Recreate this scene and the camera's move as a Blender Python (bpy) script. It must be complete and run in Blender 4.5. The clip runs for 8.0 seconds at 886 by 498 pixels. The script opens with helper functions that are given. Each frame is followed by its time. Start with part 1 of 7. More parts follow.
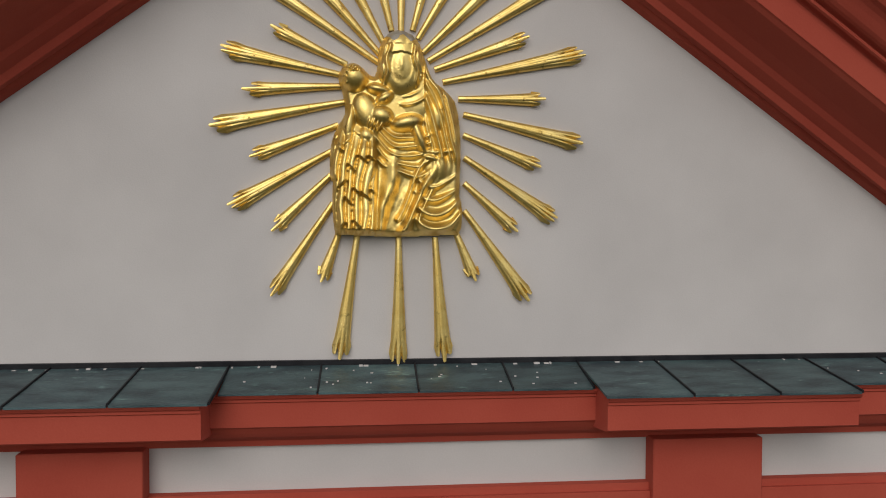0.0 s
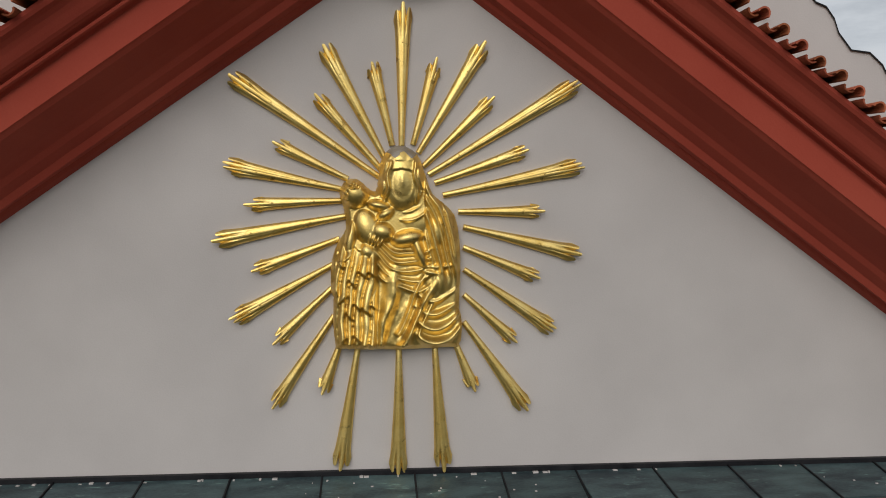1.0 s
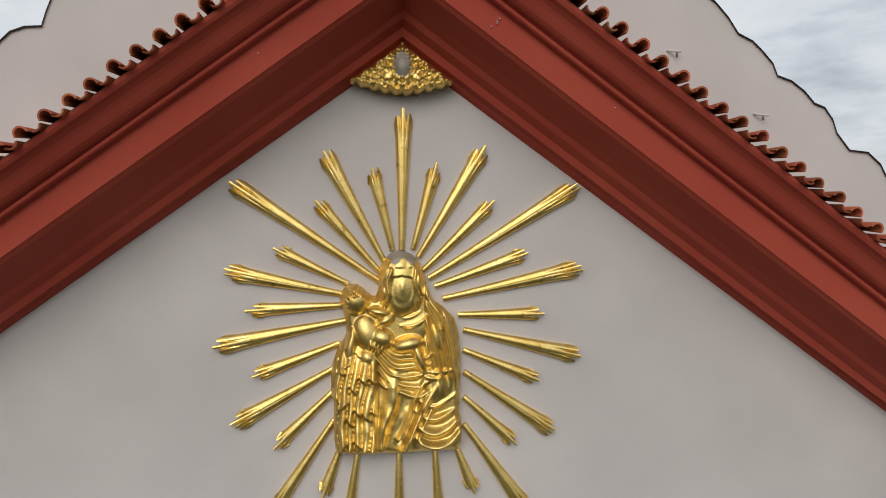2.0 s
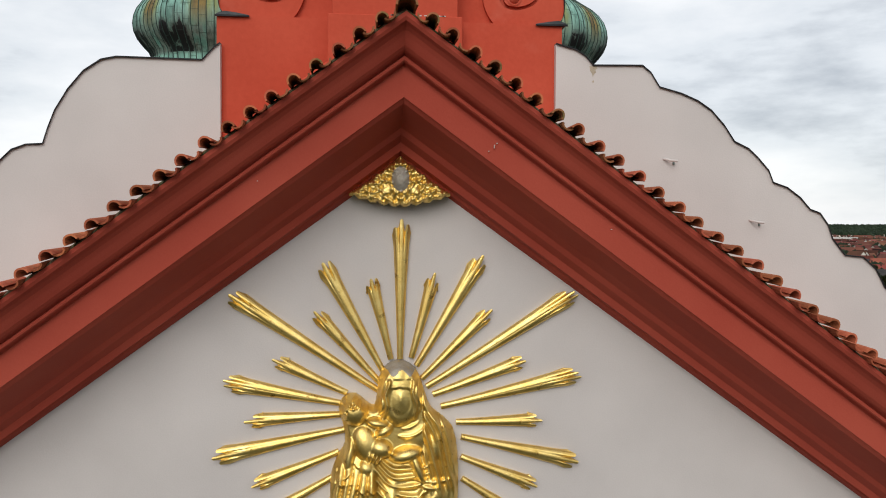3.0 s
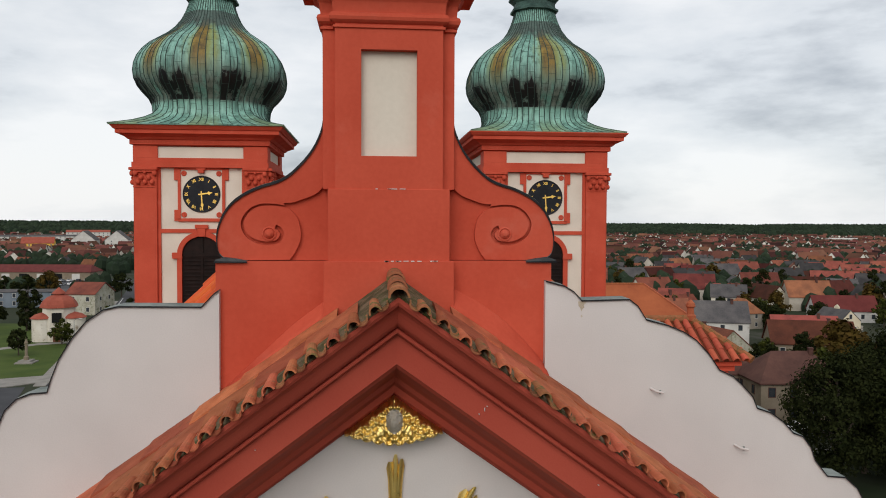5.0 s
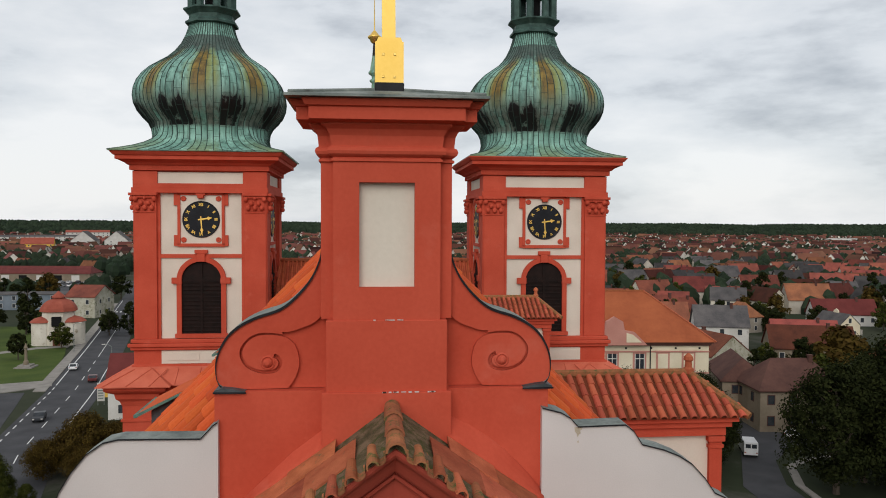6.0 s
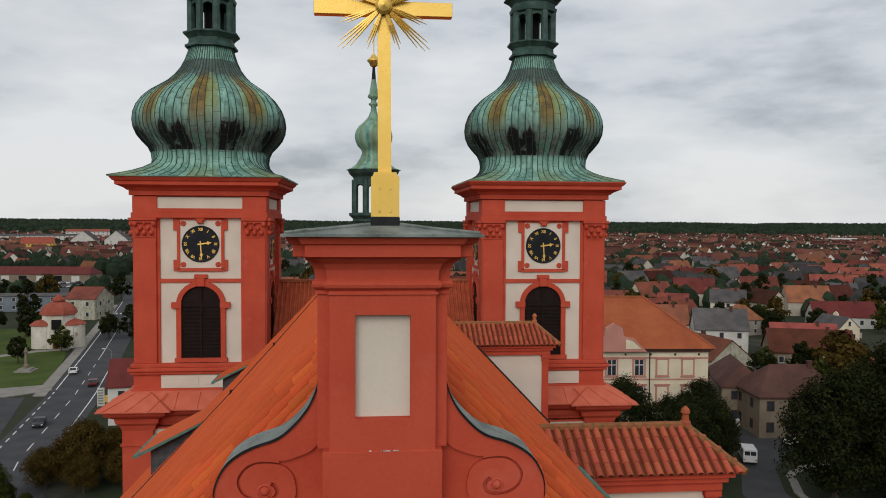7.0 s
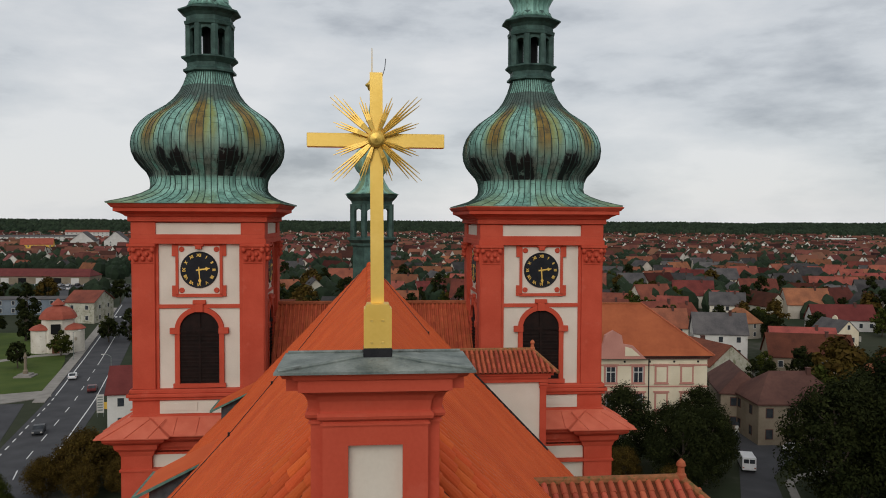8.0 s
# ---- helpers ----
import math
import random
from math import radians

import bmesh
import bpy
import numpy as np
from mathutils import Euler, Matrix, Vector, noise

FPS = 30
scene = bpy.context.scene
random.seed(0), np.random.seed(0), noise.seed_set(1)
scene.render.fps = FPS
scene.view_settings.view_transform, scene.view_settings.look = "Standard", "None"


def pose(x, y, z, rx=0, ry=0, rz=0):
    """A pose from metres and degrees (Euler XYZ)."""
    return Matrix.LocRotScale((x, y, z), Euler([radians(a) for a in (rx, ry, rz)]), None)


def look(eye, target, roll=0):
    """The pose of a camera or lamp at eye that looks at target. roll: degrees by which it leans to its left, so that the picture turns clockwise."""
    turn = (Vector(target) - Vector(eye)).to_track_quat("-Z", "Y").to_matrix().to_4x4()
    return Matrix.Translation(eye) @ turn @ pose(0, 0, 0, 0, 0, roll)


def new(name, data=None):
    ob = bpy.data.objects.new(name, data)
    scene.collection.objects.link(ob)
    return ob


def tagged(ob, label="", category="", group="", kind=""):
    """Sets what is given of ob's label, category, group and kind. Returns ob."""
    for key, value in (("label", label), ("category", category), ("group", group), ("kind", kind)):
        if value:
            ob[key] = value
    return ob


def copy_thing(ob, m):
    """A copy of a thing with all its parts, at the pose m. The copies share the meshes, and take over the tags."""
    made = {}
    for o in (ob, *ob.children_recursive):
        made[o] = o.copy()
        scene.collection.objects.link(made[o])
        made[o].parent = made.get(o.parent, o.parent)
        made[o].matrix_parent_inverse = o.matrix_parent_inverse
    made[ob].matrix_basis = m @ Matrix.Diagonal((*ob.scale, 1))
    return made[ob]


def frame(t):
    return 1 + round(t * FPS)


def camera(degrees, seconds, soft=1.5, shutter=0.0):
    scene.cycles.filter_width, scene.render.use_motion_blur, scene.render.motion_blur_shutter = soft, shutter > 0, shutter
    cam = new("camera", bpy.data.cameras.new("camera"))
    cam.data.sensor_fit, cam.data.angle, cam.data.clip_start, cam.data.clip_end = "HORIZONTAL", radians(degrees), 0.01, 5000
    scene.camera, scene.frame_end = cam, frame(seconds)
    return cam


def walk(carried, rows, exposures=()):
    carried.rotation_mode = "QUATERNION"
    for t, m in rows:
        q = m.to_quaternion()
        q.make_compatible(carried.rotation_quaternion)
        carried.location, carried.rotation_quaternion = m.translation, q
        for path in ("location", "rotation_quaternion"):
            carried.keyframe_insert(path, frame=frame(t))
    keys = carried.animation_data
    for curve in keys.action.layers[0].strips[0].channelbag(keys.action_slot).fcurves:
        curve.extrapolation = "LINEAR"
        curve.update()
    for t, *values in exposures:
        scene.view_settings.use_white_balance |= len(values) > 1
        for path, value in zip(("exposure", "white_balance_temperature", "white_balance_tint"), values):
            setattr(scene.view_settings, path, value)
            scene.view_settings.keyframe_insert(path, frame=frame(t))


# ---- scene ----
cam = camera(59.6, 8.0, 1.0)
PATH = [
    (0.0, (-0.254, -0.006, 28.470), (-0.062, 1.983, 28.405), 0.2),
    (0.5, (-0.250, -0.028, 29.049), (-0.058, 1.962, 28.984), 0.2),
    (1.0, (-0.261, -0.036, 29.573), (-0.069, 1.953, 29.507), 0.3),
    (1.5, (-0.268, -0.035, 30.077), (-0.076, 1.955, 30.010), 0.3),
    (3.0, (-0.250, -0.055, 31.680), (-0.059, 1.935, 31.611), 0.3),
    (3.5, (-0.246, -0.085, 32.222), (-0.055, 1.905, 32.153), 0.3),
    (4.0, (-0.228, -0.140, 32.780), (-0.038, 1.850, 32.712), 0.2),
    (4.5, (-0.213, -0.185, 33.398), (-0.022, 1.805, 33.329), 0.2),
    (6.0, (-0.184, -0.210, 35.341), (0.008, 1.780, 35.270), 0.25),
    (6.5, (-0.174, -0.228, 36.002), (0.019, 1.761, 35.929), 0.27),
    (7.0, (-0.146, -0.238, 36.675), (0.046, 1.751, 36.600), 0.28),
    (7.5, (-0.110, -0.255, 37.338), (0.083, 1.734, 37.261), 0.26),
    (8.0, (-0.078, -0.265, 37.994), (0.115, 1.724, 37.918), 0.24),
]
EXPOSURES = [(0, -0.38), (0.5, -0.48), (1.0, -0.49), (1.5, -0.42), (3, 0.0), (4.5, -0.09), (6, -0.16), (6.5, -0.26), (7.0, -0.38), (7.5, -0.43), (8, -0.42)]
walk(cam, [(t, look(eye, target, roll)) for t, eye, target, roll in PATH], EXPOSURES)

# ---- sky and sun: a bright overcast day ----
world = bpy.data.worlds.new("sky")
scene.world = world
world.use_nodes = True
wn, wl = world.node_tree.nodes, world.node_tree.links
wn.clear()
w_out = wn.new("ShaderNodeOutputWorld")
w_bg = wn.new("ShaderNodeBackground")
w_bg2 = wn.new("ShaderNodeBackground")
w_mix = wn.new("ShaderNodeMixShader")
w_sky = wn.new("ShaderNodeTexSky")
w_sky.sky_type, w_sky.sun_disc = "NISHITA", False
w_sky.sun_elevation, w_sky.sun_rotation = radians(29), radians(195)
w_bg.inputs[1].default_value = 0.12
wl.new(w_sky.outputs[0], w_bg.inputs[0])
w_tc = wn.new("ShaderNodeTexCoord")
w_map = wn.new("ShaderNodeMapping")
w_map.inputs["Scale"].default_value = (1.1, 1.1, 3.4)
w_n = wn.new("ShaderNodeTexNoise")
w_n.inputs["Scale"].default_value, w_n.inputs["Detail"].default_value, w_n.inputs["Roughness"].default_value = 2.5, 8.0, 0.55
w_r = wn.new("ShaderNodeValToRGB")
w_r.color_ramp.elements[0].position, w_r.color_ramp.elements[0].color = 0.33, (0.50, 0.535, 0.585, 1)
w_r.color_ramp.elements[1].position, w_r.color_ramp.elements[1].color = 0.60, (1.02, 1.03, 1.045, 1)
e = w_r.color_ramp.elements.new(0.445)
e.color = (0.82, 0.855, 0.895, 1)
wl.new(w_tc.outputs["Generated"], w_map.inputs[0])
wl.new(w_map.outputs[0], w_n.inputs["Vector"])
wl.new(w_n.outputs[0], w_r.inputs[0])
wl.new(w_r.outputs[0], w_bg2.inputs[0])
w_bg2.inputs[1].default_value = 1.0
w_mix.inputs[0].default_value = 0.9
wl.new(w_bg.outputs[0], w_mix.inputs[1])
wl.new(w_bg2.outputs[0], w_mix.inputs[2])
wl.new(w_mix.outputs[0], w_out.inputs[0])

sun = new("sun", bpy.data.lights.new("sun", "SUN"))
sun.data.energy, sun.data.angle, sun.data.color = 1.55, radians(40), (1.0, 0.965, 0.92)
sun.matrix_world = look((-22, -80, 46), (0, 0, 0))


# ---- materials ----
def nodes_of(name):
    m = bpy.data.materials.new(name)
    m.use_nodes = True
    return m, m.node_tree.nodes, m.node_tree.links, m.node_tree.nodes["Principled BSDF"]


def surface(name, a, b, rough=0.8, scale=3.0, fine=40.0, bump=0.15, metal=0.0, contrast=1.0, dirt=None, dirt_at=0.62, rand=0.0, stretch=(1, 1, 1), island=False, gloss=0.15):
    """Two-scale mottled surface: colours a and b, fine relief, optional dirt patches and per-object variation."""
    m, n, l, p = nodes_of(name)
    tc, mp = n.new("ShaderNodeTexCoord"), n.new("ShaderNodeMapping")
    mp.inputs["Scale"].default_value = stretch
    l.new(tc.outputs["Object"], mp.inputs[0])
    n1, n2 = n.new("ShaderNodeTexNoise"), n.new("ShaderNodeTexNoise")
    n1.inputs["Scale"].default_value, n1.inputs["Detail"].default_value = scale, 5
    n2.inputs["Scale"].default_value, n2.inputs["Detail"].default_value = fine, 4
    l.new(mp.outputs[0], n1.inputs["Vector"])
    l.new(mp.outputs[0], n2.inputs["Vector"])
    add = n.new("ShaderNodeMath")
    add.operation = "MULTIPLY_ADD"
    l.new(n2.outputs[0], add.inputs[0])
    add.inputs[1].default_value = 0.35
    l.new(n1.outputs[0], add.inputs[2])
    ramp = n.new("ShaderNodeValToRGB")
    ramp.color_ramp.elements[0].position, ramp.color_ramp.elements[1].position = 0.67 - 0.22 / contrast, 0.67 + 0.22 / contrast
    ramp.color_ramp.elements[0].color, ramp.color_ramp.elements[1].color = (*a, 1), (*b, 1)
    l.new(add.outputs[0], ramp.inputs[0])
    col = ramp.outputs[0]
    if dirt:
        n3 = n.new("ShaderNodeTexNoise")
        n3.inputs["Scale"].default_value, n3.inputs["Detail"].default_value, n3.inputs["Roughness"].default_value = scale * 1.7, 8, 0.65
        l.new(mp.outputs[0], n3.inputs["Vector"])
        r3 = n.new("ShaderNodeValToRGB")
        r3.color_ramp.elements[0].position, r3.color_ramp.elements[1].position = dirt_at, dirt_at + 0.12
        l.new(n3.outputs[0], r3.inputs[0])
        mx = n.new("ShaderNodeMix")
        mx.data_type = "RGBA"
        l.new(r3.outputs[0], mx.inputs["Factor"])
        l.new(col, mx.inputs["A"])
        mx.inputs["B"].default_value = (*dirt, 1)
        col = mx.outputs["Result"]
    if rand:
        src = n.new("ShaderNodeNewGeometry").outputs["Random Per Island"] if island else n.new("ShaderNodeObjectInfo").outputs["Random"]
        hs = n.new("ShaderNodeHueSaturation")
        mr = n.new("ShaderNodeMapRange")
        mr.inputs[3].default_value, mr.inputs[4].default_value = 1 - rand, 1 + rand
        l.new(src, mr.inputs[0])
        l.new(mr.outputs[0], hs.inputs["Value"])
        mh = n.new("ShaderNodeMapRange")
        mh.inputs[3].default_value, mh.inputs[4].default_value = 0.5 - rand * 0.022, 0.5 + rand * 0.03
        fr = n.new("ShaderNodeMath")
        fr.operation = "FRACT"
        ml = n.new("ShaderNodeMath")
        ml.operation = "MULTIPLY"
        ml.inputs[1].default_value = 7.31
        l.new(src, ml.inputs[0])
        l.new(ml.outputs[0], fr.inputs[0])
        l.new(fr.outputs[0], mh.inputs[0])
        l.new(mh.outputs[0], hs.inputs["Hue"])
        l.new(col, hs.inputs["Color"])
        col = hs.outputs[0]
    l.new(col, p.inputs["Base Color"])
    p.inputs["Roughness"].default_value, p.inputs["Metallic"].default_value = rough, metal
    p.inputs["Specular IOR Level"].default_value = gloss
    if bump:
        bp = n.new("ShaderNodeBump")
        bp.inputs["Strength"].default_value, bp.inputs["Distance"].default_value = bump, 0.01
        l.new(n2.outputs[0], bp.inputs["Height"])
        l.new(bp.outputs[0], p.inputs["Normal"])
    return m


RED = surface("red_stucco_paint", (0.385, 0.061, 0.038), (0.435, 0.079, 0.049), 0.85, 1.3, 60, 0.12, gloss=0.2)
RED2 = surface("red_tower_paint", (0.43, 0.058, 0.029), (0.535, 0.087, 0.047), 0.85, 0.9, 22, 0.15, gloss=0.2, dirt=(0.51, 0.098, 0.058), dirt_at=0.58)
WHITE = surface("pale_stucco", (0.51, 0.473, 0.452), (0.595, 0.553, 0.528), 0.9, 0.8, 70, 0.12, gloss=0.2)
WHITE2 = surface("pale_tower_stucco", (0.60, 0.535, 0.445), (0.69, 0.625, 0.53), 0.9, 0.7, 20, 0.12, gloss=0.2)
GOLD = surface("gilded_metal", (0.76, 0.52, 0.14), (0.90, 0.69, 0.26), 0.42, 6, 50, 0.25, metal=1.0, dirt=(0.30, 0.17, 0.04), dirt_at=0.60)
BARE = surface("bare_weathered_metal", (0.30, 0.26, 0.20), (0.42, 0.39, 0.34), 0.6, 9, 60, 0.3, metal=0.4, dirt=(0.45, 0.30, 0.08), dirt_at=0.58)
GOLD_SMOOTH = surface("bright_gilding", (0.76, 0.50, 0.115), (0.84, 0.58, 0.16), 0.5, 3, 30, 0.05, metal=0.85)
LEAD_DARK = surface("dark_lead_sheet", (0.04, 0.045, 0.047), (0.09, 0.095, 0.1), 0.5, 4, 30, 0.2)
LEAD = surface("lead_sheet", (0.10, 0.122, 0.114), (0.26, 0.285, 0.26), 0.6, 4, 30, 0.3, metal=0.2, contrast=1.0, dirt=(0.09, 0.095, 0.085), dirt_at=0.58)
BLACK = surface("dark_edge_metal", (0.008, 0.008, 0.010), (0.022, 0.022, 0.024), 0.5, 6, 50, 0.1)
SLATE = surface("patinated_copper_slab", (0.022, 0.036, 0.042), (0.068, 0.110, 0.112), 0.5, 2.2, 26, 0.4, contrast=1.3, dirt=(0.15, 0.25, 0.225), dirt_at=0.60, rand=0.22, stretch=(1, 3, 3), gloss=0.4)
TILE = surface("clay_barrel_tile", (0.30, 0.075, 0.036), (0.47, 0.135, 0.066), 0.85, 5, 50, 0.3, dirt=(0.13, 0.10, 0.05), dirt_at=0.60, rand=0.28)
TILE_OLD = surface("mossy_clay_tile", (0.22, 0.085, 0.04), (0.36, 0.13, 0.06), 0.9, 6, 40, 0.5, dirt=(0.10, 0.10, 0.035), dirt_at=0.52, rand=0.25)
TILE_NEW = surface("orange_clay_tile", (0.48, 0.074, 0.020), (0.58, 0.106, 0.029), 0.8, 0.5, 30, 0.2, rand=0.15)
TILE_FIELD = surface("orange_clay_tile_field", (0.48, 0.074, 0.020), (0.58, 0.106, 0.029), 0.8, 0.5, 30, 0.2, rand=0.045, island=True)
TILE_WING = surface("dark_red_barrel_tile", (0.32, 0.066, 0.036), (0.46, 0.108, 0.058), 0.85, 5, 50, 0.3, dirt=(0.13, 0.09, 0.05), dirt_at=0.70, rand=0.2)
TILE_RED = surface("red_clay_tile_field", (0.36, 0.070, 0.031), (0.50, 0.108, 0.050), 0.85, 2, 30, 0.2, rand=0.15, island=True)
# bed darker than the tiles: shade of the gaps put into its colour
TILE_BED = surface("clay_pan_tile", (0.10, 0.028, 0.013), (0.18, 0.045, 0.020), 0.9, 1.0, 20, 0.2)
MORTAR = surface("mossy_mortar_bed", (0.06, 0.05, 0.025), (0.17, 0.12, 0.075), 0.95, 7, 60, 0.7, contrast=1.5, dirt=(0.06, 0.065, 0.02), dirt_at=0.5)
CHIP = surface("bare_chipped_plaster", (0.36, 0.30, 0.22), (0.50, 0.43, 0.33), 0.95, 20, 90, 0.6)
VERDIGRIS = surface("green_copper_trim", (0.06, 0.13, 0.11), (0.13, 0.24, 0.19), 0.6, 4, 30, 0.2)
COPPER_DARK = surface("dark_patina_copper", (0.024, 0.046, 0.040), (0.072, 0.132, 0.110), 0.6, 2.0, 20, 0.2, dirt=(0.02, 0.025, 0.022))
SKIRT = surface("red_painted_sheet", (0.50, 0.108, 0.062), (0.58, 0.150, 0.088), 0.6, 1.5, 20, 0.05)
SHUTTER = surface("dark_wood_louvre", (0.008, 0.005, 0.004), (0.02, 0.010, 0.008), 0.7, 4, 40, 0.2)
CLOCKFACE = surface("black_enamel", (0.008, 0.009, 0.012), (0.016, 0.018, 0.022), 0.5, 3, 20, 0.05)
# near-black colour that stands for the unlit inside of openings
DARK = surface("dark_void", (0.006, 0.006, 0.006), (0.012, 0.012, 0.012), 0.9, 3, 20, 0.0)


def copper_dome():
    """Pale green sheets, brown runs down the middle of each of the eight sides, soot round the neck, torn black patches by the hips."""
    m, n, l, p = nodes_of("streaked_copper_patina")
    tc = n.new("ShaderNodeTexCoord")
    sep = n.new("ShaderNodeSeparateXYZ")
    l.new(tc.outputs["Object"], sep.inputs[0])
    X, Y, Z = sep.outputs

    def put(socket, v):
        if isinstance(v, (int, float)):
            socket.default_value = v
        elif isinstance(v, tuple):
            socket.default_value = (*v, 1)
        else:
            l.new(v, socket)

    def calc(op, a, b=0.0, c=0.0):
        t = n.new("ShaderNodeMath")
        t.operation = op
        for socket, v in zip(t.inputs, (a, b, c)):
            put(socket, v)
        return t.outputs[0]

    def span(v, a, b, lo=0.0, hi=1.0):
        t = n.new("ShaderNodeMapRange")
        for socket, q in zip(t.inputs, (v, a, b, lo, hi)):
            put(socket, q)
        return t.outputs[0]

    def mix(f, a, b):
        x = n.new("ShaderNodeMix")
        x.data_type = "RGBA"
        put(x.inputs["Factor"], f)
        put(x.inputs["A"], a)
        put(x.inputs["B"], b)
        return x.outputs["Result"]

    def tex(scale, detail, stretch):
        mp = n.new("ShaderNodeMapping")
        mp.inputs["Scale"].default_value = stretch
        l.new(tc.outputs["Object"], mp.inputs[0])
        t = n.new("ShaderNodeTexNoise")
        t.inputs["Scale"].default_value, t.inputs["Detail"].default_value, t.inputs["Roughness"].default_value = scale, detail, 0.62
        l.new(mp.outputs[0], t.inputs["Vector"])
        return t.outputs[0]

    turn = calc("ARCTAN2", X, calc("MULTIPLY", Y, -1.0))
    sheet = calc("FLOOR", calc("MULTIPLY_ADD", turn, 32 / math.pi, 64.0))
    course = calc("FLOOR", calc("MULTIPLY_ADD", Z, 1.25, calc("MULTIPLY", sheet, 0.37)))
    wn1, wn2 = n.new("ShaderNodeTexWhiteNoise"), n.new("ShaderNodeTexWhiteNoise")
    wn1.noise_dimensions, wn2.noise_dimensions = "1D", "2D"
    l.new(sheet, wn1.inputs["W"])
    cb = n.new("ShaderNodeCombineXYZ")
    l.new(sheet, cb.inputs[0])
    l.new(course, cb.inputs[1])
    l.new(cb.outputs[0], wn2.inputs["Vector"])
    per_sheet, per_piece = wn1.outputs["Value"], wn2.outputs["Value"]
    side = calc("ABSOLUTE", calc("SUBTRACT", calc("FRACT", calc("MULTIPLY_ADD", turn, 4 / math.pi, 8.46)), 0.5))
    side = calc("ADD", side, calc("MULTIPLY_ADD", per_sheet, 0.10, -0.05))
    long_n, mid_n, fine_n = tex(1.3, 4, (1, 1, 0.10)), tex(2.6, 5, (1, 1, 0.30)), tex(6.0, 4, (1, 1, 0.08))

    tone = calc("ADD", calc("MULTIPLY_ADD", per_piece, 0.16, calc("MULTIPLY", per_sheet, 0.22)), calc("MULTIPLY_ADD", mid_n, 1.5, -0.40))
    col = mix(span(tone, 0.25, 0.85), (0.10, 0.215, 0.175), (0.27, 0.50, 0.41))
    col = mix(span(fine_n, 0.50, 0.66, 0.0, 0.7), col, (0.05, 0.085, 0.065))
    # brown runs with yellow-green flanks
    wob = calc("ADD", side, calc("MULTIPLY_ADD", long_n, 0.24, -0.12))
    high = calc("MULTIPLY", span(Z, 41.2, 42.3), span(Z, 44.6, 43.9))
    flank = calc("MULTIPLY", span(wob, 0.32, 0.18), calc("MAXIMUM", high, span(Z, 39.6, 38.9, 0.0, 0.55)))
    core = calc("MULTIPLY", span(wob, 0.17, 0.09), high)
    col = mix(calc("MULTIPLY", flank, 0.85), col, (0.21, 0.22, 0.05))
    col = mix(calc("MULTIPLY", core, 0.9), col, mix(span(mid_n, 0.38, 0.62), (0.085, 0.048, 0.016), (0.24, 0.145, 0.025)))
    # bare grey-brown metal low on the belly
    low = calc("MULTIPLY", span(Z, 40.05, 40.25), span(Z, 42.3, 41.0))
    bare = calc("MULTIPLY", low, span(calc("ADD", mid_n, calc("MULTIPLY_ADD", per_sheet, 0.25, -0.12)), 0.26, 0.48))
    col = mix(calc("MULTIPLY", bare, 0.85), col, mix(span(fine_n, 0.4, 0.62), (0.12, 0.115, 0.095), (0.035, 0.035, 0.03)))
    # soot round the neck, ragged below
    soot = calc("MULTIPLY", span(Z, 45.12, 45.06), span(calc("MULTIPLY_ADD", mid_n, 1.8, Z), 44.75, 45.15))
    col = mix(calc("MULTIPLY", soot, 0.8), col, (0.045, 0.047, 0.044))
    # torn patches by the hips
    torn_n = tex(1.7, 8, (1, 1, 0.5))
    torn = calc("MULTIPLY", calc("MULTIPLY", span(Z, 40.1, 40.2), span(Z, 43.0, 41.0)), span(side, 0.14, 0.32))
    torn = calc("MULTIPLY", torn, calc("ADD", torn_n, calc("MULTIPLY_ADD", per_piece, 0.16, -0.03)))
    col = mix(span(torn, 0.34, 0.45, 0.0, 0.85), col, (0.04, 0.043, 0.038))
    col = mix(span(torn, 0.445, 0.455), col, (0.006, 0.006, 0.006))
    l.new(col, p.inputs["Base Color"])
    p.inputs["Roughness"].default_value, p.inputs["Specular IOR Level"].default_value = 0.55, 0.3
    bp = n.new("ShaderNodeBump")
    bp.inputs["Strength"].default_value, bp.inputs["Distance"].default_value = 0.35, 0.03
    l.new(mid_n, bp.inputs["Height"])
    l.new(bp.outputs[0], p.inputs["Normal"])
    return m


DOME = copper_dome()
SEAM = surface("dark_copper_seam", (0.018, 0.03, 0.026), (0.05, 0.085, 0.07), 0.6, 3, 20, 0.2)

# ---- helpers for building ----
ORIGIN = {}


def thing(name, at=(0, 0, 0), label="", category="", group="", kind=""):
    ob = new(name)
    ob.location = at
    ORIGIN[ob.name] = Vector(at)
    return tagged(ob, label, category, group, kind)


def part(name, bm, material, parent=None, label="", smooth=False, recalc=True):
    """Links a bmesh, built in the place's metres, as one mesh under a thing or a part."""
    if recalc:
        bmesh.ops.recalc_face_normals(bm, faces=bm.faces[:])
    base = ORIGIN[parent.name] if parent else Vector()
    if base.length:
        bmesh.ops.translate(bm, verts=bm.verts[:], vec=-base)
    me = bpy.data.meshes.new(name)
    bm.to_mesh(me)
    bm.free()
    me.materials.append(material)
    if smooth:
        for f in me.polygons:
            f.use_smooth = True
    ob = new(name, me)
    if parent:
        ob.parent = parent
    ORIGIN[ob.name] = base
    return tagged(ob, label)


def repeat(ob, name, m, parent):
    """One more object on the same mesh, at m in its parent."""
    o = new(name, ob.data)
    o.parent = parent
    o.matrix_basis = m
    ORIGIN[o.name] = ORIGIN[parent.name]
    return o


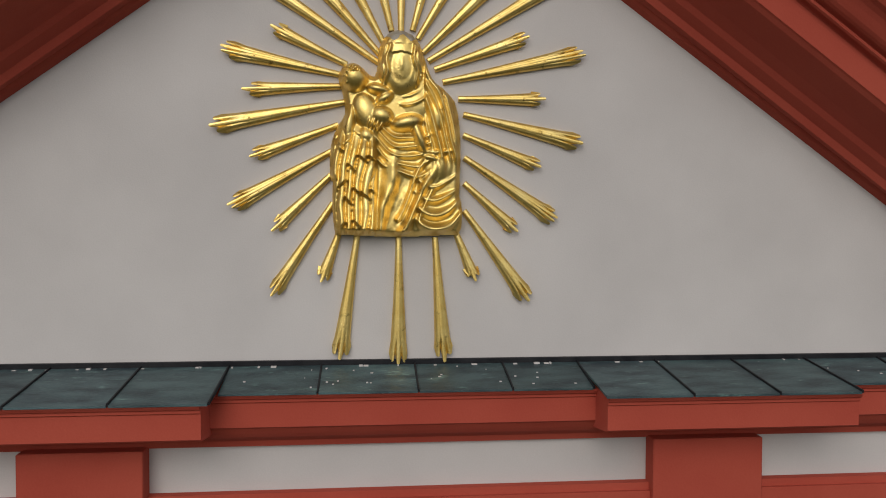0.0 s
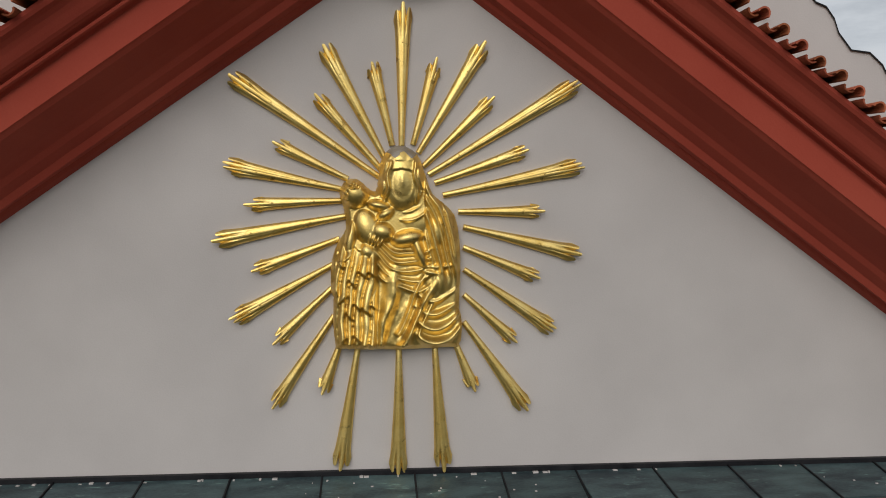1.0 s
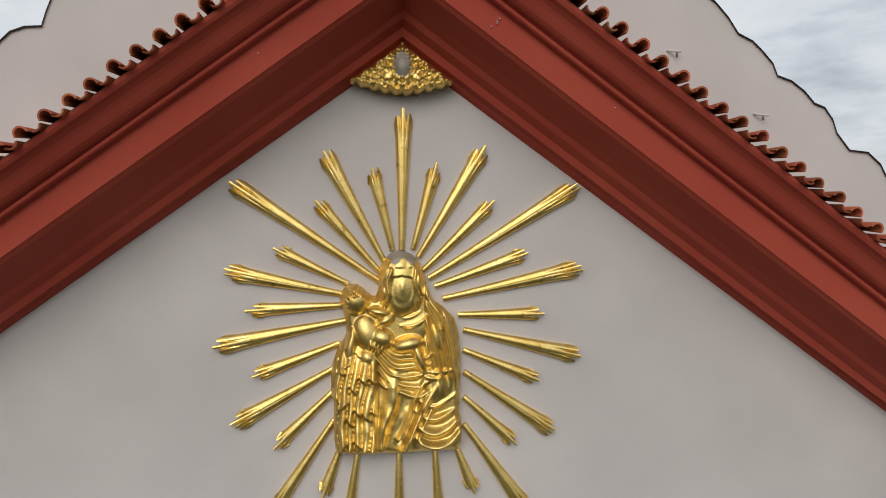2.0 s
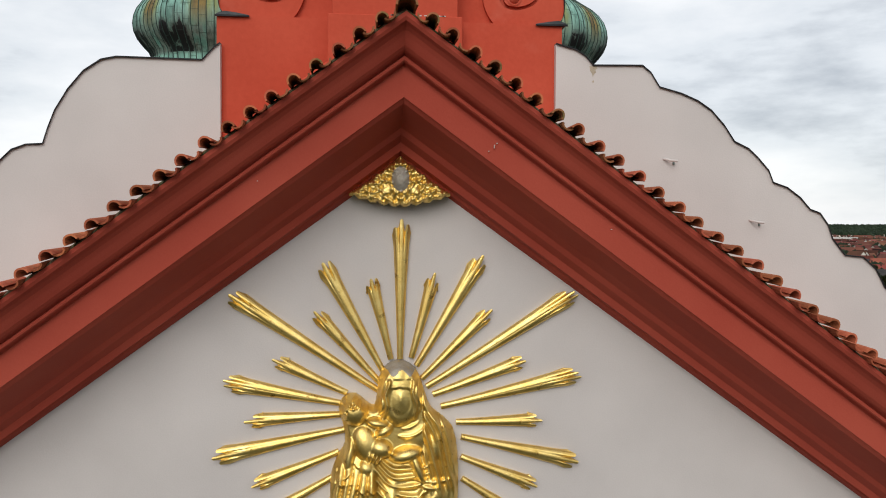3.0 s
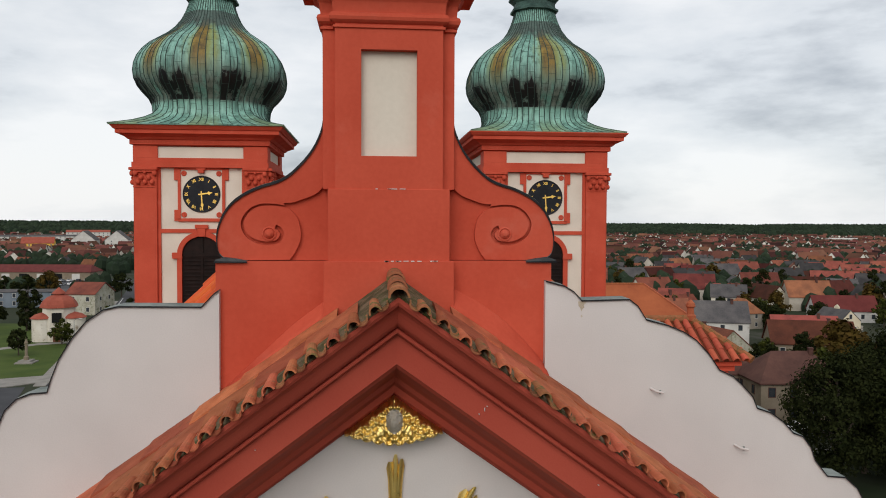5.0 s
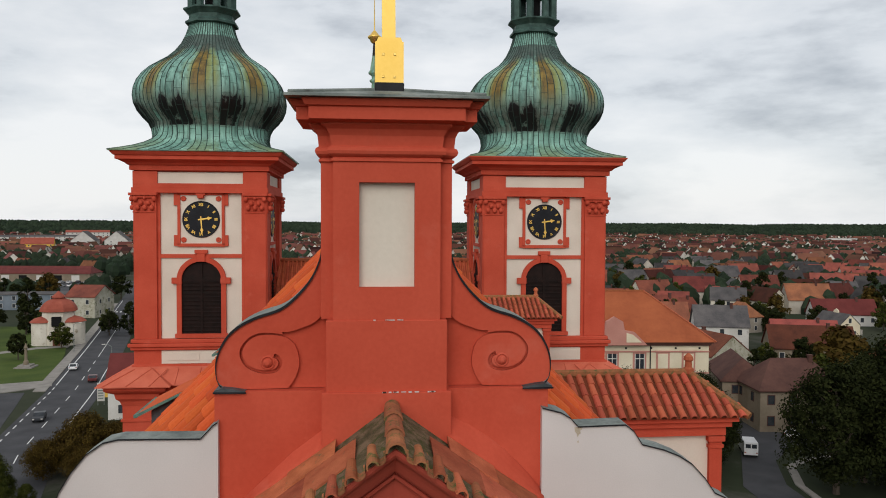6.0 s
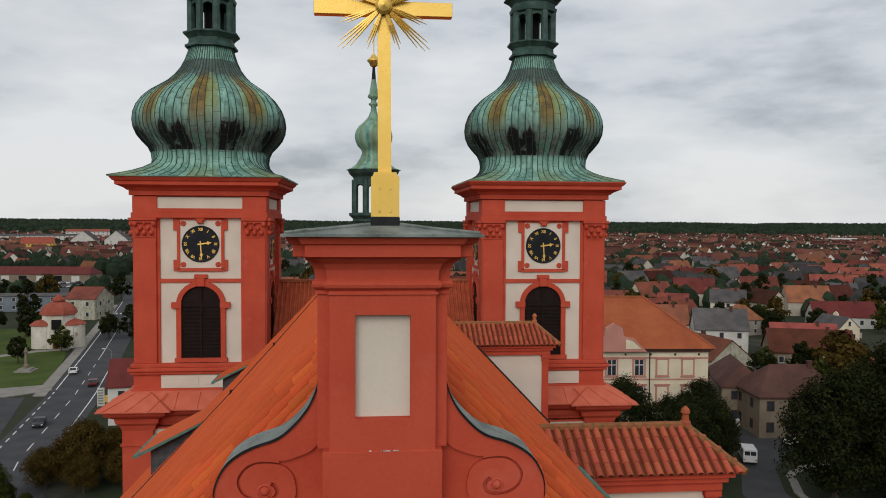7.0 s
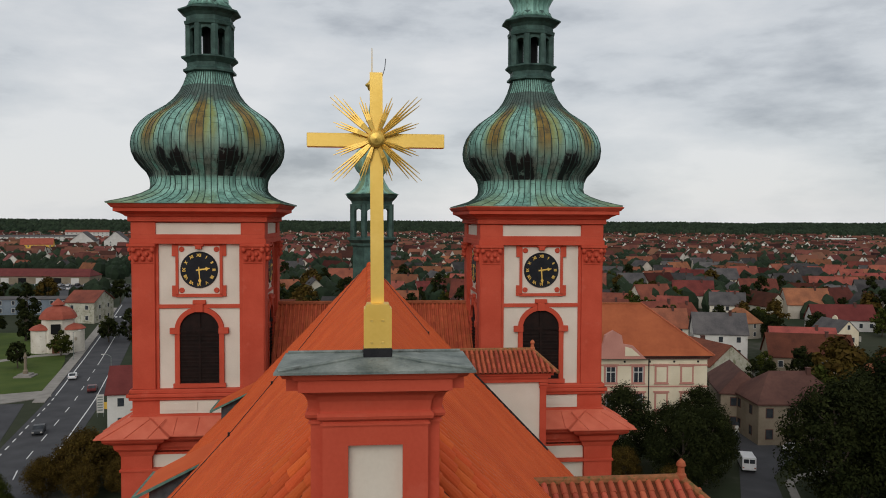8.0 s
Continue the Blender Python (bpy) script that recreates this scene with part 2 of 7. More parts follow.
def B(*boxes, bevel=0.0, bm=None):
    """A bmesh of boxes (x0, x1, y0, y1, z0, z1), edges slightly rounded."""
    bm = bm or bmesh.new()
    for x0, x1, y0, y1, z0, z1 in boxes:
        vs = [bm.verts.new((x, y, z)) for z in (z0, z1) for y in (y0, y1) for x in (x0, x1)]
        for q in ((0, 1, 3, 2), (4, 6, 7, 5), (0, 4, 5, 1), (2, 3, 7, 6), (0, 2, 6, 4), (1, 5, 7, 3)):
            bm.faces.new([vs[i] for i in q])
    if bevel:
        bmesh.ops.bevel(bm, geom=bm.edges[:], offset=bevel, segments=1, affect="EDGES")
    return bm


def prism(pts, y0, y1, bm=None):
    """An outline (x, z) drawn out from y0 to y1."""
    bm = bm or bmesh.new()
    a = [bm.verts.new((x, y0, z)) for x, z in pts]
    b = [bm.verts.new((x, y1, z)) for x, z in pts]
    bm.faces.new(a)
    bm.faces.new(b[::-1])
    for i in range(len(pts)):
        j = (i + 1) % len(pts)
        bm.faces.new((a[j], a[i], b[i], b[j]))
    return bm


def sweep(rows, bm=None, closed=False, caps=False):
    """Skin over equally long rows of points."""
    bm = bm or bmesh.new()
    vs = [[bm.verts.new(p) for p in r] for r in rows]
    for a, b in zip(vs, vs[1:]):
        k = len(a)
        for i in range(k if closed else k - 1):
            bm.faces.new((a[i], a[(i + 1) % k], b[(i + 1) % k], b[i]))
    if caps:
        bm.faces.new(vs[0][::-1])
        bm.faces.new(vs[-1])
    return bm


def tube(points, r, sides=8, bm=None):
    """A round bar along points; r may be a list."""
    bm = bm or bmesh.new()
    pts = [Vector(p) for p in points]
    rr = r if isinstance(r, (list, tuple)) else [r] * len(pts)
    rows = []
    for i, p in enumerate(pts):
        d = (pts[min(i + 1, len(pts) - 1)] - pts[max(i - 1, 0)]).normalized()
        u = d.cross(Vector((0.13, 0.97, 0.21))).normalized()
        v = d.cross(u)
        rows.append([p + rr[i] * (u * math.cos(2 * math.pi * k / sides) + v * math.sin(2 * math.pi * k / sides)) for k in range(sides)])
    return sweep(rows, bm, True, True)


def lathe(profile, sides=32, centre=(0, 0), bm=None, turn=0.0):
    """A turned body from (radius, z) pairs."""
    rows = [[(centre[0] + r * math.cos(turn + 2 * math.pi * k / sides), centre[1] + r * math.sin(turn + 2 * math.pi * k / sides), z) for k in range(sides)] for r, z in profile]
    return sweep(rows, bm, True, True)


def rings(profile, cx=0.0, cy=0.0, bm=None):
    """Square mouldings: (half width, z) pairs round a square plan."""
    rows = [[(cx - h, cy - h, z), (cx + h, cy - h, z), (cx + h, cy + h, z), (cx - h, cy + h, z)] for h, z in profile]
    return sweep(rows, bm, True, True)


def stepped(profile, bm=None):
    """Mouldings round a square plan whose middle stands back: (half width, z, recess) triples."""
    rows = []
    for h, z, r in profile:
        c = min(2.2 - (h - 3.75), h - 0.3)
        quarter = [(-h, -h), (-c, -h), (-c, -h + r), (c, -h + r), (c, -h)]
        row = []
        for k in range(4):
            for x, y in quarter:
                row.append(((x, y), (-y, x), (-x, -y), (y, -x))[k] + (z,))
        rows.append(row)
    return sweep(rows, bm, True, True)


def arc_tile(bm, base, along, across, up, length, r0, r1, seg=6, thick=0.018):
    """One half-round clay tile; the lower end lies at base and it runs along."""
    rows = []
    for d, r in ((0.0, r0), (length, r1)):
        o = [base + along * d + across * (r * math.cos(math.pi * k / seg)) + up * (r * math.sin(math.pi * k / seg)) for k in range(seg + 1)]
        i = [base + along * d + across * ((r - thick) * math.cos(math.pi * k / seg)) + up * ((r - thick) * math.sin(math.pi * k / seg)) for k in range(seg, -1, -1)]
        rows.append(o + i)
    return sweep(rows, bm, True, True)

# ---- END OF HEAD ----
# ---- the gable front: wall, slab roof, cornices ----
WALL_Y, AX = 7.57, 0.05
rng_f = random.Random(9)
APEX, RAKE = 32.28, 0.72
HALF = 7.5


RAKES = {-1: 0.738, 1: 0.722}


def rake_z(x, apex):
    return apex - RAKES[1 if x > AX else -1] * abs(x - AX)


front = thing("wall_gable", (0, WALL_Y, 0), "pale stucco gable wall edged by red cornices", "wall", kind="structure")
part("gable_field", prism([(-HALF, 26.9), (HALF, 26.9), (HALF, 27.0), (AX, 32.6), (-HALF, 27.0)], WALL_Y, WALL_Y + 0.45), WHITE, front)
# lower front: frieze wall, pilasters and cornice that steps forward over them
part("lower_wall", B((-HALF, HALF, 7.3, 8.0, 0.0, 26.9)), WHITE, front)
part("red_band", B((-HALF, HALF, 7.2, 7.296, 25.55, 25.97), (-HALF, HALF, 7.16, 7.196, 25.6, 25.9)), RED, front)
for px in (-2.81, 3.0):
    part("pilaster", B((px - 0.545, px + 0.545, 7.08, 7.296, 14.0, 26.42), bevel=0.01), RED, front)


def cornice_run(x0, x1, fy):
    """Cornice with its face at fy, back to the wall: bed mould, soffit, corona, fillets."""
    prof = [(7.34, 26.38), (7.25, 26.40), (7.22, 26.46), (7.12, 26.52), (7.08, 26.56), (fy + 0.06, 26.62), (fy + 0.03, 26.64), (fy + 0.03, 26.655), (fy + 0.03, 26.86), (fy + 0.012, 26.87), (fy + 0.012, 26.895), (fy - 0.012, 26.905), (fy - 0.03, 26.93), (fy - 0.03, 26.945), (7.34, 27.0)]
    return sweep([[(x, y, z) for y, z in prof] for x in (x0, x1)], None, True, True)


LOW_RUNS = [(-HALF, -4.00, 6.97), (-4.00, -1.66, 6.60), (-1.66, 1.86, 6.97), (1.86, 4.22, 6.60), (4.22, HALF, 6.97)]
for x0, x1, fy in LOW_RUNS:
    part("cornice", cornice_run(x0, x1, fy), RED, front)

# dark flashing along the foot of the gable field, then the sloping slabs
part("flashing", B((-HALF, HALF, 7.51, 7.568, 27.02, 27.145), bevel=0.006), BLACK, front)
for k in range(26):
    lx, lw = rng_f.uniform(-3.6, 5.0), rng_f.uniform(0.01, 0.06)
    part("mortar_crumb", B((lx, lx + lw, 7.47, 7.502, 27.085, 27.096 + 0.0004 * k)), WHITE, front)
for k in range(90):
    lx, ly, lw = rng_f.uniform(-4.2, 6.0), rng_f.uniform(7.0, 7.5), rng_f.uniform(0.004, 0.016)
    lz = 26.965 + 0.135 * (ly - 6.915) / 0.605
    part("mortar_crumb", B((lx, lx + lw * 1.6, ly, ly + lw, lz - 0.01, lz + 0.006 + 0.00005 * k)), WHITE, front)
slab_roof = thing("slab_roof", (0, 7.2, 27.0), "weathered blue-green metal slabs covering the cornice", "roof", kind="structure")
bounds = [-7.5, -6.6, -5.75, -4.9, -4.03, -3.22, -2.396, -1.58, -0.705, 0.199, 1.063, 1.82, 2.62, 3.42, 4.2, 5.0, 5.9, 6.7, 7.5]
for a, b in zip(bounds, bounds[1:]):
    mid = (a + b) / 2
    fy = next(f for x0, x1, f in LOW_RUNS if x0 <= mid <= x1) - 0.055
    zt, zf, g = 27.10, 26.965, 0.008
    xa, xb = a + g, b - g
    bm = bmesh.new()
    rows = [[(xa, 7.52, zt), (xb, 7.52, zt), (xb, 7.52, zt - 0.02), (xa, 7.52, zt - 0.02)], [(xa, fy, zf), (xb, fy, zf), (xb, fy, zf - 0.02), (xa, fy, zf - 0.02)]]
    part("slab", sweep(rows, bm, True, True), SLATE, slab_roof)
    sb = bmesh.new()
    part("seam", sweep([[(b - 0.012, 7.52, zt - 0.01), (b + 0.012, 7.52, zt - 0.01), (b + 0.006, 7.52, zt + 0.018), (b - 0.006, 7.52, zt + 0.018)], [(b - 0.012, fy, zf - 0.01), (b + 0.012, fy, zf - 0.01), (b + 0.006, fy, zf + 0.018), (b - 0.006, fy, zf + 0.018)]], sb, True, True), BLACK, slab_roof)

# raking cornice: one moulded bar up each slope, mitred at the apex
RPROF = [(7.60, 32.25), (7.50, 32.295), (7.47, 32.33), (7.36, 32.36), (7.33, 32.44), (7.22, 32.50), (7.18, 32.56), (7.05, 32.62), (6.76, 32.72), (6.72, 32.755), (6.70, 32.765), (6.68, 33.03), (6.665, 33.04), (6.61, 33.048), (6.59, 33.062), (6.585, 33.08), (6.595, 33.098), (6.615, 33.105), (6.60, 33.115), (6.55, 33.125), (6.52, 33.14), (6.49, 33.165), (6.465, 33.20), (6.44, 33.24), (6.41, 33.28), (6.37, 33.31), (6.32, 33.33), (6.30, 33.36), (6.30, 33.40), (7.60, 33.50)]
cornice = thing("raking_cornice", (0, 6.9, 27.0), "deep moulded brick-red cornice along the gable slopes", "cornice", kind="structure")
for side in (-1, 1):
    rows = []
    for k in range(9):
        dx = 7.6 * k / 8
        rows.append([(AX + side * dx, y, z - RAKES[side] * dx + (0.012 * dx if y > 7.4 else 0)) for y, z in RPROF])
    part("rake_moulding", sweep(rows, None, True, True), RED, cornice)

# small paint losses and bird lime
for k, (lx, ly, lz, w, h) in enumerate(((0.84, 6.672, 32.33, 0.006, 0.03), (0.86, 6.671, 32.37, 0.012, 0.007), (0.79, 6.674, 32.30, 0.008, 0.008), (1.9, 6.672, 31.62, 0.010, 0.007), (-1.2, 6.674, 32.02, 0.007, 0.009))):
    part("paint_loss", B((lx, lx + w, ly - 0.006, ly + 0.03, lz, lz + h)), WHITE, cornice)

# barrel tiles capping the raking cornice: gutters and covers that run out from the wall
cap_roof = thing("verge_roof", (0, 6.9, 27.0), "weathered clay barrel tiles capping the gable", "roof", kind="structure")
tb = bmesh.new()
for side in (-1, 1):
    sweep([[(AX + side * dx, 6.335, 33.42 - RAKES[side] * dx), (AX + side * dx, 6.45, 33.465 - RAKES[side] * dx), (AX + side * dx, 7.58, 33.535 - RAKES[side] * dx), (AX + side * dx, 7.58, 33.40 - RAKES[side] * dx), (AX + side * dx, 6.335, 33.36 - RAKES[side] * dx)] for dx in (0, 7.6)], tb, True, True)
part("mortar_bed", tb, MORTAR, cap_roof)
rng = random.Random(4)
PITCH = 0.213
up_r = Vector((0, -0.12, 1)).normalized()


def verge_tile(kind, seed):
    r = random.Random(seed)
    bm = bmesh.new()
    if kind == "cover":
        for d in (0.0,):
            arc_tile(bm, Vector((r.uniform(-0.006, 0.006), d - 0.05, 0.06 * d)), Vector((0, 1, 0.06)).normalized(), Vector((1, 0, 0)), up_r * 1.12, 0.46, 0.058, 0.046, 8, 0.014)
    else:
        for d in (0.0,):
            arc_tile(bm, Vector((0, d, 0.06 * d + 0.045)), Vector((0, 1, 0.06)).normalized(), Vector((1, 0, 0)), -up_r * 0.7, 0.46, 0.056, 0.050, 6, 0.018)
    return bm


protos = {}
for side in (-1, 1):
    for k in range(33):
        dx = 0.11 + PITCH * 0.806 * k
        if dx > 6.9:
            break
        for kind in ("pan", "cover"):
            off = 0.0 if kind == "pan" else 0.086
            d = dx + off
            x = AX + side * d
            z = rake_z(x, 33.385) + (0.0 if kind == "pan" else 0.05) + rng.uniform(-0.008, 0.008)
            tilt = rng.uniform(-4, 4)
            y0 = 6.20 + rng.uniform(-0.015, 0.025)
            m = pose(x, y0 - 6.9, z - 27.0, rng.uniform(-1, 1), side * 31 + tilt, rng.uniform(-2, 2))
            near_top = d < (1.0 if side == -1 else 1.7) and (kind == "pan" or k % 3 == 0)
            mat_key = (kind, k % 4, near_top)
            if mat_key not in protos:
                ob = part("cover_tile" if kind == "cover" else "gutter_tile", verge_tile(kind, k), TILE_OLD if near_top else TILE, cap_roof)
                protos[mat_key] = ob
                ob.data.transform(Matrix.Translation(Vector((0, 6.9, 27.0))))
                ob.matrix_basis = m
            else:
                repeat(protos[mat_key], "cover_tile" if kind == "cover" else "gutter_tile", m, cap_roof)
# ridge tiles at the apex
for d in (0.0, 0.38, 0.76):
    bm = bmesh.new()
    arc_tile(bm, Vector((AX, 6.16 + d, 33.41 + 0.10 * d)), Vector((0, 1, 0.06)).normalized(), Vector((1, 0, 0)), Vector((0, 0, 1)), 0.44, 0.092, 0.078, 8)
    part("ridge_tile", bm, TILE_OLD, cap_roof)
# flashing tiles laid along the wall at the back
for side in (-1, 1):
    for k in range(15):
        d0 = 0.35 + k * 0.44
        a, b = AX + side * d0, AX + side * (d0 + 0.47)
        for y0_, y1_, z0_, z1_ in ((6.60, 7.10, 33.485, 33.545), (7.06, 7.59, 33.555, 33.615)):
            shift = 0.2 if y0_ > 7 else 0.0
            jit = rng.uniform(-0.012, 0.012)
            bm = sweep([[(x + side * shift, y0_ + jit, rake_z(x, z0_ + lift) - RAKES[side] * shift), (x + side * shift, (y0_ + y1_) / 2, rake_z(x, (z0_ + z1_) / 2 + 0.018 + lift) - RAKES[side] * shift), (x + side * shift, y1_, rake_z(x, z1_ + lift) - RAKES[side] * shift), (x + side * shift, y1_, rake_z(x, z1_ - 0.05 + lift) - RAKES[side] * shift), (x + side * shift, y0_ + jit, rake_z(x, z0_ - 0.04 + lift) - RAKES[side] * shift)] for x, lift in ((a, 0.0), (b, 0.022))], None, True, True)
            part("strip_tile", bm, TILE, cap_roof)

# ---- scalloped attic wall behind the gable ----
SC_L = [(-1.655, 33.36), (-1.70, 33.33), (-1.82, 33.20), (-2.60, 33.21), (-2.74, 33.18), (-2.90, 33.07), (-3.04, 32.90), (-3.16, 32.70), (-3.23, 32.52), (-3.27, 32.39), (-3.42, 32.38), (-3.55, 32.33), (-3.66, 32.22), (-3.73, 32.05), (-4.0, 31.98), (-4.3, 31.8), (-4.5, 31.4), (-4.9, 31.3), (-5.2, 31.0), (-5.4, 30.6), (-6.2, 30.3), (-6.6, 29.4), (-7.4, 28.9), (-7.5, 28.0)]
SC_R = [(1.585, 33.44), (1.78, 33.39), (1.88, 33.33), (1.96, 33.24), (2.46, 33.25), (2.55, 33.18), (2.64, 33.04), (2.87, 32.98), (3.04, 32.91), (3.18, 32.82), (3.32, 32.67), (3.43, 32.51), (3.58, 32.44), (3.68, 32.35), (3.80, 32.22), (3.85, 32.10), (4.0, 32.05), (4.14, 31.95), (4.25, 31.83), (4.36, 31.79), (4.45, 31.67), (4.50, 31.53), (4.64, 31.36), (4.84, 31.34), (4.98, 31.22), (5.09, 31.02), (5.29, 30.93), (5.6, 30.8), (5.8, 30.3), (6.3, 30.1), (6.6, 29.4), (7.4, 28.9), (7.5, 28.0)]
attic = thing("wall_attic", (0, 7.5, 30.0), "scalloped pale stucco wall with red middle part", "wall", kind="structure")
for edge in (SC_L, SC_R):
    part("scalloped_wall", prism(edge + [(edge[-1][0], rake_z(edge[-1][0], 32.9)), (edge[0][0], rake_z(edge[0][0], 32.9))], 7.50, 7.71), WHITE, attic)
    # thin dark sheet over the scallops
    sign = 1 if edge[0][0] > 0 else -1
    rows = [[(x, 7.485, z + 0.002), (x, 7.485, z + 0.010), (x, 7.735, z + 0.016), (x, 7.735, z + 0.002)] for x, z in edge]
    part("edge_sheet", sweep(rows, None, True, True), LEAD, attic)
    rows = [[(x, 7.476, z - 0.004), (x, 7.476, z + 0.009), (x, 7.486, z + 0.009), (x, 7.486, z - 0.004)] for x, z in edge]
    part("edge_drip", sweep(rows, None, True, True), BLACK, attic)
part("red_field", prism([(-1.70, rake_z(-1.70, 32.9)), (AX, 32.9), (1.66, rake_z(1.66, 32.9)), (1.66, 33.645), (-1.70, 33.645)], 7.57, 8.02), RED2, attic)
part("chipped_patch", prism([(1.925, 33.235), (1.93, 33.19), (1.95, 33.165), (1.958, 33.13), (1.972, 33.16), (1.99, 33.172), (1.985, 33.20), (2.005, 33.215), (2.0, 33.235)], 7.4955, 7.505), CHIP, attic)
part("chipped_patch", prism([(1.952, 33.085), (1.962, 33.07), (1.972, 33.08), (1.966, 33.10)], 7.4955, 7.505), CHIP, attic)
for hx, hz in ((2.757, 32.30), (3.67, 31.69)):
    part("wall_hook", tube([(hx - 0.06, 7.50, hz + 0.03), (hx - 0.02, 7.44, hz + 0.01), (hx + 0.05, 7.40, hz)], 0.012), WHITE, attic)
    part("wall_anchor", B((hx + 0.035, hx + 0.05, 7.485, 7.5, hz - 0.03, hz + 0.01)), LEAD, attic)


def arc_pts(cx, cz, r, a0, a1, n):
    return [(cx + r * math.cos(radians(a0 + (a1 - a0) * i / n)), cz + r * math.sin(radians(a0 + (a1 - a0) * i / n))) for i in range(n + 1)]


def clamp01(v):
    return max(0.0, min(1.0, v))


def eased(keys, n):
    """Points along a smooth curve through the keys."""
    out = []
    k = [keys[0]] + list(keys) + [keys[-1]]
    for p0, p1, p2, p3 in zip(k, k[1:], k[2:], k[3:]):
        for i in range(n):
            t = i / n
            out.append(tuple(0.5 * (2 * b + (c - a) * t + (2 * a - 5 * b + 4 * c - d) * t * t + (3 * b - a - 3 * c + d) * t ** 3) for a, b, c, d in zip(p0, p1, p2, p3)))
    return out + [keys[-1]]


VOL = [(0.64, 35.30), (0.64, 35.06), (0.67, 34.93), (0.73, 34.80), (0.80, 34.70), (0.88, 34.61), (0.98, 34.52), (1.09, 34.46), (1.25, 34.41), (1.40, 34.34), (1.52, 34.25), (1.60, 34.14), (1.655, 34.00), (1.665, 33.86), (1.64, 33.75), (1.57, 33.68)]
VOL = [(1.0194 * x, max(33.65, 36.0 - 1.0194 * (36.0 - z))) for x, z in VOL]
VOL = eased(VOL, 3)
COIL = [(1.04, 34.19), (1.15, 34.205), (1.28, 34.20), (1.38, 34.15), (1.445, 34.06), (1.45, 33.98), (1.40, 33.89), (1.30, 33.835), (1.19, 33.82), (1.10, 33.845), (1.065, 33.91), (1.09, 33.965), (1.13, 33.985)]
S_LINE = [(1.05, 34.222), (0.96, 34.228), (0.85, 34.265), (0.74, 34.31), (0.66, 34.385), (0.615, 34.50), (0.60, 34.64)]
DISC = [(0.99, 33.655), (0.93, 33.74), (0.885, 33.85), (0.88, 33.95), (0.91, 34.07), (0.97, 34.145), (1.03, 34.175)]
FACE_Y = 7.65


def turned(profile, at, sides=20):
    """A small turned boss that faces the front."""
    bm = lathe(profile, sides)
    bm.transform(Matrix.Translation(at) @ Matrix.Rotation(radians(90), 4, "X"))
    return bm


def coil_sides(line, w0, w1):
    """Both sides of a groove that follows the line inwards."""
    near, far = [], []
    for k, (x, z) in enumerate(line):
        (xa, za), (xb, zb) = line[max(0, k - 1)], line[min(len(line) - 1, k + 1)]
        d = math.hypot(xb - xa, zb - za) or 1.0
        w = w0 + (w1 - w0) * k / (len(line) - 1)
        nx_, nz_ = -(zb - za) / d * w, (xb - xa) / d * w
        near.append((x - nx_, z - nz_))
        far.append((x + nx_, z + nz_))
    return near, far


volute_wall = thing("volute_gable", (0, 7.5, 33.6), "red stucco gable with two scrolls and a pale panel", "gable", kind="structure")
for s in (-1, 1):
    pts = [(s * x, z) for x, z in VOL]
    part("scroll_field", prism(pts + [(s * 0.3, 33.65), (s * 0.3, 35.27)], FACE_Y + 0.05, 8.05), RED2, volute_wall)
    # raised scroll whose coil is cut into its face
    near, far = coil_sides(eased(COIL, 5), 0.009, 0.022)
    face = VOL + eased(DISC, 4) + near + far[::-1] + eased(S_LINE, 4) + [(0.60, 35.27)]
    part("scroll", prism([(s * x, z) for x, z in face], FACE_Y, FACE_Y + 0.052), RED2, volute_wall)
    part("scroll_eye", turned([(0.075, -0.03), (0.075, 0.006), (0.062, 0.014), (0.05, 0.004), (0.044, 0.02), (0.02, 0.045), (0.0, 0.05)], (s * 1.19, FACE_Y + 0.002, 33.915)), RED2, volute_wall)
    part("lead_cover", sweep([[(x, FACE_Y - 0.012, z + 0.003), (x + s * 0.004, FACE_Y - 0.016, z + 0.016), (x + s * 0.004, 8.09, z + 0.024), (x, 8.09, z + 0.003)] for x, z in pts[3:]], None, True, True), LEAD, volute_wall)
    part("edge_drip", sweep([[(x - s * 0.003, FACE_Y - 0.022, z - 0.012), (x + s * 0.006, FACE_Y - 0.022, z + 0.012), (x + s * 0.006, FACE_Y - 0.008, z + 0.012), (x - s * 0.003, FACE_Y - 0.008, z - 0.012)] for x, z in pts[3:]], None, True, True), BLACK, volute_wall)
    part("lead_ledge", prism([(s * 1.40, 33.640), (s * 1.40, 33.650), (s * 1.52, 33.672), (s * 1.62, 33.684), (s * 1.70, 33.66), (s * 1.70, 33.640)], 7.55, 8.05), LEAD_DARK, volute_wall)
    part("ledge_lip", prism([(s * 1.39, 33.630), (s * 1.39, 33.642), (s * 1.71, 33.648), (s * 1.71, 33.630)], 7.535, 7.552), BLACK, volute_wall)
for s in (-1, 1):
    # plaster weathering that swells out of the wall above the tiles, sharp-edged along its top
    secs = []
    for i in range(17):
        t_ = i / 16
        x = s * (0.625 + 0.985 * t_)
        g = 0.75 + 0.25 * math.sin(2.6 * i + s)
        top = 0.16 * clamp01(1.25 * (1.0 - t_) + 0.15) if s < 0 else 0.20 + 0.07 * math.sin(math.pi * t_) - 0.10 * t_ ** 3
        secs.append([(x, y, rake_z(x, 33.60) + dz * top / 0.235) for y, dz in ((7.62, 0.25), (7.575, 0.235), (7.555 - 0.012 * g, 0.205), (7.52 - 0.02 * g, 0.15), (7.46 - 0.02 * g, 0.09), (7.39, 0.03), (7.39, -0.03), (7.62, -0.03))])
    part("plaster_fillet", sweep(secs, None, True, True), RED2, volute_wall, smooth=True)
rng_p = random.Random(5)
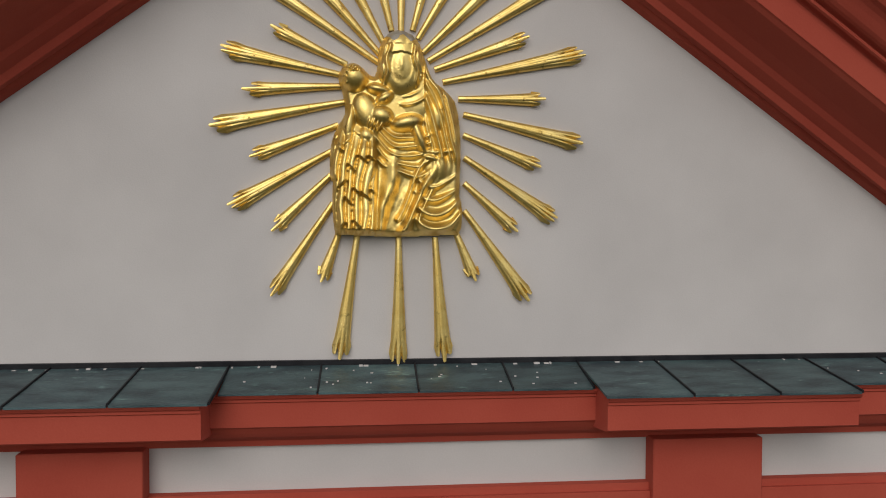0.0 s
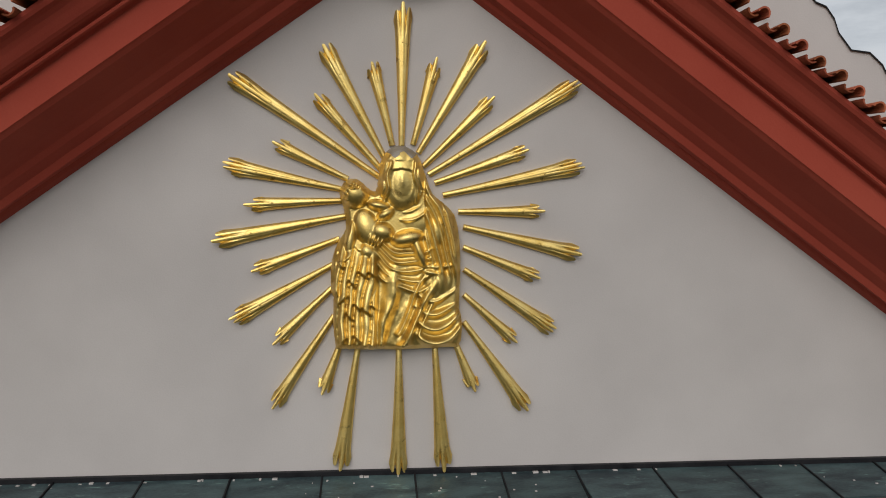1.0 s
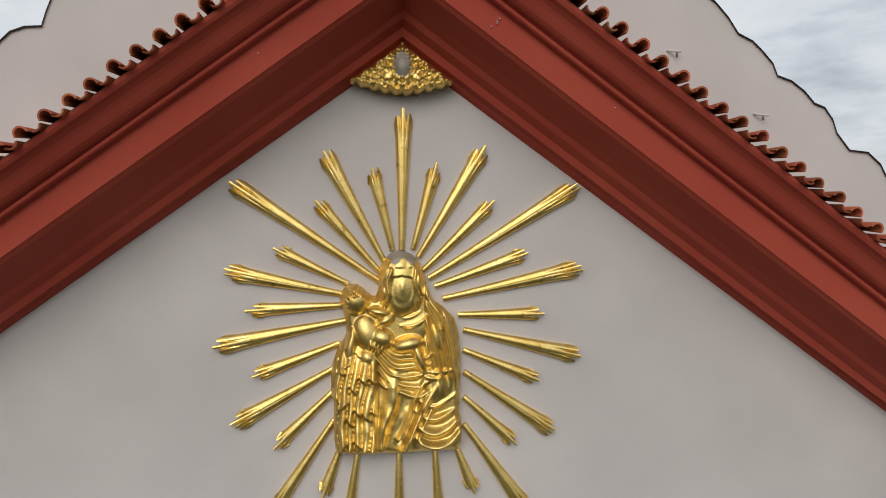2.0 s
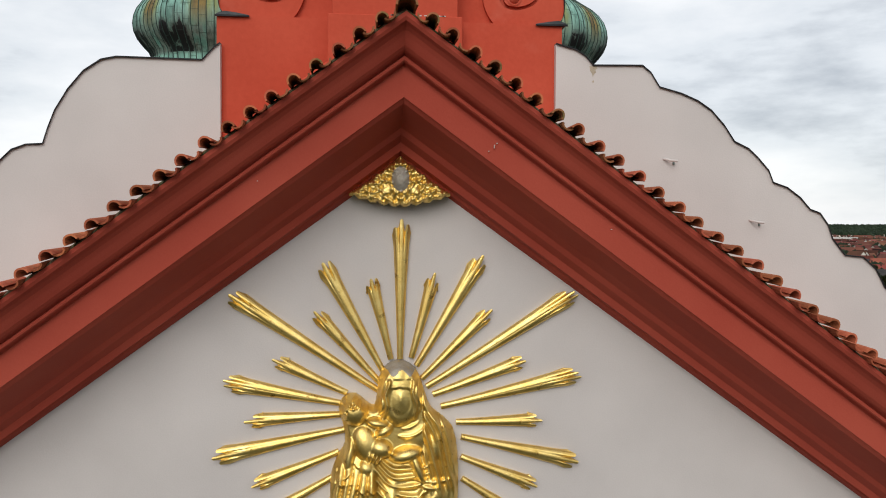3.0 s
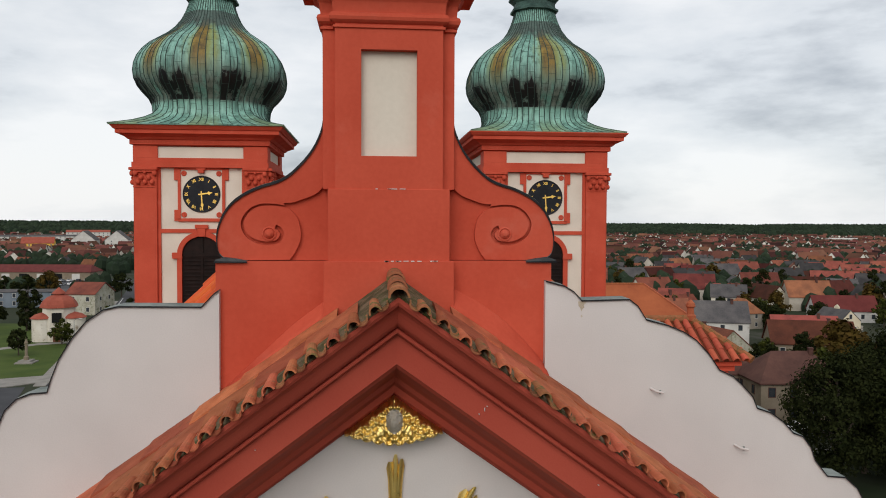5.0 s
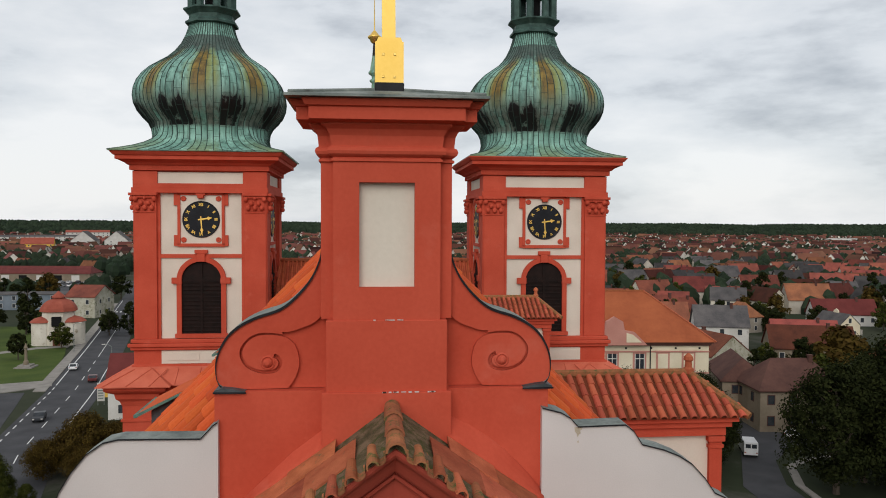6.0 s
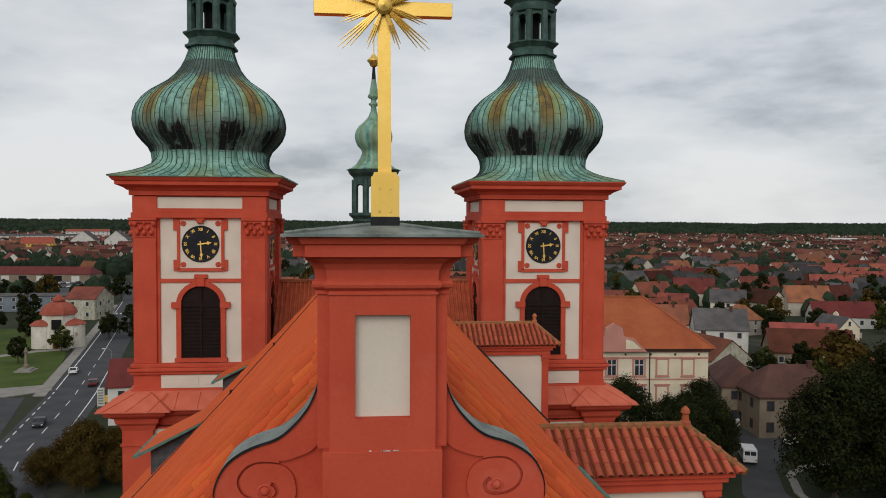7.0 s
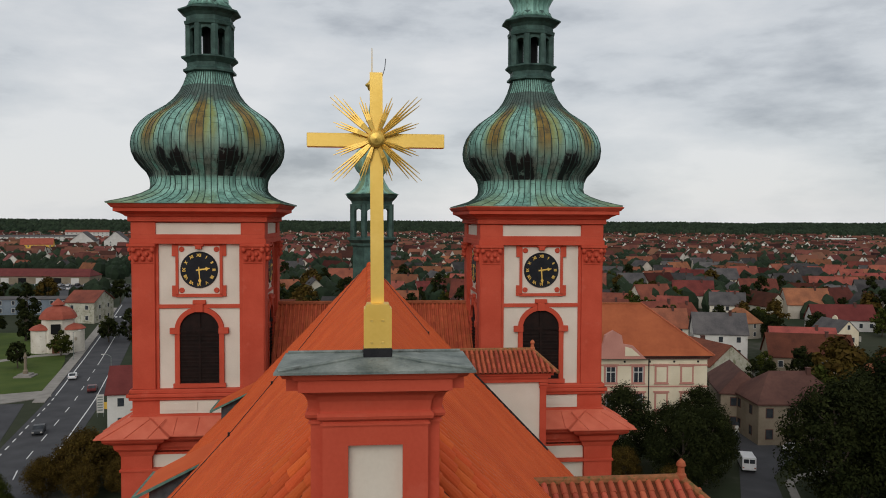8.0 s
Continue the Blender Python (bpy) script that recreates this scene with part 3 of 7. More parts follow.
for k in range(22):
    lz, ly, lx = (33.652, 7.391, rng_p.gauss(0.12, 0.14)) if k < 14 else (34.362, 7.436, rng_p.gauss(0.02, 0.08))
    lw = rng_p.uniform(0.008, 0.045)
    part("paint_loss", B((lx, lx + lw, ly, ly + 0.012 + 0.0005 * k, lz - rng_p.uniform(0.002, 0.007), lz + 0.004)), WHITE, volute_wall)
part("plinth", B((-0.60, 0.60, 7.44, 8.30, 33.2, 34.36), bevel=0.006), RED2, volute_wall)
part("plinth_foot", B((-0.64, 0.64, 7.395, 8.30, 33.0, 33.65), bevel=0.006), RED2, volute_wall)
part("pier_side", B((-0.655, 0.655, 7.565, 7.92, 34.36, 36.02), bevel=0.005), RED2, volute_wall)
# pier front with a real recess for the pale panel
for box in ((-0.53, -0.275, 7.46, 7.88, 34.36, 36.02), (0.275, 0.53, 7.46, 7.88, 34.36, 36.02), (-0.275, 0.275, 7.46, 7.88, 34.36, 34.685), (-0.275, 0.275, 7.46, 7.88, 35.725, 36.02)):
    part("pier_front", B(box), RED2, volute_wall)
part("pale_panel", B((-0.275, 0.275, 7.555, 7.60, 34.685, 35.725)), WHITE2, volute_wall)


def pier_rings(steps):
    rows = []
    for g, z in steps:
        rows.append([(-0.53 - g, 7.46 - g, z), (0.53 + g, 7.46 - g, z), (0.53 + g, 7.56 - g, z), (0.655 + g, 7.56 - g, z), (0.655 + g, 7.92 + g, z), (-0.655 - g, 7.92 + g, z), (-0.655 - g, 7.56 - g, z), (-0.53 - g, 7.56 - g, z)])
    return sweep(rows, None, True, True)


part("pier_necking", pier_rings([(0.0, 35.925), (0.02, 35.93), (0.02, 35.95), (0.0, 35.96)]), RED2, volute_wall)
part("pier_cornice", pier_rings([(0.0, 35.97), (0.02, 35.98), (0.045, 36.0), (0.055, 36.03), (0.045, 36.06), (0.02, 36.075), (0.02, 36.09), (0.03, 36.18), (0.06, 36.24), (0.11, 36.28), (0.11, 36.295), (0.20, 36.31), (0.22, 36.315), (0.22, 36.43), (0.25, 36.44), (0.28, 36.49), (0.28, 36.505)]), RED2, volute_wall)
cap = [[(-0.97, 7.12, 36.51), (0.97, 7.12, 36.51), (0.97, 8.24, 36.51), (-0.97, 8.24, 36.51)], [(-0.97, 7.12, 36.535), (0.97, 7.12, 36.535), (0.97, 8.24, 36.535), (-0.97, 8.24, 36.535)], [(-0.14, 7.42, 36.615), (0.18, 7.42, 36.615), (0.18, 7.76, 36.615), (-0.14, 7.76, 36.615)]]
part("lead_cap", sweep(cap, None, True, True), LEAD, volute_wall)
for s in (-1, 1):
    for yb, ye in ((7.14, 7.45), (8.20, 7.74)):
        part("cap_seam", tube([(s * 0.93, yb, 36.545), (s * 0.5, (yb + ye) / 2, 36.585), (0.02 + s * 0.15, ye, 36.625)], 0.022, 6), LEAD, volute_wall)

# ---- the gilded cross on the pier ----
cross = thing("gilded_cross", (0.02, 7.58, 36.6), "gilded cross with a rayed star on a boxed foot", "cross")
part("collar", B((-0.125, 0.165, 7.45, 7.71, 36.60, 36.705), bevel=0.01), BLACK, cross, "dark metal collar")
part("foot_box", prism([(-0.12, 36.70), (0.16, 36.70), (0.16, 37.10), (0.145, 37.105), (0.13, 37.145), (-0.09, 37.145), (-0.105, 37.105), (-0.12, 37.10)], 7.46, 7.70), GOLD_SMOOTH, cross)
for bx, bz in ((-0.04, 36.98), (0.07, 36.98), (-0.04, 36.76), (0.07, 36.76)):
    part("rivet", B((bx - 0.012, bx + 0.012, 7.452, 7.462, bz - 0.012, bz + 0.012), bevel=0.003), GOLD, cross)
part("shaft", prism([(-0.05, 37.14), (0.085, 37.14), (0.066, 39.47), (-0.062, 39.47)], 7.60, 7.72), GOLD_SMOOTH, cross)
for x0, x1 in ((-0.69, -0.066), (0.068, 0.695)):
    part("arm", B((x0, x1, 7.605, 7.715, 38.72, 38.86), bevel=0.004), GOLD_SMOOTH, cross)
SC = Vector((0.003, 7.575, 38.80))
part("star_boss", lathe([(0.0, -0.01), (0.05, 0.0), (0.085, 0.02), (0.085, 0.03), (0.06, 0.055), (0.0, 0.075)], 24), GOLD_SMOOTH, cross)
boss = cross.children[-1]
boss.data.transform(Matrix.Translation(ORIGIN[cross.name]))
boss.data.transform(Matrix.Translation(SC - ORIGIN[cross.name]) @ Matrix.Rotation(radians(90), 4, "X"))
for quad in range(4):
    for deg, ln in ((17, 0.42), (21, 0.46), (25, 0.40), (38, 0.56), (42, 0.62), (46, 0.60), (50, 0.52), (65, 0.40), (69, 0.45), (73, 0.38)):
        a = radians(90 * quad + (deg if quad % 2 == 0 else 90 - deg))
        d = Vector((math.cos(a), 0, math.sin(a)))
        part("star_ray", tube([SC + d * 0.06, SC + d * 0.2 + Vector((0, -0.01, 0)), SC + d * ln + Vector((0, 0.01, 0))], [0.012, 0.015, 0.003], 5), GOLD_SMOOTH, cross)
part("lightning_rod", tube([(0.02, 7.66, 39.3), (0.09, 7.66, 39.52), (0.10, 7.66, 39.62)], 0.004, 5), BLACK, cross)
# ---- gilded relief with its rays on the gable ----
RAY_MAT = GOLD
RC = Vector((0.05, WALL_Y, 29.62))
RAYS = [  # tip x, tip z, inner x, inner z
    (0.05, 31.72, 0.05, 30.33), (-0.72, 31.32, -0.11, 30.20), (-0.25, 31.18, -0.04, 30.33), (-0.81, 30.83, -0.14, 30.09), (-1.61, 31.00, -0.16, 30.02),
    (-1.23, 30.36, -0.47, 30.00), (-1.66, 30.13, -0.53, 29.90), (-1.46, 29.76, -0.51, 29.79), (-1.77, 29.41, -0.43, 29.65), (-1.40, 29.10, -0.55, 29.42),
    (-1.58, 28.64, -0.61, 29.17), (-1.21, 28.39, -0.62, 28.94), (-1.22, 27.77, -0.60, 28.67), (-0.73, 27.88, -0.54, 28.40), (-0.56, 27.14, -0.37, 28.36),
    (0.03, 27.09, 0.03, 28.35), (0.45, 27.13, 0.38, 28.34), (0.77, 27.88, 0.58, 28.39), (1.29, 27.72, 0.66, 28.60), (1.19, 28.38, 0.66, 28.87),
    (1.56, 28.51, 0.66, 29.12), (1.41, 29.03, 0.65, 29.34), (1.81, 29.28, 0.65, 29.54), (1.47, 29.70, 0.60, 29.69), (1.80, 30.16, 0.45, 29.85),
    (1.30, 30.32, 0.37, 29.97), (1.76, 30.98, 0.31, 30.05)]
RAYS += [(0.95, 30.84, 0.26, 30.13), (0.85, 31.37, 0.21, 30.26), (0.38, 31.20, 0.16, 30.34)]
glory = thing("ray_glory", (RC.x, RC.y, RC.z), "gilded rays fanned round a relief on the wall", "wall ornament")


def ray_mesh(tx, tz, ix, iz, seed):
    """A ray of beaten metal: a rounded bar with shallow flutes that ends in uneven points."""
    r = random.Random(seed)
    L = math.hypot(tx - ix, tz - iz)
    wide = 0.092 if L > 1.1 else 0.076
    points = r.choice((3, 3, 4)) if L > 1.1 else 3
    cols = 4 * points
    cut = [r.uniform(0.0, 0.05) + (0.05 if p in (0, points - 1) else 0.0) for p in range(points)]
    bend = r.uniform(-0.012, 0.012)
    rows = []
    segs = 14
    for k in range(segs + 1):
        s = k / segs
        half = 0.028 + (wide - 0.028) * s ** 1.25
        row = []
        for c in range(cols + 1):
            u = 2 * c / cols - 1
            p = min(points - 1, c * points // cols)
            f = (c / cols * points) % 1.0
            if c == cols:
                f = 1.0
            notch = abs(2 * f - 1)
            e = max(0.0, (s - 0.80) / 0.20)
            al = s * L * 1.02 - e * (cut[p] * 1.2 + 0.085 * notch ** 3)
            dome_h = (0.020 + 0.034 * s ** 0.5) * math.sqrt(max(0.0, 1 - u * u * 0.96))
            flute = 0.003 * s * notch ** 2 + 0.020 * max(0.0, (s - 0.76) / 0.24) * notch ** 4
            row.append((u * half + bend * s * s, -(dome_h - flute * (1 - abs(u) ** 6)) - 0.012, al))
        row.append((half + bend * s * s, 0.014, row[-1][2]))
        row.append((-half + bend * s * s, 0.014, row[0][2]))
        rows.append(row)
    bm = sweep(rows, None, True, True)
    a = math.atan2(tx - ix, tz - iz)
    bm.transform(Matrix.Translation((ix, WALL_Y - 0.012, iz)) @ Matrix.Rotation(a, 4, "Y"))
    return bm


for i, (tx, tz, ix, iz) in enumerate(RAYS):
    tx, ix, tz = tx + 0.018 + 0.025 * max(0.0, tx), ix + 0.008 + 0.02 * max(0.0, ix), tz - 0.010
    ray = part("ray", ray_mesh(tx, tz, ix, iz, i), RAY_MAT, glory)
    for q in (0.3, 0.72):
        p_ = Vector((ix + (tx - ix) * q, WALL_Y - 0.062 - 0.012 * q, iz + (tz - iz) * q))
        part("rivet", B((p_.x - 0.008, p_.x + 0.008, p_.y - 0.008, p_.y + 0.03, p_.z - 0.008, p_.z + 0.008), bevel=0.003), RAY_MAT, ray)

# the relief: one plain draped form
OUT = [(-0.575, 28.36), (-0.60, 28.62), (-0.595, 28.86), (-0.625, 28.92), (-0.615, 29.22), (-0.54, 29.42), (-0.48, 29.52), (-0.50, 29.70), (-0.53, 29.80), (-0.54, 29.90), (-0.47, 29.99), (-0.37, 30.00), (-0.28, 29.93), (-0.20, 29.88), (-0.17, 30.00), (-0.155, 30.15), (-0.09, 30.27), (0.03, 30.33), (0.16, 30.29), (0.24, 30.20), (0.30, 30.02), (0.36, 29.87), (0.46, 29.78), (0.58, 29.66), (0.63, 29.42), (0.64, 29.10), (0.63, 28.74), (0.62, 28.36)]

OUT = eased(OUT + OUT[:1], 2)[:-1]


def inside(x, z):
    c = False
    for i in range(len(OUT)):
        (x0, z0), (x1, z1) = OUT[i], OUT[i - 1]
        if (z0 > z) != (z1 > z) and x < (x1 - x0) * (z - z0) / (z1 - z0) + x0:
            c = not c
    return c


def edge_gap(x, z):
    best = 9.0
    for i in range(len(OUT)):
        (x0, z0), (x1, z1) = OUT[i], OUT[i - 1]
        dx, dz = x1 - x0, z1 - z0
        t = max(0, min(1, ((x - x0) * dx + (z - z0) * dz) / (dx * dx + dz * dz)))
        best = min(best, math.hypot(x - x0 - t * dx, z - z0 - t * dz))
    return best


def bump_at(x, z, cx, cz, rx, rz, h, turn=0.0):
    c, s = math.cos(radians(turn)), math.sin(radians(turn))
    u, v = ((x - cx) * c + (z - cz) * s) / rx, (-(x - cx) * s + (z - cz) * c) / rz
    q = 1 - u * u - v * v
    return h * math.sqrt(q) if q > 0 else 0.0


def crest(d, w, h):
    return h * math.exp(-(d / w) ** 2)


# slung swags on the other side: height, curvature, width, depth
SWAGS = ((28.43, 2.4, 0.055, 0.085), (28.58, 2.1, 0.045, 0.075), (28.71, 1.8, 0.030, 0.055), (28.83, 2.6, 0.026, 0.050), (29.14, 1.0, 0.030, 0.045))
# slanting folds in the middle: foot, slope, width, depth
SLANTS = ((-0.17, 0.22, 0.050, 0.075), (-0.03, 0.42, 0.030, 0.060), (0.07, 0.50, 0.045, 0.105), (0.19, 0.42, 0.026, 0.070))


def drapery(x, z):
    """Ridges of cloth: ruffled layers with zigzag hems, slanting folds, slung arcs and swags."""
    h = 0.0
    n1 = 0.03 * noise.noise(Vector((x * 4.0, z * 3.0, 1.7)))
    n2 = 0.5 + 0.5 * noise.noise(Vector((x * 6.0, z * 5.0, 4.2)))
    fine = noise.noise(Vector((x * 15.0, z * 9.0, 2.9)))
    if x < -0.16 and z < 29.40:
        fade = clamp01((29.42 - z) / 0.25) * clamp01((-0.16 - x) / 0.05)
        lean = x + 0.10 * (29.0 - z) + 1.6 * n1
        q = (lean + 0.75 + 0.02 * math.sin(9 * z)) / 0.079
        u = 2 * (q % 1.0) - 1
        own = random.Random(int(q) + 3)
        pitch = 0.27 + 0.16 * own.random()
        up_ = (z - 28.33 - 0.14 * own.random() - 0.035 * u * own.choice((-1, 1))) / pitch
        ruffle = (1 - up_ % 1.0) ** 1.5
        h = fade * (0.025 + 0.030 * own.random() + 0.062 * math.sqrt(1 - u * u) + 0.045 * ruffle + 0.008 * fine)
    if -0.22 < x < 0.44 and z < 29.20:
        fade = clamp01((29.22 - z) / 0.2) * clamp01((0.44 - x) / 0.15)
        for k, (foot, slope, w, deep) in enumerate(SLANTS):
            line = foot + slope * (z - 28.35) + 2.0 * n1
            end = 28.36 + 0.13 * (k % 2) + 0.5 * abs(x - line)
            if z > end:
                h = max(h, fade * (0.65 + 0.5 * n2) * crest(x - line, w, deep) + 0.012 * fine)
    if -0.2 < x < 0.34 and 28.85 < z < 29.6:
        for k in range(5):
            h = max(h, crest(z - (28.93 + 0.085 * k + 1.7 * (x - 0.06) ** 2 - 0.30 * (x - 0.1) + 1.8 * n1), 0.020, 0.030 + 0.026 * n2))
    if x > 0.15 and z < 29.25:
        fade = clamp01((x - 0.15) / 0.10)
        for z0, bend, w, deep in SWAGS:
            h = max(h, fade * (0.65 + 0.5 * n2) * crest(z - (z0 + bend * (x - 0.40) ** 2 + 1.6 * n1), w, deep))
    if x > 0.28 and z > 28.9:
        for x0, w, deep in ((0.33, 0.018, 0.045), (0.40, 0.030, 0.075), (0.475, 0.022, 0.055), (0.535, 0.028, 0.075), (0.595, 0.020, 0.05)):
            h = max(h, clamp01((z - 28.9) / 0.2) * crest(x - (x0 - 0.20 * (z - 29.3) - 0.25 * (z - 29.3) ** 2 + 1.6 * n1), w, deep))
    return h


def relief_depth(x, z):
    g = min(edge_gap(x, z) / 0.06, 1.0)
    h = 0.08 + 0.10 * math.sqrt(max(0, 1 - (x / 0.70) ** 2)) + 1.15 * drapery(x, z)
    # veil: layered ridges round a plain oval head
    r1 = math.hypot((x - 0.05) / 0.215, (z - 30.00) / 0.335)
    if r1 < 1.0 and z > 29.60:
        h = max(h, 0.13 + 0.13 * math.sqrt(1 - r1 * r1))
        if z < 30.17:
            spread = 0.10 * (30.05 - z)
            for x0, way, w, deep in ((-0.072, -1, 0.016, 0.045), (-0.115, -1, 0.012, 0.040), (-0.150, -1, 0.010, 0.030), (0.185, 1, 0.016, 0.045), (0.225, 1, 0.013, 0.045), (0.262, 1, 0.010, 0.035)):
                h += crest(x - x0 - way * spread - 0.012 * math.sin(26 * z + 3 * way), w, deep)
        else:
            h += 0.010 * abs(math.sin(22 * x + 1.0)) * clamp01((30.26 - z) / 0.06)
    q = math.hypot((x - 0.058) / 0.110, (z - 29.965) / 0.185)
    if q < 1 and z < 30.085 - 1.5 * (x - 0.055) ** 2:
        edge = clamp01((1 - q) / 0.35)
        h = (1 - edge) * min(h, 0.235) + edge * (0.198 + 0.055 * math.sqrt(1 - q * q) + crest(x - 0.062, 0.022, 0.012) * clamp01((30.05 - z) / 0.05) * clamp01((z - 29.90) / 0.06))
    h = max(h, 0.10 + bump_at(x, z, 0.07, 29.77, 0.070, 0.12, 0.09))
    # smaller plain form beside it: head with curls, trunk and limbs
    curl = 0.034 * math.sin(95 * x + 20 * z) * math.sin(90 * z - 15 * x) if z > 29.89 or x < -0.45 else 0.0
    h = max(h, 0.15 + bump_at(x, z, -0.385, 29.855, 0.130, 0.148, 0.15, 8) + curl)
    h = max(h, 0.13 + bump_at(x, z, -0.27, 29.52, 0.13, 0.21, 0.12, 20))
    h = max(h, 0.16 + bump_at(x, z, -0.16, 29.74, 0.115, 0.055, 0.11, -12), 0.16 + bump_at(x, z, -0.10, 29.66, 0.10, 0.055, 0.10, 34))
    h = max(h, 0.14 + bump_at(x, z, -0.435, 29.40, 0.055, 0.21, 0.10, -7))
    h = max(h, 0.15 + bump_at(x, z, -0.13, 29.49, 0.125, 0.10, 0.13, -20))
    h = max(h, 0.16 + bump_at(x, z, 0.11, 29.43, 0.16, 0.085, 0.14, 14))
    h = max(h, 0.15 + bump_at(x, z, 0.225, 29.30, 0.058, 0.19, 0.13, 20))
    h = max(h, 0.14 + bump_at(x, z, 0.335, 29.10, 0.10, 0.038, 0.10, -14))
    for k in range(4):
        h = max(h, 0.17 + bump_at(x, z, -0.245 + 0.035 * k, 29.43 - 0.012 * k, 0.016, 0.075, 0.10, -12 - 6 * k))
    h = max(h, 0.13 + bump_at(x, z, -0.27, 29.30, 0.085, 0.10, 0.13, 30))
    h = max(h, 0.11 + bump_at(x, z, 0.39, 29.50, 0.12, 0.20, 0.10, -12), 0.06 + bump_at(x, z, 0.40, 28.99, 0.19, 0.24, 0.15, 0) + 0.6 * drapery(x, z), 0.09 + bump_at(x, z, 0.20, 29.60, 0.22, 0.20, 0.11, -20) + crest(z - (29.60 + 2.2 * (x - 0.10) ** 2), 0.014, 0.022) + crest(z - (29.68 + 2.6 * (x - 0.08) ** 2), 0.012, 0.018))
    return h * (0.30 + 0.70 * g ** 0.5)


bm = bmesh.new()
STEP = 0.0078
grid = {}
nx, nz = int(1.30 / STEP), int(2.02 / STEP)
for i in range(nx + 1):
    for j in range(nz + 1):
        x, z = -0.65 + i * STEP, 28.345 + j * STEP
        if inside(x, z):
            grid[i, j] = bm.verts.new((x, WALL_Y - relief_depth(x, z), z))
for _ in range(2):
    eased = {k: sum(grid.get(m, v).co.y for m in ((k[0] - 1, k[1]), (k[0] + 1, k[1]), (k[0], k[1] - 1), (k[0], k[1] + 1))) / 4 for k, v in grid.items()}
    for k, v in grid.items():
        v.co.y = 0.55 * v.co.y + 0.45 * eased[k]
for (i, j), v in list(grid.items()):
    q = [grid.get(k) for k in ((i, j), (i + 1, j), (i + 1, j + 1), (i, j + 1))]
    if all(q):
        bm.faces.new(q)
rim = [e for e in bm.edges if e.is_boundary]
ret = bmesh.ops.extrude_edge_only(bm, edges=rim)
for v in [g for g in ret["geom"] if isinstance(g, bmesh.types.BMVert)]:
    v.co.y = WALL_Y - 0.002
bmesh.ops.delete(bm, geom=[v for v in bm.verts if not v.link_faces], context="VERTS")
relief_home = Vector((0.03, WALL_Y, 28.35))
bmesh.ops.recalc_face_normals(bm, faces=bm.faces[:])
bm.transform(Matrix.Translation(-relief_home))
me = bpy.data.meshes.new("gilded_relief")
bm.to_mesh(me)
bm.free()
me.materials.append(GOLD)
me.materials.append(BARE)
for f in me.polygons:
    f.use_smooth = True
    if f.center.z > 30.225 - relief_home.z + 0.03 * math.sin(40 * f.center.x):
        f.material_index = 1
relief = tagged(new("gilded_relief", me), "gilded draped relief fixed to the pale gable wall", "relief")
relief.location = relief_home

# small winged gilded ornament under the apex
bm = bmesh.new()
grid = {}
S2 = 0.010
for i in range(100):
    for j in range(56):
        x, z = -0.45 + i * S2, 31.80 + j * S2
        u = abs(x - AX) / 0.49
        if u > 1:
            continue
        top = 32.33 - 0.37 * u ** 0.9 - 0.012 * abs(math.sin(13 * u))
        bot = 31.82 + 0.105 * u ** 1.5 + 0.022 * (1 - abs(math.sin(14 * u)))
        if not bot < z < top:
            continue
        row_ = (z - bot) / max(0.05, top - bot) * (2.2 + 2.0 * (1 - u))
        cell = (u * 9.0 + 0.5 * (int(row_) % 2)) % 1.0 - 0.5
        h = 0.05 + 0.03 * (1 - u) + 0.055 * math.sqrt(max(0.0, 1 - 3.6 * cell * cell)) * (1 - 0.55 * (row_ % 1.0)) + 0.014 * math.sin(150 * cell * 0.2 + 8 * row_)
        h = max(h, 0.07 + bump_at(x, z, AX, 32.08, 0.095, 0.135, 0.085) + 0.006 * noise.noise(Vector((x * 30, z * 30, 0))))
        h = max(h, 0.05 + bump_at(x, z, AX + 0.13, 31.98, 0.07, 0.06, 0.07), 0.05 + bump_at(x, z, AX - 0.13, 31.98, 0.07, 0.06, 0.07))
        g = min((z - bot) / 0.03, (top - z) / 0.03, 1)
        grid[i, j] = bm.verts.new((x, WALL_Y - h * (0.3 + 0.7 * g) - 0.15, z))
for (i, j), v in list(grid.items()):
    q = [grid.get(k) for k in ((i, j), (i + 1, j), (i + 1, j + 1), (i, j + 1))]
    if all(q):
        bm.faces.new(q)
ret = bmesh.ops.extrude_edge_only(bm, edges=[e for e in bm.edges if e.is_boundary])
for v in [g for g in ret["geom"] if isinstance(g, bmesh.types.BMVert)]:
    v.co.y = WALL_Y - 0.001
bmesh.ops.delete(bm, geom=[v for v in bm.verts if not v.link_faces], context="VERTS")
bmesh.ops.recalc_face_normals(bm, faces=bm.faces[:])
home = Vector((AX, WALL_Y, 31.8))
bm.transform(Matrix.Translation(-home))
me = bpy.data.meshes.new("winged_ornament")
bm.to_mesh(me)
bm.free()
me.materials.append(GOLD)
me.materials.append(BARE)
for f in me.polygons:
    f.use_smooth = True
    if math.hypot(f.center.x / 0.085, (f.center.z - 0.29) / 0.12) < 1:
        f.material_index = 1
wing = tagged(new("winged_ornament", me), "gilded feathered relief ornament under the gable apex", "ornament")
wing.location = home
# ---- the great roof behind, with its wings and dormers ----
RIDGE, SLOPE, Y0, Y1 = 35.80, 1.05, 8.2, 37.6
EAVE = 11.6


def dip(y):
    """The roof sinks a little towards its front end."""
    return 0.11 * max(0.0, 12.3 - y) ** 2


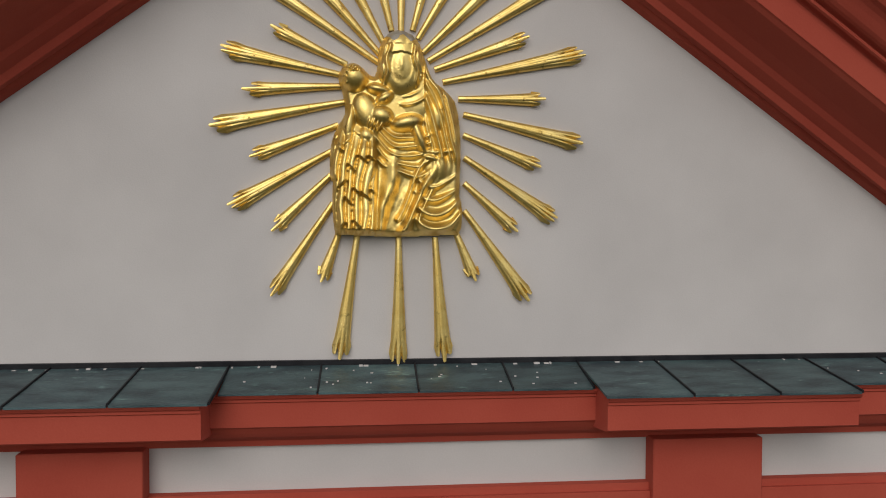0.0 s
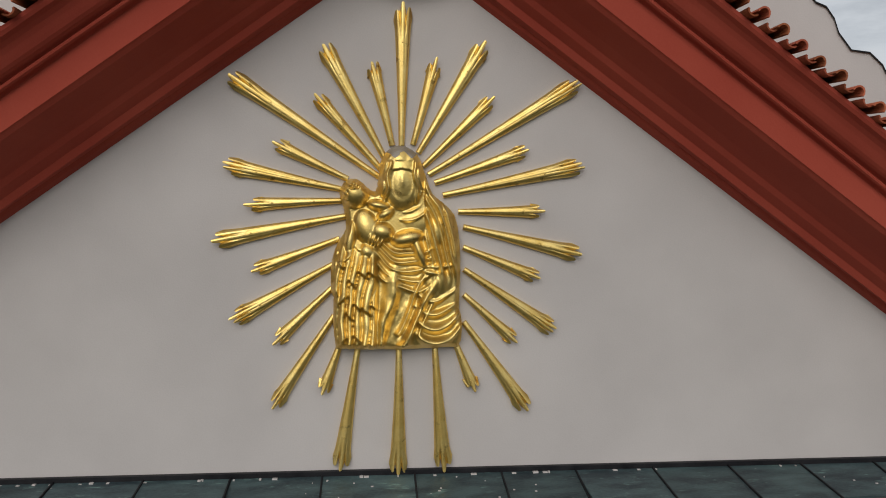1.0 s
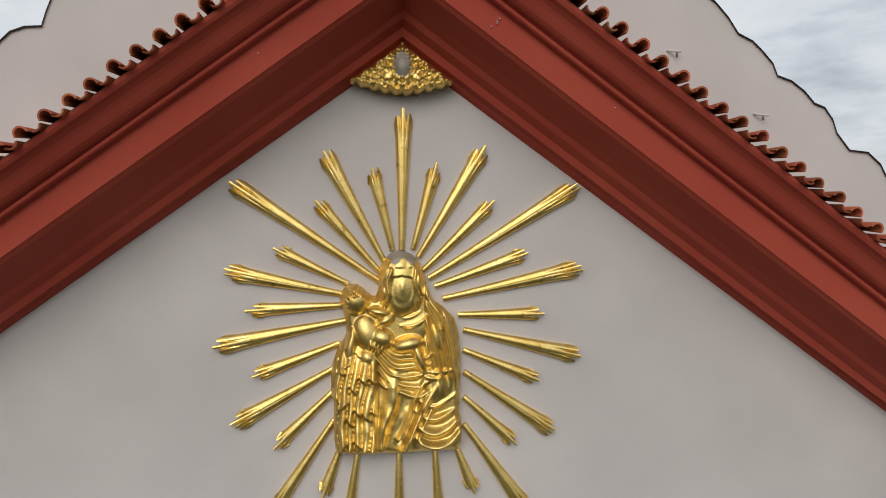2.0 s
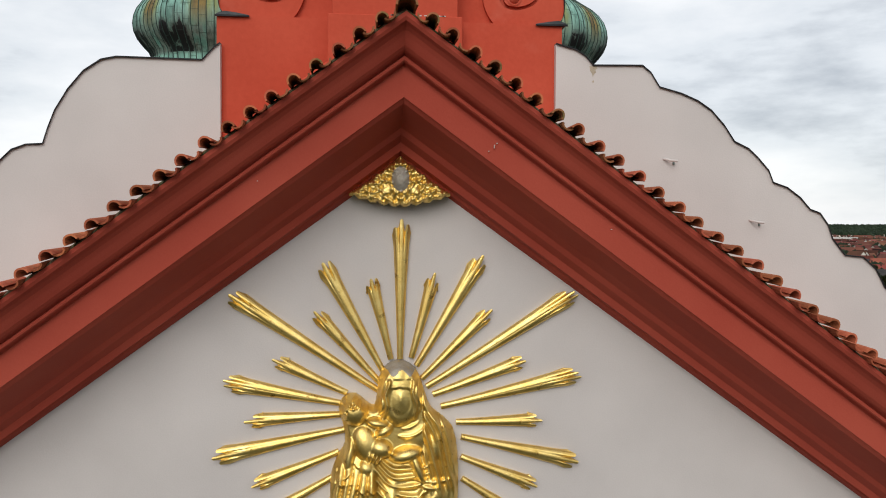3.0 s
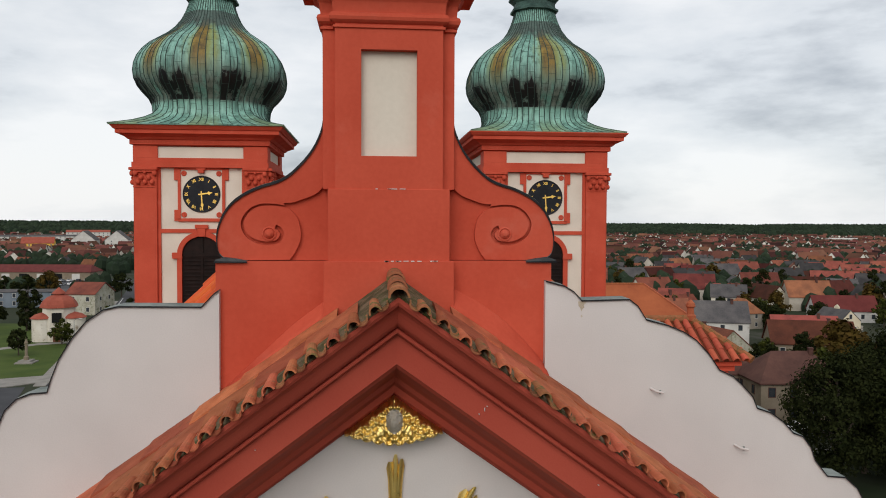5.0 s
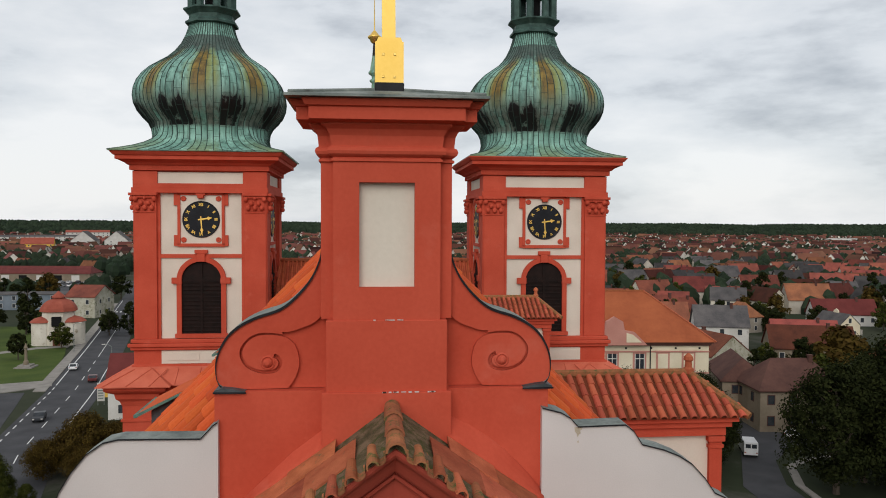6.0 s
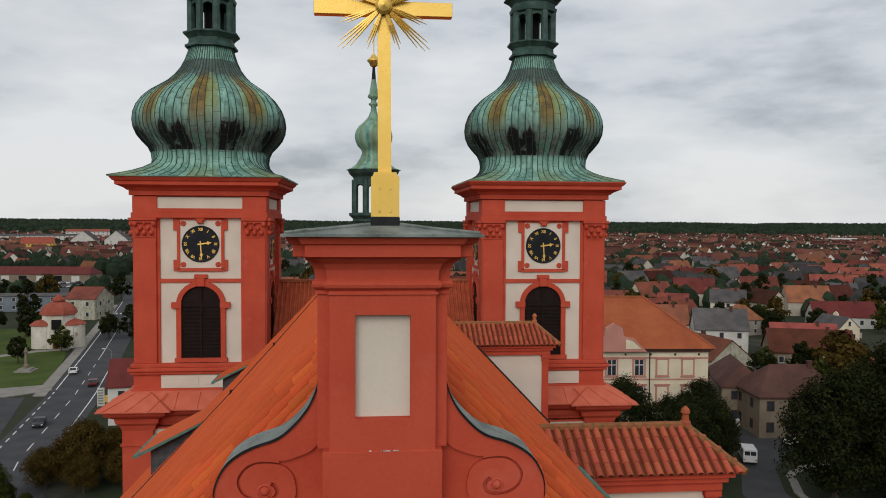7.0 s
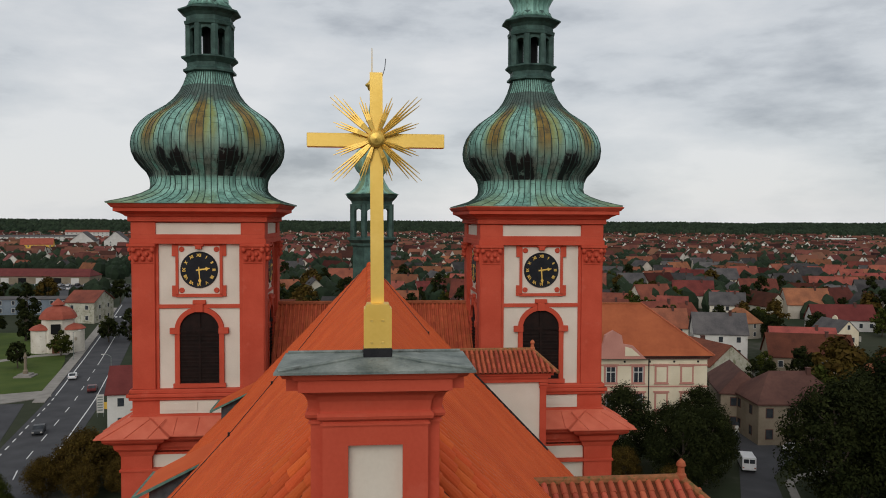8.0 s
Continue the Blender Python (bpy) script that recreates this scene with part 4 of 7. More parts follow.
roof = thing("nave_roof", (0, 20, 24), "steep roof of bright orange barrel tiles", "roof", kind="structure")
for s in (-1, 1):
    bm = sweep([[(0, y, RIDGE - dip(y)), (s * EAVE, y, RIDGE - dip(y) - SLOPE * EAVE), (s * EAVE, y, RIDGE - dip(y) - SLOPE * EAVE - 0.2), (0, y, RIDGE - dip(y) - 0.25)] for y in (Y0, 8.7, 9.2, 9.7, 10.2, 10.7, 11.2, 11.8, 12.3, Y1)], None, True, True)
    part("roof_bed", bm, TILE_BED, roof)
nrm = {s: Vector((s * SLOPE, 0, 1)).normalized() for s in (-1, 1)}
upw = {s: Vector((-s, 0, SLOPE)).normalized() for s in (-1, 1)}
field = bmesh.new()
COL, LEN = 0.27, 0.40
slope_len = EAVE * math.hypot(1, SLOPE)
tile_proto = {}
COLUMNS = []
y = Y0 + 0.1
while y < Y1 - 0.15:
    COLUMNS.append(y)
    y += 0.275 if y < 11.6 else COL
for s in (-1, 1):
    for c, y in enumerate(COLUMNS):
        for k in range(int(slope_len / LEN)):
            d = 0.05 + k * LEN
            top = Vector((0, y, RIDGE - dip(y))) - upw[s] * (d + LEN) + nrm[s] * 0.004
            x = top.x
            if y < 11 and abs(x) > 7.4:
                continue
            near = y < 11.6 and 0.5 < abs(x) < 4.4
            if near:
                key = (s, c)
                if key not in tile_proto:
                    bm = bmesh.new()
                    lean = Vector((0, 1, 0.22 * max(0.0, 12.3 - y))).normalized()
                    arc_tile(bm, Vector((0, 0, 0)), upw[s], lean, upw[s].cross(lean) * (-1.05 * s), LEN + 0.05, 0.112, 0.080, 7, 0.030)
                    ob = part("cover_tile", bm, TILE_NEW, roof)
                    ob.data.transform(Matrix.Translation(ORIGIN[roof.name]))
                    ob.matrix_basis = Matrix.Translation(top - ORIGIN[roof.name])
                    tile_proto[key] = ob
                else:
                    repeat(tile_proto[key], "cover_tile", Matrix.Translation(top - ORIGIN[roof.name] + Vector((0, rng.uniform(-0.008, 0.008), 0))) @ pose(0, 0, 0, 0, rng.uniform(-0.6, 0.6), 0), roof)
            else:
                lift = nrm[s] * 0.08
                w = 0.095
                a, b = top, top + upw[s] * (LEN + 0.02)
                dn = nrm[s] * 0.012
                vs = [field.verts.new(q) for q in (a + Vector((0, w, 0)), a + lift * 0.85 + Vector((0, w * 0.55, 0)), a + lift * 0.85 - Vector((0, w * 0.55, 0)), a - Vector((0, w, 0)), b + Vector((0, w, 0)) - dn, b + lift * 0.7 + Vector((0, w * 0.5, 0)) - dn, b + lift * 0.7 - Vector((0, w * 0.5, 0)) - dn, b - Vector((0, w, 0)) - dn)]
                for q in ((0, 1, 5, 4), (1, 2, 6, 5), (2, 3, 7, 6), (3, 2, 1, 0)):
                    field.faces.new([vs[i] for i in q])
tagged(part("tile_field", field, TILE_FIELD, roof, recalc=False), kind="stuff")
for k in range(76):
    y = 10.0 + 0.42 * k
    if y < Y1 - 0.3:
        bm = bmesh.new()
        arc_tile(bm, Vector((0, y, RIDGE - dip(y) - 0.02)), Vector((0, 1, 0.02)).normalized(), Vector((1, 0, 0)), Vector((0, 0, 1)), 0.45, 0.15, 0.13, 6)
        part("ridge_tile", bm, TILE_NEW, roof)
# lightning cable on both slopes
for s, pts in ((-1, ((0.35, 36.6), (3.3, 26.0), (4.3, 23.6), (9.4, 20.0))), (1, ((0.35, 36.6), (2.3, 30.0)))):
    cab = thing("lightning_cable", (0, 20, 30), "thin dark lightning cable across the roof tiles", "cable")
    part("wire", tube([(s * x, y, RIDGE - SLOPE * x + 0.13) for x, y in pts], 0.013, 5), BLACK, cab)
    for x, y in pts[1:]:
        part("clip", B((s * x - 0.03, s * x + 0.03, y - 0.03, y + 0.03, RIDGE - SLOPE * x - 0.05, RIDGE - SLOPE * x + 0.2)), BLACK, cab)


def shed_dormer(y, x_in, x_out, y_len):
    """A low dormer on the slope: shallow tile roof with a green copper edge and dark cheeks."""
    zi, zo = RIDGE + SLOPE * x_in, RIDGE + SLOPE * x_out
    top_o = zi - 0.55 * (x_in - x_out)
    d = thing("shed_dormer", (x_out, y, zo), "low tiled dormer edged with green copper on the roof", "dormer", "dormers on the roof")
    part("dormer_cheek", prism([(x_in, zi), (x_out, top_o), (x_out, zo)], y, y + y_len), LEAD_DARK, d)
    part("dormer_roof", sweep([[(x_in + 0.15, yy, zi + 0.16), (x_out - 0.35, yy, top_o - 0.03), (x_out - 0.35, yy, top_o - 0.10), (x_in, yy, zi)] for yy in (y - 0.25, y + y_len)], None, True, True), TILE_FIELD, d)
    part("copper_edge", sweep([[(x_in + 0.12, yy, zi + 0.10), (x_out - 0.42, yy, top_o - 0.06), (x_out - 0.42, yy, top_o - 0.16), (x_in, yy, zi - 0.02)] for yy in (y - 0.32, y - 0.255)], None, True, True), VERDIGRIS, d)
    part("gutter", B((x_out - 0.46, x_out - 0.36, y - 0.3, y + y_len, top_o - 0.15, top_o - 0.06)), VERDIGRIS, d)


shed_dormer(35.6, -5.45, -6.75, 1.8)
shed_dormer(24.6, -5.2, -6.95, 2.2)


def tiled_wing(y, x1, z_eave, depth, x_from, ridge_h, r_tile, group):
    """A wing that grows out of the slope: pale wall, red cornice and pier, hipped barrel-tile roof with a finial."""
    w = thing("roof_wing", ((x_from + x1) / 2, y + depth / 2, z_eave - 6), "pale walled wing with hipped clay tile roof", "wing", group)
    part("wing_wall", B((x_from - 1.5, x1 - 0.55, y, y + depth, z_eave - 9, z_eave - 0.45)), WHITE2, w)
    part("wing_pier", B((x1 - 0.75, x1 - 0.45, y - 0.1, y + depth + 0.1, z_eave - 9, z_eave - 0.5), (x1 - 0.80, x1 - 0.40, y - 0.16, y + depth + 0.16, z_eave - 0.62, z_eave - 0.5), (x1 - 0.78, x1 - 0.42, y - 0.13, y + depth + 0.13, z_eave - 0.78, z_eave - 0.70)), RED2, w)
    part("wing_cornice", B((x_from - 1.5, x1 - 0.38, y - 0.14, y + depth + 0.14, z_eave - 0.48, z_eave - 0.26), (x_from - 1.5, x1 - 0.28, y - 0.24, y + depth + 0.24, z_eave - 0.26, z_eave - 0.12), (x_from - 1.5, x1 - 0.16, y - 0.34, y + depth + 0.34, z_eave - 0.12, z_eave - 0.03)), RED2, w)
    yc, zr = y + depth / 2, z_eave + ridge_h
    half = depth / 2 + 0.45
    xr = x1 - 0.9
    ny = half
    bm = bmesh.new()
    a = [(x_from - 1.2, y - 0.45, z_eave), (x1, y - 0.45, z_eave), (x1, y + depth + 0.45, z_eave), (x_from - 1.2, y + depth + 0.45, z_eave)]
    va = [bm.verts.new(p) for p in a] + [bm.verts.new((x_from - 1.2, yc, zr)), bm.verts.new((xr, yc, zr))]
    for q in ((0, 1, 5, 4), (1, 2, 5), (2, 3, 4, 5), (0, 4, 3), (3, 2, 1, 0)):
        bm.faces.new([va[i] for i in q])
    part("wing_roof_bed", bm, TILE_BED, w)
    # barrel tiles on the front slope and the hip
    upv = Vector((0, half, ridge_h)).normalized()
    nv = Vector((0, -ridge_h, half)).normalized()
    L = math.hypot(half, ridge_h)
    rows_n = max(3, int(round(L / 0.36)))
    step = L / rows_n
    proto = None
    x = x_from - 1.1
    while x < x1 - 0.05:
        frac = 1.0 if x < xr else max(0.0, (x1 - x) / (x1 - xr))
        for k in range(rows_n):
            if (k + 0.45) / rows_n > frac:
                break
            p = Vector((x, y - 0.47, z_eave)) + upv * (k * step) + nv * 0.01 + Vector((rng.uniform(-0.008, 0.008), 0, 0))
            if x < x_from - 0.2 and k < rows_n - 2:
                pass
            if proto is None:
                bm = bmesh.new()
                arc_tile(bm, Vector((0, 0, 0)), upv, Vector((1, 0, 0)), nv, step + 0.05, r_tile, r_tile * 0.8)
                proto = part("cover_tile", bm, TILE_WING, w)
                proto.data.transform(Matrix.Translation(ORIGIN[w.name]))
                proto.matrix_basis = Matrix.Translation(p - ORIGIN[w.name])
            else:
                repeat(proto, "cover_tile", Matrix.Translation(p - ORIGIN[w.name]) @ pose(0, 0, 0, 0, rng.uniform(-1.5, 1.5), 0), w)
        x += r_tile * 2.75
    hip_n = 7
    hp = None
    for k in range(hip_n):
        f = (k + 0.5) / hip_n
        yy = y - 0.45 + f * (depth + 0.9)
        ln = (1 - abs(2 * f - 1))
        for j in range(2):
            uvx = Vector((-(x1 - xr), 0, ridge_h)).normalized()
            if ln * 1.0 < 0.2 + 0.5 * j:
                continue
            bm = bmesh.new()
            arc_tile(bm, Vector((x1 + 0.03, yy, z_eave + 0.01)) + uvx * (j * 0.42), uvx, Vector((0, 1, 0)), Vector((ridge_h, 0, x1 - xr)).normalized(), 0.5, r_tile * 1.1, r_tile * 0.9)
            part("hip_tile", bm, TILE_WING, w)
    bm = tube([(x_from - 1.2, yc, zr + 0.03), (xr, yc, zr + 0.03)], r_tile * 1.25, 8)
    tube([(xr, yc, zr + 0.03), (x1 + 0.03, y - 0.45, z_eave + 0.03)], r_tile * 1.1, 8, bm)
    part("ridge_tiles", bm, TILE_OLD, w)
    part("finial", lathe([(0.13, zr), (0.13, zr + 0.12), (0.09, zr + 0.16), (0.08, zr + 0.3), (0.12, zr + 0.34), (0.10, zr + 0.42), (0.02, zr + 0.50)], 10, (xr, yc)), TILE, w, "clay finial")
    part("roof_flashing", tube([(x_from, y - 0.55, RIDGE - SLOPE * x_from + 0.08), (x1 - 0.4, y - 0.12, RIDGE - SLOPE * (x1 - 0.4) + 0.08)], 0.09, 6), VERDIGRIS if y < 20 else BLACK, w)


tiled_wing(16.95, 8.43, 30.91, 1.6, 4.5, 0.78, 0.085, "wings of the roof")
tiled_wing(35.4, 8.75, 30.85, 2.0, 4.8, 0.85, 0.085, "wings of the roof")

# body of the church below the roof
body_ob = thing("church_body", (0, 25, 0), "long pale church body below the orange roof", "church", kind="structure")
part("nave_wall", B((-EAVE + 0.5, EAVE - 0.5, 8.1, 39.5, 0, RIDGE - SLOPE * EAVE - 0.1)), WHITE2, body_ob)
# darker tiled roof between the towers
rear = thing("rear_roof", (0, 46, 30), "dark red tile roof between the two towers", "roof", kind="structure")
part("rear_slope", sweep([[(-5.4, y, z), (5.9, y, z), (5.9, y + 0.3, z - 0.3), (-5.4, y + 0.3, z - 0.3)] for y, z in ((41.2, 28.6), (45.6, 33.0))], None, True, True), TILE_RED, rear)
rb = bmesh.new()
for i in range(46):
    x = -5.3 + i * 0.245
    for k in range(13):
        z0 = 28.6 + k * 0.338
        arc_tile(rb, Vector((x, 41.18 + k * 0.338, z0 + 0.02)), Vector((0, 0.7071, 0.7071)), Vector((1, 0, 0)), Vector((0, -0.7071, 0.7071)), 0.50, 0.085, 0.07, 3)
tagged(part("rear_tiles", rb, TILE_RED, rear), kind="stuff")
part("rear_ridge", tube([(-5.4, 45.6, 33.05), (5.9, 45.6, 33.05)], 0.14, 8), TILE, rear)
part("rear_back", sweep([[(-5.4, y, z), (5.9, y, z)] for y, z in ((45.6, 33.0), (50.0, 28.6))]), TILE_OLD, rear)

# ---- roof turret on the axis ----
tur = thing("roof_turret", (0.13, 41.9, 34), "slender green copper turret with an onion cap", "turret")
TX, TY = 0.13, 41.9
part("turret_base", lathe([(1.10, 33.5), (1.10, 36.5), (1.2, 36.6), (1.2, 36.72), (1.42, 36.9), (1.42, 37.02), (1.15, 37.05)], 8, (TX, TY), turn=radians(22.5)), COPPER_DARK, tur)
for k in range(8):
    a = radians(22.5 + 45 * k)
    part("turret_post", tube([(TX + 1.08 * math.cos(a), TY + 1.08 * math.sin(a), 37.0), (TX + 1.08 * math.cos(a), TY + 1.08 * math.sin(a), 38.8)], 0.17, 6), COPPER_DARK, tur)
    b = radians(45 * k)
    c, t = Vector((TX + 1.0 * math.cos(b), TY + 1.0 * math.sin(b), 0)), Vector((-math.sin(b), math.cos(b), 0))
    arch = []
    for i in range(9):
        an = math.pi * i / 8
        arch.append((0.28 * math.cos(an), 38.35 + 0.22 * math.sin(an)))
    bm = bmesh.new()
    rows = []
    for u, z in arch:
        o = Vector((math.cos(b), math.sin(b), 0)) * 0.05
        rows.append([c + t * u + Vector((0, 0, z)) + o, c + t * u + Vector((0, 0, 38.75)) + o, c + t * u + Vector((0, 0, 38.75)) - o, c + t * u + Vector((0, 0, z)) - o])
    part("turret_arch", sweep(rows, bm, True, True), COPPER_DARK, tur)
part("turret_cornice", lathe([(1.1, 38.62), (1.15, 38.7), (1.15, 38.8), (1.2, 38.95), (1.42, 39.15), (1.50, 39.30), (1.50, 39.34)], 8, (TX, TY), turn=radians(22.5)), COPPER_DARK, tur)
part("turret_onion", lathe([(1.48, 39.34), (1.2, 39.45), (0.95, 39.65), (0.75, 39.95), (0.62, 40.25), (0.66, 40.42), (0.85, 40.62), (0.98, 40.90), (1.02, 41.18), (0.96, 41.45), (0.78, 41.72), (0.52, 41.95), (0.30, 42.2), (0.17, 42.5), (0.14, 42.75), (0.26, 42.85), (0.26, 42.92), (0.14, 43.0), (0.16, 43.15), (0.32, 43.25), (0.32, 43.35), (0.24, 43.45), (0.12, 44.2), (0.07, 44.3)], 24, (TX, TY)), DOME, tur, "streaked green copper onion", smooth=True)
part("turret_rod", tube([(TX, TY, 44.2), (TX, TY, 45.0)], [0.12, 0.06], 8), BLACK, tur)
part("turret_ball", lathe([(0.1, 44.88), (0.2, 44.95), (0.26, 45.1), (0.36, 45.18), (0.36, 45.25), (0.25, 45.33), (0.12, 45.5), (0.03, 45.6), (0.02, 47.2)], 16, (TX, TY)), GOLD_SMOOTH, tur, "gilded ball", smooth=True)

# ---- the two towers: one built, one copied ----
HW = 3.30


def tower():
    t = thing("church_tower", (0, 0, 0), "red and pale bell tower with green onion dome and clock", "tower", "twin church towers")
    part("shaft", B((-3.08, 3.08, -3.08, 3.08, 0, 38.0)), WHITE2, t)
    part("lower_pier", B(*[(sx * 3.75 - (1.5 if sx > 0 else 0), sx * 3.75 + (0 if sx > 0 else 1.5), sy * 3.75 - (1.5 if sy > 0 else 0), sy * 3.75 + (0 if sy > 0 else 1.5), 0, 26.3) for sx in (-1, 1) for sy in (-1, 1)]), RED2, t)
    part("lower_wall", B((-3.5, 3.5, -3.5, 3.5, 0, 26.3)), WHITE2, t)
    part("lower_band", rings([(3.78, 25.3), (3.82, 25.32), (3.82, 25.42), (3.78, 25.45)]), RED2, t)
    part("lower_cornice", stepped([(3.76, 26.1, 0.24), (3.80, 26.2, 0.3), (3.85, 26.35, 0.35), (4.0, 26.5, 0.4), (4.05, 26.75, 0.4), (4.35, 26.9, 0.4), (4.45, 27.0, 0.4), (4.45, 27.12, 0.4), (4.6, 27.2, 0.4)]), RED2, t)
    # sheet skirt with standing seams
    part("skirt", stepped([(4.75, 27.20, 0.4), (4.75, 27.25, 0.4), (3.62, 27.90, 0.2), (3.42, 27.99, 0.02)]), SKIRT, t)
    for side in range(4):
        for k in range(9):
            u = -4.2 + k * 1.05
            f = u / 4.75
            p0, p1 = Vector((u * 1.05, -4.74 if abs(u) > 1.2 else -4.33, 27.27)), Vector((u * 1.05 if abs(u) < 1.3 else f * 3.6, -3.6 if abs(u) > 1.2 else -3.42, 27.92))
            rot = Matrix.Rotation(radians(90 * side), 4, "Z")
            part("skirt_seam", tube([rot @ p0, rot @ p1], 0.035, 5), SKIRT, t)
    part("pedestal", rings([(3.34, 27.9), (3.40, 27.9), (3.40, 28.05), (3.30, 28.1), (3.30, 28.8)]), RED2, t)
    for side in range(4):
        rot = Matrix.Rotation(radians(90 * side), 4, "Z")

        def face(name, boxes, mat, parent=t, label="", bevel=0.0):
            bm = B(*boxes, bevel=bevel)
            bm.transform(rot)
            return part(name, bm, mat, parent, label)

        # d: how far the face stands proud, as y = -d
        face("pedestal_panel", [(-1.95, 1.95, -3.33, -3.2, 28.12, 28.78)], WHITE2)
        face("panel_field", [(-1.8, -0.1, -3.36, -3.3, 28.28, 28.64), (0.1, 1.8, -3.36, -3.3, 28.28, 28.64)], WHITE2)
        face("ledge", [(-3.42, 3.42, -3.46, -3.0, 28.82, 28.98), (-3.52, 3.52, -3.56, -3.0, 28.98, 29.16), (-3.40, 3.40, -3.44, -3.0, 29.16, 29.36)], RED2, bevel=0.03)
        for s in (-1, 1):
            face("pilaster", [(min(s * 2.15, s * 3.24), max(s * 2.15, s * 3.24), -3.30, -3.0, 29.36, 37.0)], RED2, bevel=0.02)
            face("pilaster_step", [(min(s * 2.0, s * 2.16), max(s * 2.0, s * 2.16), -3.17, -3.0, 29.36, 37.0)], RED2)
            # capital: flared bell with curled leaves
            cx = s * 2.70
            capital = face("capital", [(cx - 0.50, cx + 0.50, -3.34, -3.0, 35.72, 35.80), (cx - 0.47, cx + 0.47, -3.33, -3.0, 35.8, 36.5), (cx - 0.62, cx + 0.62, -3.52, -3.0, 36.58, 36.72), (cx - 0.55, cx + 0.55, -3.44, -3.0, 36.46, 36.58)], RED2, bevel=0.015)
            for (lx, lz, r) in ((-0.34, 35.98, 0.14), (0, 35.98, 0.14), (0.34, 35.98, 0.14), (-0.18, 36.20, 0.13), (0.18, 36.20, 0.13), (-0.46, 36.42, 0.15), (0.46, 36.42, 0.15), (0, 36.46, 0.10)):
                bm = bmesh.new()
                bmesh.ops.create_uvsphere(bm, u_segments=8, v_segments=5, radius=1.0)
                bm.transform(Matrix.LocRotScale((cx + lx, -3.40, lz), None, (r * 0.85, 0.12, r)))
                bm.transform(rot)
                part("leaf", bm, RED2, capital, smooth=True)
        face("frieze_band", [(-2.2, 2.2, -3.16, -3.0, 36.90, 37.22)], RED2)
        face("architrave", [(-3.34, 3.34, -3.36, -3.0, 36.72, 36.98), (-3.28, 3.28, -3.30, -3.0, 36.98, 37.2)], RED2, bevel=0.01)
        face("frieze", [(-2.1, 2.1, -3.20, -3.0, 37.20, 37.75)], WHITE2)
        for s in (-1, 1):
            face("frieze_block", [(min(s * 2.1, s * 3.28), max(s * 2.1, s * 3.28), -3.30, -3.0, 37.2, 37.8)], RED2)
        for k in range(33):
            u = -3.2 + k * 0.2
            face("dentil", [(u - 0.06, u + 0.06, -3.44, -3.2, 37.92, 38.06)], RED2)
        # clock with its red frame and corner rosettes
        ct = -0.02
        face("clock_frame", [(-1.16, 1.16, -3.19, -3.0, 34.02, 34.18), (-1.16, 1.16, -3.19, -3.0, 36.62, 36.74), (-1.16, -1.02, -3.19, -3.0, 34.1, 36.7), (1.02, 1.16, -3.19, -3.0, 34.1, 36.7), (-1.34, -1.14, -3.17, -3.0, 34.05, 34.6), (1.14, 1.34, -3.17, -3.0, 34.05, 34.6), (-1.34, -1.14, -3.17, -3.0, 36.1, 36.7), (1.14, 1.34, -3.17, -3.0, 36.1, 36.7)], RED2)
        face("clock_field", [(-1.03, 1.03, -3.12, -3.0, 34.17, 36.63)], WHITE2)
        for u in (-0.86, 0.86):
            for z in (34.36, 36.44):
                bm = lathe([(0.14, 0.0), (0.14, 0.04), (0.10, 0.07), (0.05, 0.05), (0.0, 0.09)], 12)
                bm.transform(rot @ Matrix.Translation((u, -3.11, z)) @ Matrix.Rotation(radians(90), 4, "X"))
                part("rosette", bm, RED2, t)
        face("keystone", [(-0.24, 0.24, -3.30, -3.0, 36.60, 36.82), (-0.15, 0.15, -3.34, -3.0, 36.45, 36.62)], RED2, bevel=0.02)
        bm = lathe([(0.93, 0.0), (0.93, 0.05), (0.90, 0.07), (0.86, 0.055), (0.0, 0.055)], 40)
        bm.transform(rot @ Matrix.Translation((0, -3.11, 35.40)) @ Matrix.Rotation(radians(90), 4, "X"))
        clock = part("clock_dial", bm, CLOCKFACE, t, "black dial with gilt numerals")
        if side in (0, 1, 3):
            for hr, word in enumerate(("XII", "I", "II", "III", "IIII", "V", "VI", "VII", "VIII", "IX", "X", "XI")):
                a = radians(30 * hr)
                cu = bpy.data.curves.new("numeral", "FONT")
                cu.body, cu.size, cu.align_x, cu.align_y, cu.extrude = word, 0.215, "CENTER", "CENTER", 0.006
                cu.offset, cu.space_character = 0.004, 0.9
                cu.materials.append(GOLD_SMOOTH)
                o = new("numeral", cu)
                o.parent = clock
                o.matrix_basis = rot @ Matrix.Translation((0.735 * math.sin(a), -3.185, 35.40 + 0.735 * math.cos(a))) @ Matrix.Rotation(radians(90), 4, "X") @ Matrix.Rotation(-a, 4, "Z")
            for ang, ln, wd in ((82, 0.55, 0.045), (176, 0.80, 0.035)):
                a = radians(ang)
                d, n_ = Vector((math.sin(a), 0, math.cos(a))), Vector((math.cos(a), 0, -math.sin(a)))
                bm = bmesh.new()
                base = Vector((0, -3.21, 35.40))
                rows = [[base + d * q + n_ * w_ * wd / 0.045 + Vector((0, dy, 0)) for w_, dy in ((-h, 0), (h, 0), (h, 0.02), (-h, 0.02))] for q, h in ((-0.15, 0.03), (0.0, 0.04), (ln * 0.55, 0.03), (ln * 0.68, 0.10), (ln * 0.8, 0.04), (ln, 0.01))]
                sweep(rows, bm, True, True)
                bm.transform(rot)
                part("clock_hand", bm, GOLD_SMOOTH, clock)
        # band, arched louvred opening
        face("mid_band", [(-2.2, 2.2, -3.16, -3.0, 33.45, 33.64)], RED2)
